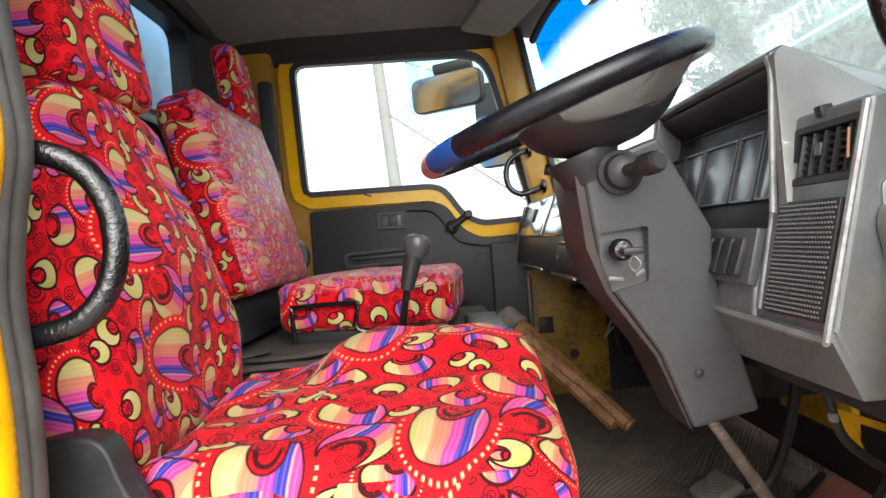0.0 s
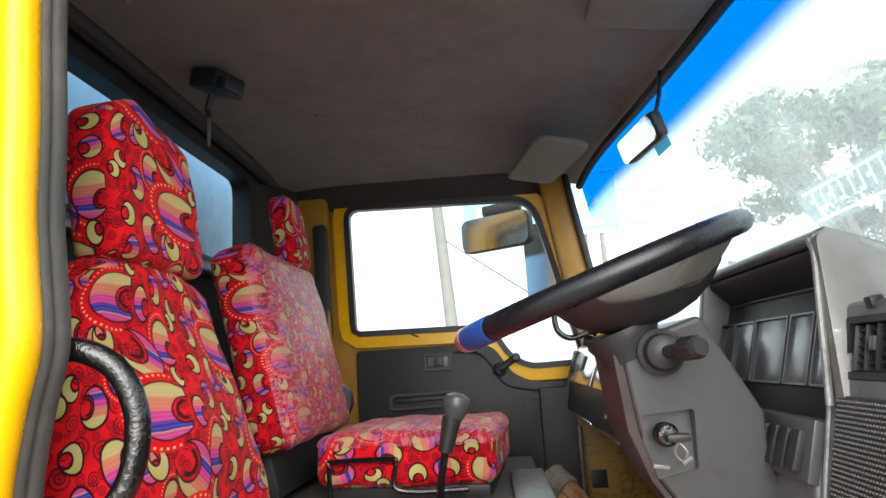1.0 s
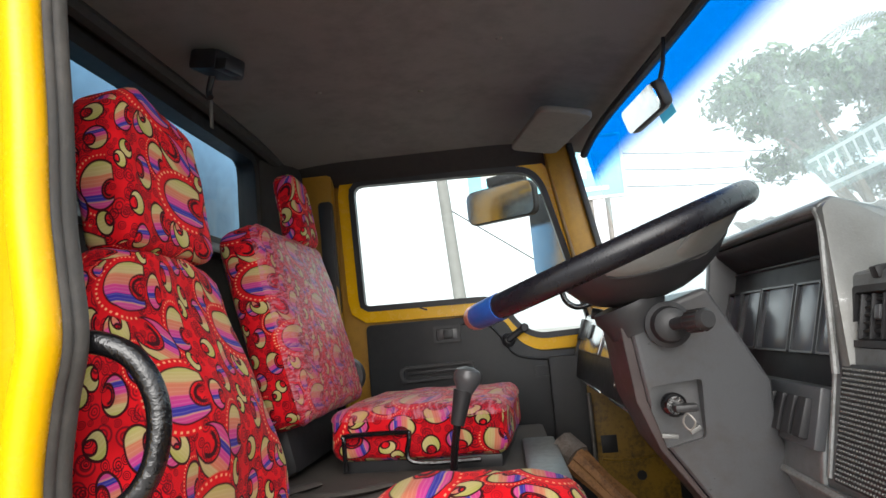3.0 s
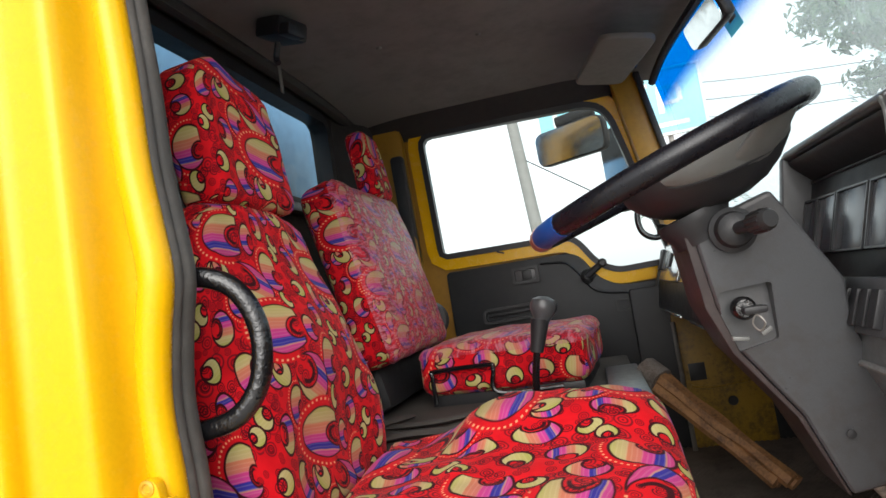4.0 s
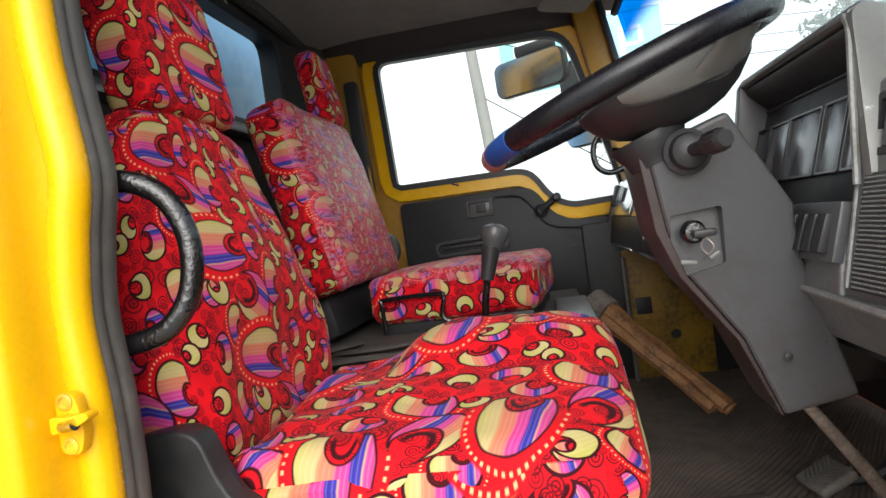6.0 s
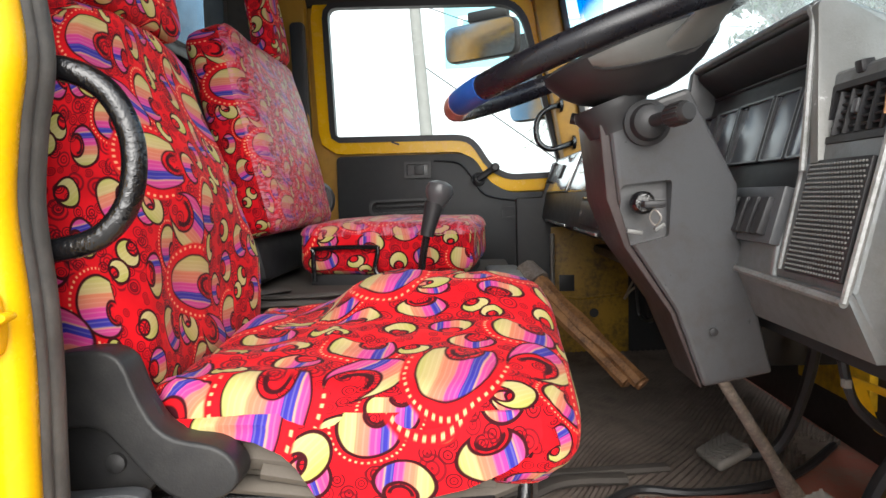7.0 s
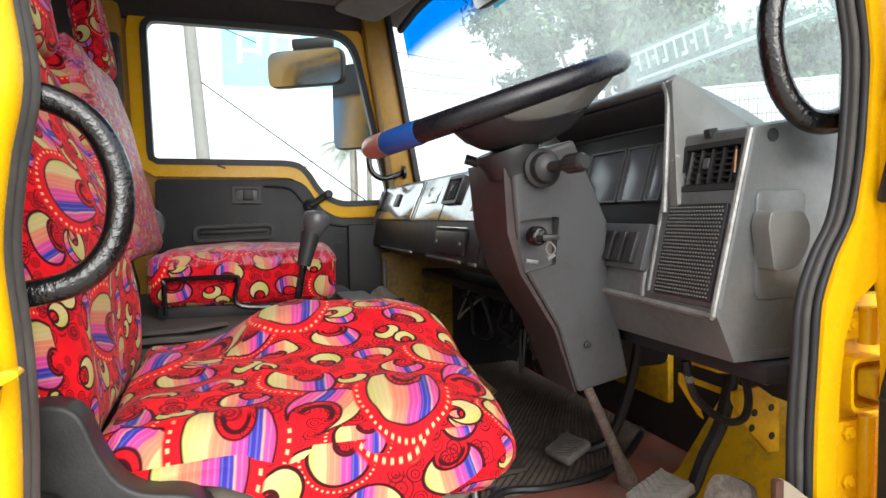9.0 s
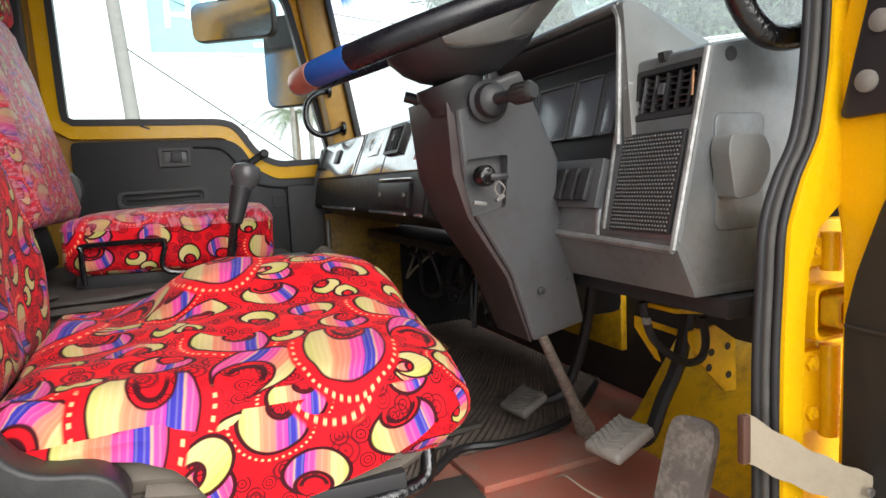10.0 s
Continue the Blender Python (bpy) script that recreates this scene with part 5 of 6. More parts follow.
bmesh.ops.translate(fm, vec=(0, 0, -0.009), verts=[v for v in made["geom"] if isinstance(v, bmesh.types.BMVert)])
mat = thing("floor_mat", (0.4, 1.5, 1.0), "dusty black ribbed rubber floor mat with a curled edge", "floor mat")
put_part("sheet", fm, FLOOR_MAT, mat, smooth=False)
put_part("curled_edge", tube([(x, mat_edge(x), 1.016) for x in (0.05, 0.15, 0.25, 0.35, 0.45, 0.55, 0.65, 0.75, 0.85)], 0.009, 8), BLACK, mat)
put_part("fold", tube([(0.10, 1.24, 1.016), (0.20, 1.31, 1.03), (0.34, 1.34, 1.024)], 0.018, 8, flat=0.6), MAT_RUBBER, mat)
put_part("fold", tube([(0.14, 1.38, 1.016), (0.26, 1.36, 1.028), (0.44, 1.40, 1.02)], 0.016, 8, flat=0.6), MAT_RUBBER, mat)

boards = thing("floor_board", (0.4, 1.2, 1.0), "thin red-painted boards lying loose on the cab floor", "board")
put_part("plank", box((0.47, 1.215, 1.007), (0.29, 0.14, 0.014), (0, 0, 3), bevel=0.003), RED_MAT, boards)
put_part("plank", box((0.235, 1.16, 1.006), (0.17, 0.10, 0.012), (0, 0, -2), bevel=0.003), MAT_RUBBER, boards, "plank in the mat's dark colour")

# a loose wire on the floor boards
tagged(part("loose_wire", tube([(0.46, 1.10, 1.018), (0.455, 1.06, 1.04), (0.47, 1.02, 1.028), (0.50, 0.99, 1.012), (0.54, 0.985, 1.004)], 0.0018, 6), WEBBING), "thin pale loose wire curled on the floor", "wire")

# pedals
def pedal(name, at, size, rot, arm, label, rubber=None):
    rubber = rubber or PEDAL
    p = thing(name, at, label, "pedal", "foot pedals")
    pb = box(at, size, rot, bevel=0.012, segments=3)
    put_part("pad", pb, rubber, p)
    m = pose(*at, *rot)
    for k in range(7):
        w = size[0] * (-0.38 + 0.12 * k)
        b = box((w, -size[1] * 0.2, size[2] / 2 + 0.001), (0.005, size[1] * 0.46, 0.005), (0, 0, 28), bevel=0.0)
        b = box((w, size[1] * 0.2, size[2] / 2 + 0.001), (0.005, size[1] * 0.46, 0.005), (0, 0, -28), bevel=0.0, bm=b)
        b.transform(m)
        put_part("rib", b, rubber, p, smooth=False)
    put_part("arm", tube(arm, 0.015, 8, flat=0.8), BLACK, p)
    return p


pedal("brake_pedal", (0.540, 1.015, 1.108), (0.098, 0.085, 0.022), (0, -20, 8), [(0.56, 1.01, 1.10), (0.597, 1.005, 1.105), (0.626, 1.0, 1.17), (0.665, 1.0, 1.24), (0.70, 1.0, 1.38)], "brake pedal with a pale ribbed pad")
pedal("clutch_pedal", (0.55, 1.38, 1.062), (0.080, 0.090, 0.020), (0, -25, 10), [(0.57, 1.375, 1.055), (0.65, 1.36, 1.08), (0.69, 1.33, 1.22), (0.70, 1.30, 1.38)], "clutch pedal with a dusty ribbed pad", DARK_PEDAL)
acc = thing("accelerator_pedal", (0.46, 0.79, 1.0), "worn long accelerator plate hinged at the floor", "pedal", "foot pedals")
ap = prism(rounded([(-0.036, -0.125), (0.036, -0.125), (0.038, 0.10), (0.028, 0.125), (-0.026, 0.128), (-0.038, 0.11)], [0.006, 0.006, 0.02, 0.02, 0.02, 0.02], 4), -0.008, 0.008, "x", 0.005, 2)
ap.transform(pose(0.465, 0.785, 1.11, 0, 20, 12))
put_part("plate", ap, ACCEL, acc)
put_part("hinge_pin", tube([(0.42, 0.74, 1.005), (0.42, 0.83, 1.005)], 0.009, 8, smooth=False), BLACK, acc)

# brackets, loom and stays in the footwell
br = thing("pedal_bracket", (0.70, 1.0, 1.3), "yellow pressed pedal bracket with holes and hose", "bracket")
put_part("cheek", prism([(0.642, 1.302), (0.698, 1.307), (0.744, 1.276), (0.746, 1.182), (0.719, 1.184), (0.666, 1.240), (0.642, 1.285)], 0.948, 0.956, "y", 0.002), YELLOW_OLD, br)
for x, z in ((0.725, 1.266), (0.727, 1.214), (0.688, 1.260), (0.682, 1.233)):
    put_part("hole", lathe([(0.007, 0), (0.006, 0.001), (0.0, 0.001)], 12, pose(x, 0.9475, z, 90)), BLACK, br)
put_part("flange", prism([(0.586, 1.325), (0.706, 1.277), (0.706, 1.264), (0.614, 1.302), (0.640, 1.231), (0.629, 1.239), (0.585, 1.305)], 1.018, 1.026, "y", 0.002), YELLOW_OLD, br)
put_part("flange", box((0.66, 0.985, 1.335), (0.10, 0.07, 0.008), (0, 8, 0), bevel=0.002), YELLOW_OLD, br)
put_part("hose", tube([(0.527, 0.930, 1.371), (0.532, 0.930, 1.347), (0.546, 0.930, 1.310), (0.579, 0.930, 1.278), (0.618, 0.930, 1.257), (0.648, 0.930, 1.261), (0.658, 0.930, 1.288), (0.651, 0.930, 1.330)], 0.007, 8), BLACK, br, "black looped hose")
put_part("clip", box(tuple(Vector((0.530, 0.925, 1.341))), (0.010, 0.012, 0.012), bevel=0.002), VISOR, br, "pale cable clip")
loom = thing("wiring_loom", (0.62, 1.5, 1.35), "tangle of black cables under the dashboard", "cables")
for k in range(7):
    y0 = 1.15 + 0.16 * k
    put_part("cable", tube([(0.55 + 0.02 * (k % 3), y0, 1.40), (0.57, y0 + 0.08, 1.36 - 0.02 * (k % 2)), (0.60, y0 + 0.2, 1.37), (0.62, y0 + 0.3, 1.41)], 0.006 + 0.002 * (k % 2), 6), BLACK, loom)
put_part("lock_cylinder", tube([(0.55, 1.62, 1.30), (0.60, 1.58, 1.335)], 0.014, 10, smooth=False), CHROME, loom, "bright metal fitting")
rl = random.Random(8)
for k in range(14):
    y0, x0 = 1.35 + 0.6 * rl.random(), 0.50 + 0.12 * rl.random()
    pts = [(x0, y0, 1.40)]
    for j in range(4):
        pts.append((x0 + rl.uniform(-.05, .05), y0 + 0.05 * j + rl.uniform(-.05, .05), 1.37 - rl.uniform(0.0, 0.16)))
    pts.append((x0 + 0.08, y0 + 0.2, 1.41))
    put_part("cable", tube(pts, 0.003 + 0.003 * rl.random(), 6), BLACK if k % 5 else WEBBING, loom)
# plain boxes added as dark clutter, not known parts
put_part("fuse_box", box((0.58, 1.46, 1.325), (0.08, 0.14, 0.11), (0, 0, -8), bevel=0.008), BLACK, loom)
put_part("relay_box", box((0.66, 1.72, 1.33), (0.07, 0.12, 0.06), (0, 0, 10), bevel=0.006), BLACK, loom)
side = thing("kick_panel", (0.47, 2.43, 1.0), "yellow kick panel with dark holes and a square cut-out", "panel", kind="structure")
# the sheet's dim tone is painted, not lit
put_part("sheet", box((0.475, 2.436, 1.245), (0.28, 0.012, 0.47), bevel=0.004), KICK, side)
put_part("cutout", box((0.390, 2.4285, 1.273), (0.055, 0.004, 0.060), bevel=0.001), BLACK, side)
put_part("hole", lathe([(0.017, 0), (0.016, 0.002), (0.0, 0.002)], 14, pose(0.489, 2.4295, 1.160, 90)), BLACK, side)
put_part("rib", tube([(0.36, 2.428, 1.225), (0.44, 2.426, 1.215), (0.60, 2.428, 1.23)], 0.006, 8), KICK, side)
put_part("stay", tube([(0.330, 2.37, 1.02), (0.330, 2.36, 1.46)], 0.008, 8, smooth=False), STEEL, side, "bare metal stay")
# added block that keeps the space under the dashboard dark
slab("heater_box", box((0.72, 1.60, 1.34), (0.26, 0.42, 0.22), bevel=0.03), BLACK, "dark box added under the dashboard to cover bright yellow", "heater")
slab("side_lining", box((0.56, 2.46, 1.28), (0.70, 0.03, 0.62), bevel=0.01), CARD, "black sheet on the side of the passenger footwell", "panel")

# split wood lying beside the seat
log = thing("firewood_stick", (0.28, 1.66, 1.3), "bundle of split brown sticks lying in the footwell", "wood")
random.seed(4)
for k in range(4):
    dy, dz = 0.022 * (k % 2), 0.022 * (k // 2)
    pts = [(0.18 + 0.004 * k + 0.225 * t, 1.80 - 0.21 * t + dy + random.uniform(-.004, .004), 1.375 - 0.225 * t + dz + random.uniform(-.004, .004)) for t in (0, 0.2, 0.4, 0.6, 0.8, 1.0 + 0.04 * k)]
    put_part("stick", tube(pts, lambda t: 0.021 - 0.004 * t + 0.002 * math.sin(t * 14), 7), WOOD, log)
put_part("binding", tube([(0.18, 1.815, 1.392), (0.215, 1.78, 1.36)], 0.040, 9, smooth=False), RAG, log, "grey rag tied round the end")


# ---- grab handles ----
def grab(name, pts, r, label):
    g = thing(name, pts[0], label, "grab handle", "grab handles")
    put_part("bar", tube(pts, r, 12, steps=8), BLACK_GLOSS, g)
    for p in (pts[0], pts[-1]):
        put_part("foot", lathe([(0.026, 0), (0.024, 0.01), (0.014, 0.014)], 14, look(p, Vector(p) + Vector((1, 0, 0))) @ pose(0, 0, 0, 180)), BLACK_GLOSS, g)
    return g


grab("grab_handle", [(-0.40, 0.66, 1.722), (-0.340, 0.66, 1.728), (-0.298, 0.668, 1.708), (-0.277, 0.672, 1.662), (-0.280, 0.668, 1.608), (-0.305, 0.662, 1.573), (-0.348, 0.66, 1.560), (-0.40, 0.66, 1.557)], 0.0118, "black painted grab handle on the rear pillar")
grab("grab_handle", [(0.55, 0.69, 1.96), (0.515, 0.70, 1.945), (0.485, 0.705, 1.90), (0.478, 0.708, 1.845), (0.494, 0.706, 1.78), (0.528, 0.70, 1.740), (0.565, 0.69, 1.735), (0.60, 0.68, 1.752)], 0.016, "black painted grab handle on the front pillar")

grab("grab_handle", [(0.363, 2.375, 1.911), (0.324, 2.350, 1.899), (0.289, 2.350, 1.871), (0.277, 2.350, 1.829), (0.286, 2.350, 1.783), (0.320, 2.350, 1.758), (0.363, 2.350, 1.763), (0.407, 2.375, 1.780)], 0.0105, "black grab handle on the passenger's front pillar")

# ---- near front jamb, hinges, open door ----
fseal = thing("door_seal", (0.48, 0.64, 1.0), "layered black rubber seal of the door opening", "door seal", kind="structure")
FS = [(0.468, 0.98), (0.465, 1.30), (0.466, 1.375), (0.470, 1.443), (0.475, 1.51), (0.495, 1.563), (0.523, 1.613), (0.538, 1.695), (0.543, 1.80), (0.532, 1.87), (0.490, 2.04), (0.415, 2.33)]
for k, (dx, dy, r) in enumerate(((-0.0075, 0.010, 0.0055), (-0.002, 0.002, 0.005), (0.004, -0.006, 0.005))):
    put_part("lip", tube([(x + dx, 0.638 + dy, z) for x, z in FS], r, 10), RUBBER if k == 1 else BLACK, fseal)
put_part("carrier", tube([(x - 0.001, 0.646, z) for x, z in FS], 0.008, 8), BLACK, fseal)
JAMB = [(x + 0.006, z) for x, z in FS] + [(0.445, 2.35), (0.520, 2.05), (0.575, 1.87), (0.61, 1.80), (0.61, 1.545), (0.56, 1.530), (0.528, 1.505), (0.513, 1.46), (0.507, 1.40), (0.505, 1.30), (0.508, 0.95), (0.478, 0.95)]
slab("pillar_front_right", prism(JAMB, 0.622, 0.644, "y", 0.006), YELLOW, "glossy yellow hinge pillar of the door opening", "pillar")
slab("hinge_recess", box((0.665, 0.680, 1.245), (0.30, 0.02, 0.53), bevel=0.005), YELLOW, "yellow recess behind the door hinges", "pillar")
slab("pillar_screen_right", prism([(0.570, 1.69), (0.68, 1.69), (0.645, 1.85), (0.53, 2.36), (0.43, 2.36), (0.553, 1.86)], 0.645, 0.668, "y", 0.012), BLACK, "dark front screen pillar", "pillar")
slab("trim_roof_right", box((-0.15, 0.655, 2.385), (1.2, 0.09, 0.08), bevel=0.02), YELLOW, "yellow roof rail over the door opening", "trim")


latch = thing("door_striker", (-0.355, 0.56, 1.505), "yellow painted door striker plate with bright worn pin", "door striker")
put_part("plate", prism(rounded([(-0.372, 1.478), (-0.350, 1.476), (-0.344, 1.50), (-0.350, 1.534), (-0.371, 1.534)], 0.010, 4), 0.572, 0.585, "y", 0.003), YELLOW, latch)
put_part("pin", tube([(-0.357, 0.575, 1.506), (-0.354, 0.560, 1.507), (-0.340, 0.557, 1.509)], 0.0055, 10, smooth=False), CHROME, latch, "worn bright striker pin")
put_part("hook", prism(rounded([(-0.366, 1.500), (-0.340, 1.506), (-0.326, 1.513), (-0.330, 1.518), (-0.348, 1.515), (-0.366, 1.516)], 0.004, 3), 0.558, 0.572, "y", 0.003), YELLOW, latch)
for z in (1.526, 1.486):
    put_part("screw", lathe([(0.008, 0), (0.008, 0.002), (0.005, 0.003), (0.004, 0.0015), (0.0, 0.0015)], 14, pose(-0.360, 0.573, z, 90)), YELLOW_OLD, latch)

od = thing("open_door", (0.60, 0.3, 1.0), "open yellow driver's door with black card, swung out square", "door")
ODM = pose(0.560, 0.632, 0, 0, 0, -90)


def on_door(name, outline, lo, hi, mat, label="", bevel=0.006, parent=None):
    b = prism(outline, lo, hi, "y", bevel)
    b.transform(ODM)
    return put_part(name, b, mat, parent or od, label)


on_door("door_shell", rounded([(0.004, 1.0), (0.98, 1.0), (0.98, 1.72), (0.26, 1.72), (0.24, 1.98), (0.07, 1.98), (0.018, 1.78), (0.0, 1.705), (-0.015, 1.645), (-0.015, 1.610), (0.010, 1.49), (0.012, 1.42)], [0.02, 0.03, 0.03, 0.03, 0.03, 0.03, 0.04, 0.02, 0.01, 0.01, 0.04, 0.04]), 0.0, 0.055, YELLOW, bevel=0.01)
on_door("door_card", rounded([(0.022, 1.04), (0.94, 1.04), (0.94, 1.66), (0.12, 1.66), (0.061, 1.527), (0.036, 1.456), (0.023, 1.40)], 0.01), -0.012, -0.001, CARD, "black vinyl door card")
on_door("card_seam", [(0.026, 1.392), (0.9, 1.36), (0.9, 1.364), (0.026, 1.396)], -0.0145, -0.0125, BLACK, bevel=0.0)
corner = on_door("corner_trim", rounded([(0.013, 1.627), (0.18, 1.635), (0.20, 1.95), (0.085, 1.95), (0.050, 1.78)], 0.010), -0.012, -0.001, BLACK, "black corner trim with pale bolts")
for u, z in ((0.046, 1.665), (0.060, 1.725)):
    b = lathe([(0.012, 0), (0.012, 0.004), (0.006, 0.007)], 16, ODM @ pose(u, -0.012, z, 90))
    put_part("bolt", b, VISOR, corner)
for zs, z0, z1 in (((1.475,), 1.455, 1.490), ((1.335, 1.272), 1.245, 1.350)):
    leaf = prism(rounded([(0.540, z0), (0.640, z0), (0.640, z1), (0.540, z1)], 0.010, 3), 0.656, 0.671, "y", 0.004)
    hg = put_part("hinge", leaf, YELLOW, od, "yellow painted hinge leaf")
    put_part("knuckle", tube([(0.585, 0.652, z0 - 0.006), (0.585, 0.652, z1 + 0.006)], 0.012, 10, smooth=False), YELLOW, hg)
    for z in zs:
        put_part("bolt", lathe([(0.010, 0), (0.010, 0.006), (0.006, 0.007), (0.005, 0.010)], 6, pose(0.557, 0.657, z, 90)), YELLOW, hg)
hk = put_part("check_box", ring_plate(rounded([(0.543, 1.366), (0.610, 1.366), (0.610, 1.434), (0.543, 1.434)], 0.014, 3), rounded([(0.548, 1.371), (0.605, 1.371), (0.605, 1.429), (0.548, 1.429)], 0.011, 3), 0.640, 0.672), YELLOW, od, "yellow square check bracket")
put_part("check_link", ring_plate(rounded([(0.572, 1.380), (0.620, 1.380), (0.620, 1.418), (0.572, 1.418)], 0.008, 3), rounded([(0.577, 1.385), (0.615, 1.385), (0.615, 1.413), (0.577, 1.413)], 0.006, 3), 0.632, 0.655), YELLOW_OLD, hk)
strap = thing("check_strap", (0.426, 0.62, 1.25), "frayed beige webbing strap holding the door", "strap")
sb = bmesh.new()
SA, SB, SC, SD = (Vector(p) for p in ((0.426, 0.632, 1.303), (0.549, 0.570, 1.228), (0.544, 0.570, 1.190), (0.429, 0.632, 1.243)))
NS = 16
srow = []
for i in range(NS + 1):
    t = i / NS
    sag = Vector((0, -0.004 * math.sin(math.pi * t), -0.006 * math.sin(math.pi * t) + 0.0015 * math.sin(t * 23)))
    srow.append([sb.verts.new((SA.lerp(SB, t)).lerp(SD.lerp(SC, t), k / 3) + sag) for k in range(4)])
for i in range(NS):
    for k in range(3):
        sb.faces.new((srow[i][k], srow[i + 1][k], srow[i + 1][k + 1], srow[i][k + 1]))
g = bmesh.ops.extrude_face_region(sb, geom=list(sb.faces))
bmesh.ops.translate(sb, vec=(0, 0.004, 0), verts=[v for v in g["geom"] if isinstance(v, bmesh.types.BMVert)])
put_part("band", sb, WEBBING, strap)
put_part("hem", box(tuple(SA.lerp(SD, 0.5) + Vector((-0.004, 0.002, 0))), (0.012, 0.010, (SA - SD).length * 0.96), bevel=0.003), LEATHER_BROWN, strap, "brown leather end of the strap")
put_part("rivet", lathe([(0.006, 0), (0.005, 0.003), (0.0, 0.004)], 10, pose(*(SB.lerp(SC, 0.4) + Vector((-0.01, -0.004, 0))), 90)), STEEL, strap)

# ---- roof fittings ----
mir = thing("interior_mirror", (0.42, 1.465, 2.30), "interior rear-view mirror on a black stem", "mirror")
MM = pose(0.42, 1.465, 2.158, 0, -17, 8)
b = pad((0.03, 0.20, 0.065), 0.014, None, 8, "x")
b.transform(MM)
put_part("housing", b, BLACK, mir)
b = prism(rounded([(-0.094, -0.027), (0.094, -0.027), (0.094, 0.027), (-0.094, 0.027)], 0.015), -0.0185, -0.0155, "x")
b.transform(MM)
put_part("mirror_glass", b, MIRROR, mir)
put_part("stem", tube([(0.435, 1.465, 2.165), (0.475, 1.50, 2.26), (0.49, 1.515, 2.335)], 0.005, 8), BLACK, mir)


def visor(x, y, w, length, z, turn, tilt, label):
    v = thing("sun_visor", (x, y, z), label, "sun visor", "sun visors")
    b = prism(rounded([(-w / 2, -length / 2), (w / 2, -length / 2), (w / 2, length / 2), (-w / 2, length / 2)], 0.04, 5), -0.010, 0.010, "z", 0.007, 3)
    b.transform(pose(x, y, z, 0, tilt, turn))
    put_part("blade", b, VISOR, v)
    put_part("pivot", tube([(x + w * 0.45, y + length * 0.3, z), (x + w * 0.55, y + length * 0.3, z + 0.03)], 0.008, 8, smooth=False), BLACK, v)
    return v


visor(0.265, 2.08, 0.165, 0.40, 2.315, 12, 8, "beige-grey vinyl sun visor folded up on the passenger side")
visor(0.405, 1.05, 0.225, 0.52, 2.347, 2, 7, "beige-grey vinyl sun visor folded up on the driver's side")
fan = thing("roof_speaker_box", (-0.555, 1.475, 2.40), "small black box fixed on the lining above the rear window", "speaker")
put_part("case", box((-0.555, 1.475, 2.385), (0.085, 0.10, 0.05), (0, 14, -20), bevel=0.012), BLACK, fan)
put_part("cap", box((-0.515, 1.445, 2.362), (0.04, 0.06, 0.03), (0, 14, -20), bevel=0.008), BLACK, fan)
put_part("bracket", tube([(-0.575, 1.49, 2.37), (-0.59, 1.50, 2.335), (-0.585, 1.495, 2.315)], 0.008, 8), BLACK, fan)
put_part("tag", box((-0.625, 1.585, 2.315), (0.004, 0.014, 0.085), bevel=0.001), VISOR, fan, "pale hanging strip")

# ---- outer mirrors seen through the far window ----
om = thing("wing_mirror", (0.35, FAR + 0.28, 2.1), "two black wing mirrors on a bracket outside the door", "wing mirror")
for (x, y, z, w, h, lean, turn) in ((0.10, 2.75, 2.23, 0.34, 0.15, 2, -33), (0.30, 2.78, 2.085, 0.20, 0.36, 0, -42)):
    at = pose(x, y, z, lean, 0, turn)
    outline = rounded([(-w / 2, -h / 2), (w / 2, -h / 2), (w / 2, h / 2), (-w / 2, h / 2)], 0.045, 6)
    b = prism(outline, -0.012, 0.030, "y", 0.010, 3)
    b.transform(at)
    hs = put_part("mirror_housing", b, BLACK, om)
    b = prism(offset(outline, -0.006), -0.0165, -0.0125, "y")
    b.transform(at)
    put_part("mirror_glass", b, MIRROR, hs)
put_part("clamp_block", box((0.135, 2.77, 2.335), (0.17, 0.05, 0.045), (0, -3, -20), bevel=0.01), BLACK, om, "black clamp over the upper mirror")
put_part("arm", tube([(0.40, FAR + 0.05, 2.36), (0.30, 2.76, 2.36), (0.40, 2.82, 2.04), (0.46, FAR + 0.08, 1.72)], 0.012, 8), BLACK, om)

# ---- outside ----
# base raised so the ground throws light up into the cab
GROUND = surface("wet_grey_bounce_ground", (0.40, 0.38, 0.35), 0.6, dirt=(0.25, 0.22, 0.19), dirt_amount=0.6, grain=30, grain_depth=0.005, blotch=0.4)
slab("ground", box((0, 0, -0.1), (600, 600, 0.2), bevel=0), GROUND, "wet grey yard ground reaching the horizon, lightened for bounce", "ground")
slab("cargo_body", box((-2.65, MID, 1.9), (3.4, 2.1, 1.9), bevel=0.03), BLUE_PAINT, "pale blue painted front board of the cargo body", "vehicle body")
slab("chassis", box((-1.6, MID, 0.75), (5.2, 0.9, 0.35), bevel=0.03), BLACK, "dark chassis frame under the cab", "vehicle frame")
for x, y in ((0.35, 0.75), (0.35, 2.30), (-3.4, 0.75), (-3.4, 2.30)):
    tagged(part("road_wheel", lathe([(0.2, -0.11), (0.36, -0.11), (0.40, -0.07), (0.40, 0.07), (0.36, 0.11), (0.2, 0.11)], 32, pose(x, y, 0.40, 90)), RUBBER, None), "black truck tyre on the ground", "wheel", "road wheels")


def leaf_material(name, a, b):
    n = Nodes(name)
    geo = n.add("ShaderNodeNewGeometry")
    n.set(Base_Color=n.mix(geo.outputs["Random Per Island"], a, b), Roughness=0.55)
    return n.mat


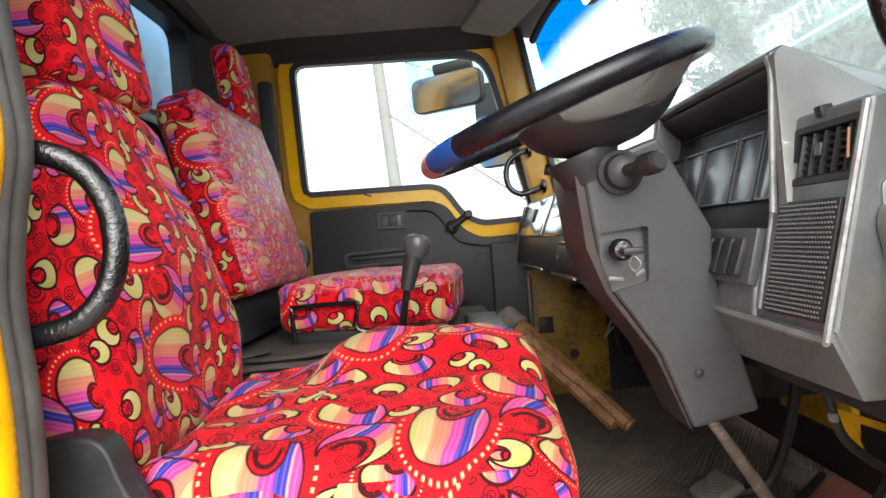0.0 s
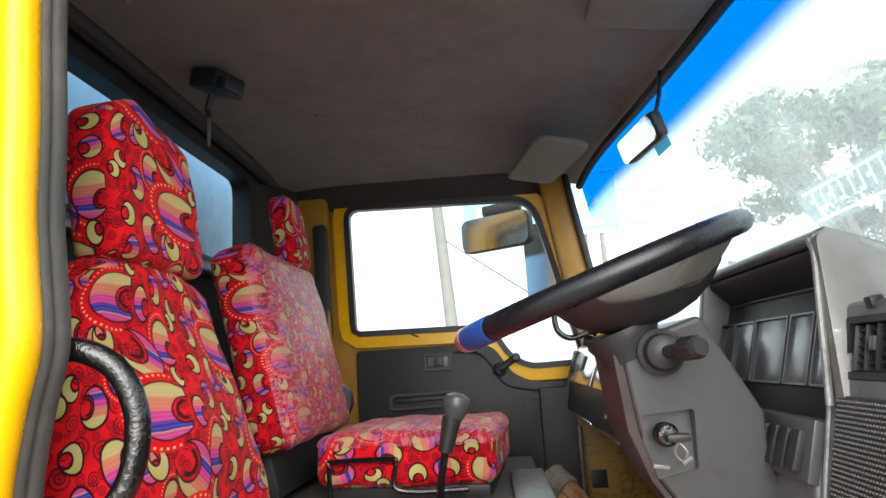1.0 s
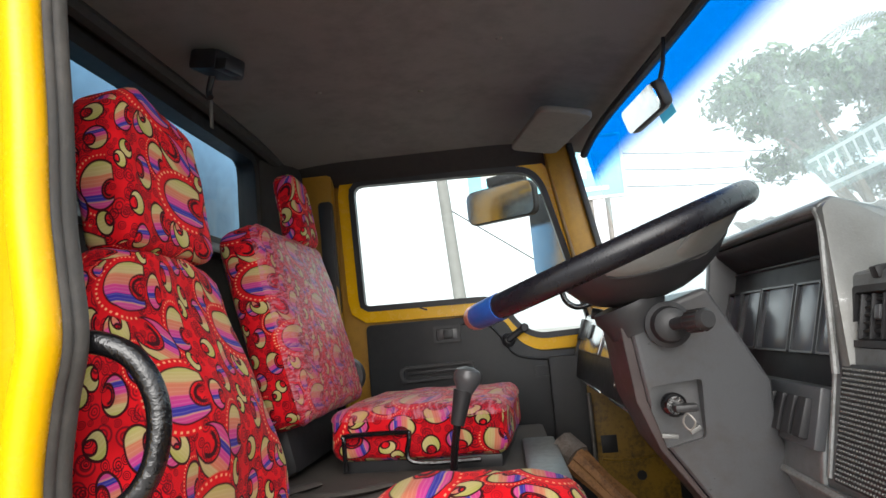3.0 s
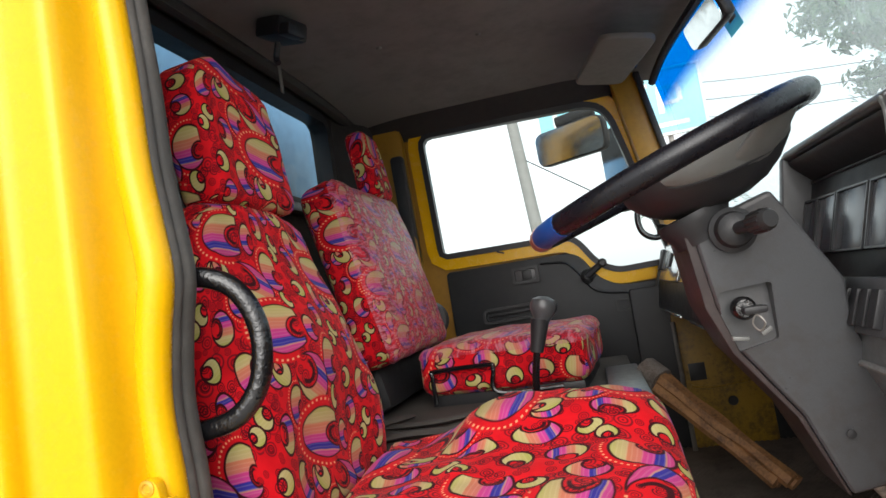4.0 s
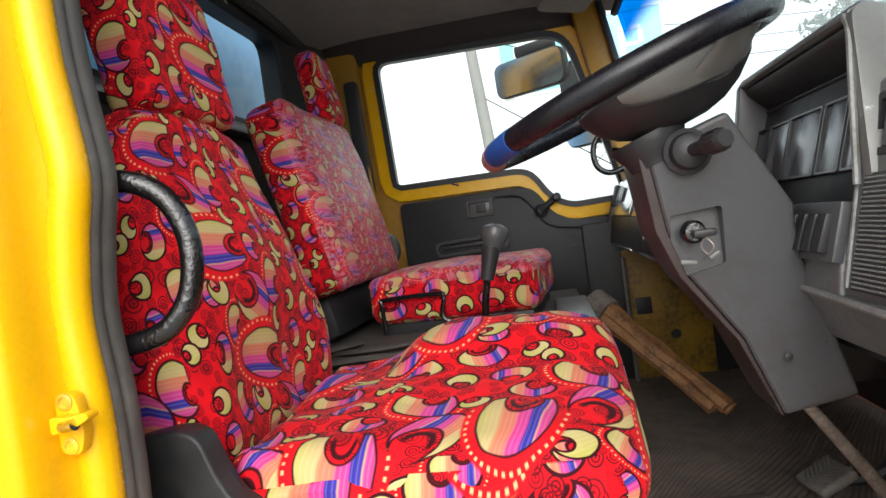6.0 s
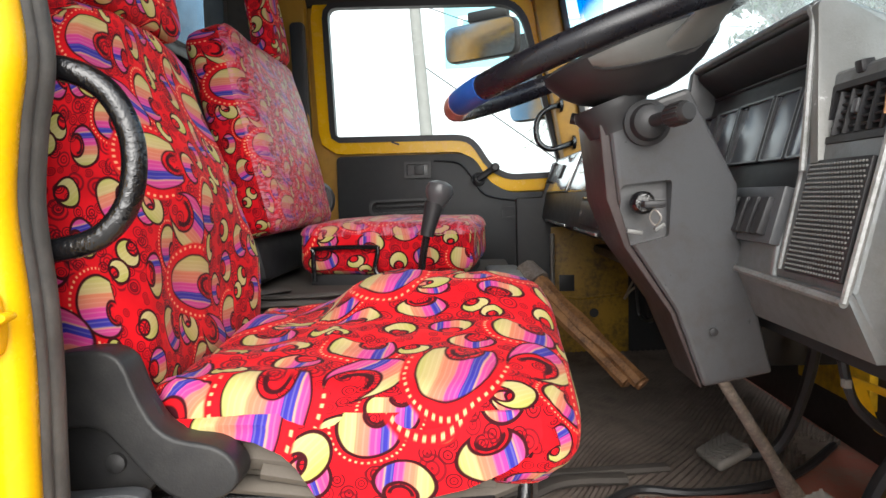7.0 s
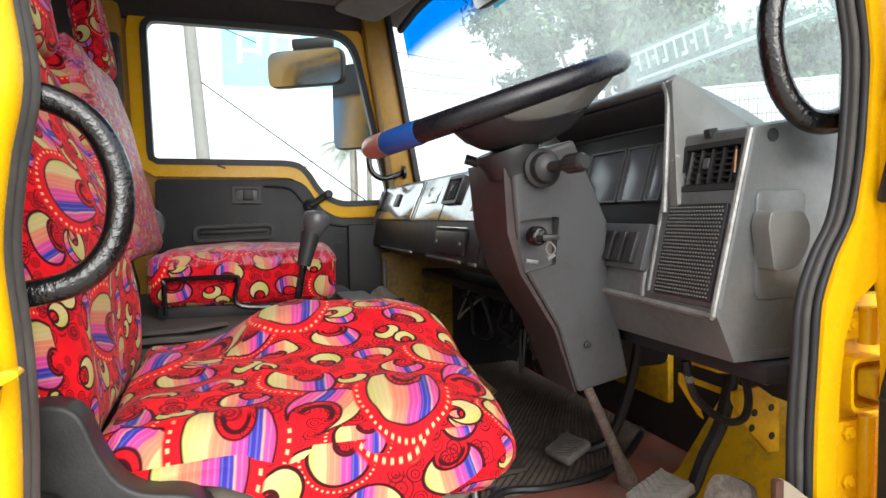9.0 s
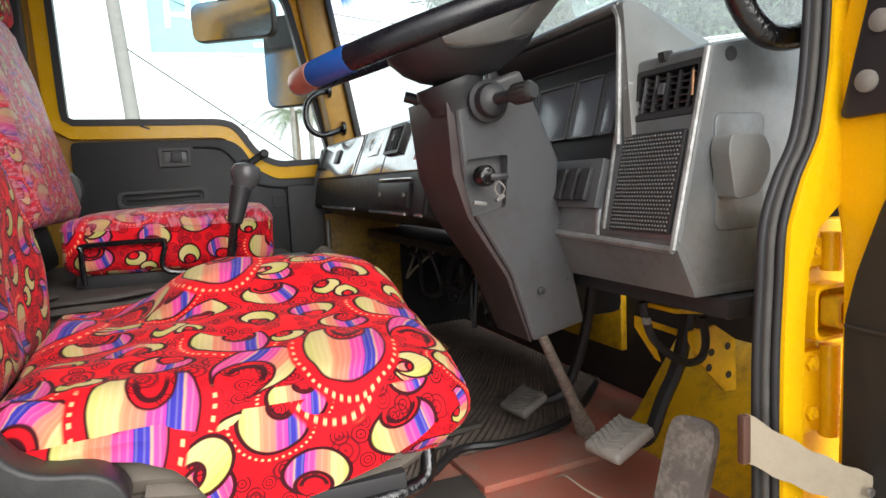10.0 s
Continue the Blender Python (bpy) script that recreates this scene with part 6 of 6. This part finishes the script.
LEAF = leaf_material("mango_leaves", (0.022, 0.055, 0.030), (0.12, 0.20, 0.09))
PALM_LEAF = leaf_material("palm_fronds", (0.07, 0.11, 0.045), (0.13, 0.17, 0.07))
BARK = surface("grey_brown_bark", (0.20, 0.16, 0.12), 0.9, dirt=(0.09, 0.07, 0.05), dirt_amount=0.7, grain=20, grain_depth=0.02, blotch=3)
CONCRETE = surface("pale_concrete", (0.55, 0.54, 0.52), 0.85, dirt=(0.35, 0.33, 0.30), dirt_amount=0.5, grain=40, grain_depth=0.003, blotch=1.0)
WHITE_WALL = surface("whitewashed_wall", (0.80, 0.79, 0.76), 0.9, dirt=(0.5, 0.48, 0.44), dirt_amount=0.4, grain=40, grain_depth=0.003, blotch=0.8)
POLE_GREY = surface("weathered_pole_concrete", (0.26, 0.255, 0.245), 0.85, dirt=(0.15, 0.145, 0.135), dirt_amount=0.6, grain=30, grain_depth=0.004, blotch=1.5)
SIGN_CYAN = surface("cyan_sign_board", (0.26, 0.62, 0.72), 0.5, dirt=(0.36, 0.64, 0.70), dirt_amount=0.4, blotch=2)
TIN = surface("corrugated_tin", (0.45, 0.45, 0.45), 0.45, metal=0.5, dirt=(0.25, 0.2, 0.16), dirt_amount=0.6, blotch=1)


def leaves(centres, radii, count, size, rng):
    """Many small folded leaves scattered over the outsides of clumps."""
    verts, faces = [], []
    for _ in range(count):
        k = rng.integers(len(centres))
        d = rng.normal(size=3)
        d /= np.linalg.norm(d)
        p = centres[k] + d * radii[k] * (0.35 + 0.75 * rng.random()) * np.array([1, 1, 0.8])
        a = rng.normal(size=3)
        a -= d * (a @ d) * 0.6
        a /= np.linalg.norm(a)
        b = np.cross(a, d + rng.normal(size=3) * 0.5)
        b /= max(np.linalg.norm(b), 1e-6)
        s = size * (0.6 + 0.8 * rng.random())
        i = len(verts)
        verts += [p - a * s, p + b * s * 0.38, p + a * s + np.array([0, 0, -0.3 * s]), p - b * s * 0.38]
        faces += [(i, i + 1, i + 2, i + 3)]
    me = bpy.data.meshes.new("crown")
    me.from_pydata([tuple(v) for v in verts], [], faces)
    return me


def broad_tree(at, height, spread, seed, label):
    """Tapered trunk, forking limbs and a crown of clumped leaves."""
    rng = np.random.default_rng(seed)
    t = thing("tree", at, label, "tree", "trees ahead of the truck")
    base = Vector(at)
    fork = base + Vector((0.1, 0.05, height * 0.32))
    put_part("trunk", tube([base, base.lerp(fork, 0.5) + Vector((0.08, 0, 0)), fork], lambda u: 0.32 - 0.10 * u, 10), BARK, t)
    centres, radii = [], []
    for k in range(9):
        a = 2 * math.pi * k / 9 + rng.random() * 0.5
        out = spread * (0.35 + 0.55 * rng.random())
        tip = fork + Vector((math.cos(a) * out, math.sin(a) * out, height * (0.18 + 0.42 * rng.random())))
        put_part("limb", tube([fork, fork.lerp(tip, 0.5) + Vector((0, 0, 0.25)), tip], lambda u: 0.13 - 0.10 * u, 7), BARK, t)
        for _ in range(5):
            centres.append(np.array(tip) + rng.normal(size=3) * np.array([0.7, 0.7, 0.55]) * spread * 0.28)
            radii.append(spread * (0.13 + 0.15 * rng.random()))
    for k in range(8):
        centres.append(np.array(fork) + np.array([rng.normal() * spread * 0.35, rng.normal() * spread * 0.35, height * (0.45 + 0.2 * rng.random())]))
        radii.append(spread * (0.15 + 0.15 * rng.random()))
    me = leaves(np.array(centres), np.array(radii), 14000, 0.14, rng)
    me.materials.append(LEAF)
    under(new("crown", me), t)["kind"] = "stuff"
    return t


def palm(at, height, seed, label):
    rng = np.random.default_rng(seed)
    t = thing("palm_tree", at, label, "palm tree", "palms ahead of the truck")
    base = Vector(at)
    top = base + Vector((0.5, 0.3, height))
    put_part("trunk", tube([base, base.lerp(top, 0.5) + Vector((0.25, 0, 0)), top], lambda u: 0.20 - 0.07 * u, 9), BARK, t)
    for k in range(16):
        a = 2 * math.pi * k / 16 + rng.random() * 0.3
        rise = 0.9 * rng.random() - 0.1
        b = bmesh.new()
        prev = None
        for i in range(13):
            u = i / 12
            r = 2.6 * u
            c = top + Vector((math.cos(a) * r, math.sin(a) * r, rise * r * 0.7 - 0.32 * r * r * (0.7 + 0.2 * rise)))
            if prev is not None:
                side = Vector((-math.sin(a), math.cos(a), 0))
                for sgn in (-1, 1):
                    w = 0.55 * math.sin(math.pi * min(1, u * 0.9 + 0.08))
                    for j in range(2):
                        p = prev.lerp(c, j * 0.5)
                        q = prev.lerp(c, j * 0.5 + 0.34)
                        e = p.lerp(q, 0.9) + side * sgn * w + Vector((math.cos(a) * 0.22, math.sin(a) * 0.22, -0.25 * w))
                        b.faces.new([b.verts.new(p), b.verts.new(q), b.verts.new(e)])
            prev = c
        put_part("frond", b, PALM_LEAF, t, smooth=False)
    return t


def ahead(az, dist, z=0.0):
    return (dist * math.cos(radians(az)), dist * math.sin(radians(az)), z)


broad_tree(ahead(59.5, 19.0), 8.3, 3.2, 3, "broad green mango tree behind the rain haze")
broad_tree(ahead(53.0, 22.0), 7.8, 3.2, 7, "broad green tree beside the white building")
broad_tree(ahead(44.0, 26.0), 8.0, 3.6, 9, "broad green tree further along the road")
broad_tree(ahead(48.5, 19.0), 6.6, 2.8, 12, "broad green tree close behind the building")
broad_tree(ahead(38.0, 21.0), 7.6, 3.2, 15, "broad green tree at the bend of the road")
broad_tree(ahead(32.0, 20.0), 7.2, 3.2, 18, "broad green tree near the road")
palm(ahead(57.0, 24.0), 10.4, 5, "tall coconut palm above the trees")
palm(ahead(81.3, 34.0), 5.4, 6, "small coconut palm far across the road")

# white building with a barred front
hb = thing("white_building", ahead(46.5, 15.0), "low white building with a barred veranda front", "building")
HB = pose(*ahead(46.5, 15.0), 0, 0, -43.5)


def on_house(name, centre, size, mat, label="", bevel=0.02, parent=None):
    b = box(centre, size, bevel=bevel)
    b.transform(HB)
    return put_part(name, b, mat, parent or hb, label)


on_house("wall", (0, 1.5, 1.5), (2.8, 3.0, 3.0), WHITE_WALL)
on_house("roof", (0, 1.2, 3.09), (3.2, 4.2, 0.18), CONCRETE)
for k in range(2):
    w = on_house("window", (-0.65 + 1.3 * k, -0.02, 1.8), (0.9, 0.08, 1.2), BLACK, "dark barred window")
    for j in range(6):
        on_house("bar", (-1.02 + 1.3 * k + 0.15 * j, -0.08, 1.8), (0.02, 0.02, 1.2), WHITE_WALL, parent=w, bevel=0)
on_house("upper_wall", (0, 1.2, 3.75), (2.7, 2.0, 1.15), WHITE_WALL)
for j in range(34):
    on_house("railing_bar", (-1.35 + 0.0818 * j, -0.6, 3.65), (0.018, 0.018, 0.95), POLE_GREY, bevel=0)
for z in (3.25, 3.55, 3.85, 4.12):
    on_house("railing_rail", (0, -0.6, z), (2.8, 0.022, 0.022), POLE_GREY, bevel=0)

shed = thing("tin_shed", ahead(60.5, 16.0), "low shed with a corrugated tin roof", "shed")
SH = pose(*ahead(60.5, 16.0), 0, 0, -30)
b = box((0, 0, 1.45), (4.2, 2.4, 2.9), bevel=0.02)
b.transform(SH)
put_part("wall", b, CONCRETE, shed)
b = bmesh.new()
pv = []
for i in range(61):
    x = -2.4 + 4.8 * i / 60
    pv.append([b.verts.new((x, y, 3.45 - 0.25 * (y + 1.5) / 3 + 0.03 * math.sin(i * 1.6))) for y in (-1.5, 1.5)])
for i in range(60):
    b.faces.new((pv[i][0], pv[i + 1][0], pv[i + 1][1], pv[i][1]))
g = bmesh.ops.extrude_face_region(b, geom=list(b.faces))
bmesh.ops.translate(b, vec=(0, 0, 0.02), verts=[v for v in g["geom"] if isinstance(v, bmesh.types.BMVert)])
b.transform(SH)
put_part("roof", b, TIN, shed, "corrugated tin roof")

# utility pole, wires and sign board across the road
pole = thing("utility_pole", ahead(93.5, 15.0), "leaning pale concrete utility pole with wires", "utility pole")
p0, p1 = Vector(ahead(92.7, 15.0)), Vector(ahead(94.6, 15.0, 7.5))
put_part("shaft", tube([p0, p0.lerp(p1, 0.5), p1], lambda u: 0.17 - 0.05 * u, 10, smooth=False), POLE_GREY, pole)
put_part("cross_arm", box(tuple(p0.lerp(p1, 0.86)), (1.4, 0.08, 0.1), (0, 8, 0), bevel=0.01), CONCRETE, pole)
for k in range(3):
    a = p0.lerp(p1, 0.80 + 0.06 * k)
    put_part("wire", tube([a, a + Vector((4, 1.5, -0.9)), a + Vector((10, 4, -0.8))], 0.012, 5), BLACK, pole)
put_part("guy_wire", tube([p0.lerp(p1, 0.62), p0 + Vector((3.2, -1.2, 1.9))], 0.014, 5, smooth=False), BLACK, pole)
sign = thing("sign_board", ahead(87.0, 15.5), "cyan sign board with white lettering on posts", "sign")
SG = pose(*ahead(84.9, 15.5), 0, 0, -5)
b = box((0, 0, 5.33), (3.75, 0.08, 1.50), bevel=0.01)
b.transform(SG)
put_part("board", b, SIGN_CYAN, sign)
b = ring_plate([(-1.90, 4.55), (1.90, 4.55), (1.90, 6.11), (-1.90, 6.11)], [(-1.84, 4.61), (1.84, 4.61), (1.84, 6.05), (-1.84, 6.05)], -0.07, 0.05)
b.transform(SG)
put_part("frame", b, WHITE_WALL, sign, "pale frame round the board")
for x, w, z, h in ((-1.45, 0.11, 5.45, 0.62), (-1.18, 0.62, 5.78, 0.08), (-1.22, 0.34, 5.42, 0.10), (-1.02, 0.11, 5.55, 0.42), (-0.70, 0.11, 5.45, 0.62), (-0.42, 0.60, 5.78, 0.08), (-0.30, 0.11, 5.50, 0.50), (-0.40, 0.26, 5.30, 0.09), (0.25, 0.11, 5.45, 0.62), (0.45, 0.55, 5.78, 0.08), (0.60, 0.11, 5.50, 0.50), (0.95, 0.12, 5.35, 0.55), (1.15, 0.50, 5.66, 0.09), (1.18, 0.34, 5.30, 0.09), (1.38, 0.11, 5.45, 0.30), (0.9, 1.2, 4.80, 0.10)):
    b = box((x, -0.05, z), (w, 0.02, h), bevel=0)
    b.transform(SG)
    put_part("lettering_bar", b, WHITE_WALL, sign, smooth=False)
for x in (1.05, 1.45):
    b = tube([(x, 0.08, 0), (x, 0.08, 5.9)], 0.06, 8, smooth=False)
    b.transform(SG)
    put_part("post", b, STEEL, sign)

# films on the windscreen
lf = Nodes("white_letter_film")
lf_tr, lf_tl, lf_mx = lf.add("ShaderNodeBsdfTransparent"), lf.add("ShaderNodeBsdfTranslucent"), lf.add("ShaderNodeMixShader")
lf_tl.inputs[0].default_value = (0.92, 0.96, 0.97, 1)
lf_mx.inputs[0].default_value = 0.30
lf.tree.links.new(lf_tr.outputs[0], lf_mx.inputs[1])
lf.tree.links.new(lf_tl.outputs[0], lf_mx.inputs[2])
lf.tree.links.new(lf_mx.outputs[0], lf.out.inputs["Surface"])
LETTER_FILM = lf.mat


def film(name, y0, y1, z0, z1, colour, alpha, label, bars):
    n = Nodes(name + "_film")
    n.set(Base_Color=colour, Roughness=0.4)
    tr = n.add("ShaderNodeBsdfTransparent")
    tr.inputs[0].default_value = (*colour, 1)
    tl = n.add("ShaderNodeBsdfTranslucent")
    tl.inputs[0].default_value = (*colour, 1)
    mx = n.add("ShaderNodeMixShader")
    mx.inputs[0].default_value = alpha
    n.tree.links.new(tr.outputs[0], mx.inputs[1])
    n.tree.links.new(tl.outputs[0], mx.inputs[2])
    n.tree.links.new(mx.outputs[0], n.out.inputs["Surface"])
    f = thing(name, ((0.6), (y0 + y1) / 2, z0), label, "sticker")

    def at(y, z, lift):
        v = (y - (MID - 0.875)) / 1.73
        lo, hi = screen_point(0, v), screen_point(1, v)
        return screen_point((z - lo.z) / (hi.z - lo.z), v, -0.004 - lift)

    def patch(a0, a1, b0, b1, lift, steps=8):
        b = bmesh.new()
        rows = [[b.verts.new(at(a0 + (a1 - a0) * i / steps, z, lift)) for z in (b0, b1)] for i in range(steps + 1)]
        for i in range(steps):
            b.faces.new((rows[i][0], rows[i + 1][0], rows[i + 1][1], rows[i][1]))
        return b

    sheet_ob = put_part("film", patch(y0, y1, z0, z1, 0.0), n.mat, f)
    sheet_ob.visible_shadow = False
    for a0, a1, b0, b1 in bars:
        put_part("lettering_bar", patch(y0 + (y1 - y0) * a0, y0 + (y1 - y0) * a1, z0 + (z1 - z0) * b0, z0 + (z1 - z0) * b1, 0.003, 2), VISOR if "toll" in name else LETTER_FILM, f)
    return f


random.seed(11)
strip_bars = [(0.04, 0.42, 0.82, 0.90), (0.48, 0.96, 0.82, 0.90)]
for k in range(16):
    a = 0.05 + 0.056 * k
    if 0.42 < a < 0.48:
        continue
    strip_bars.append((a, a + 0.014, 0.36, 0.84))
    if k % 3 != 2:
        strip_bars.append((a + 0.014, a + 0.036, 0.36 + 0.2 * (k % 2), 0.46 + 0.2 * (k % 2)))
strip_bars.append((0.06, 0.94, 0.12, 0.20))
film("windscreen_sticker", 0.74, 1.285, 1.895, 1.968, (0.86, 0.96, 0.97), 0.14, "pale cyan lettered film strip on the windscreen", strip_bars)
film("toll_tag", 1.685, 1.785, 2.21, 2.29, (0.05, 0.22, 0.27), 0.75, "small dark teal tag stuck on the windscreen", [(0.1, 0.6, 0.3, 0.4), (0.1, 0.8, 0.6, 0.68)])
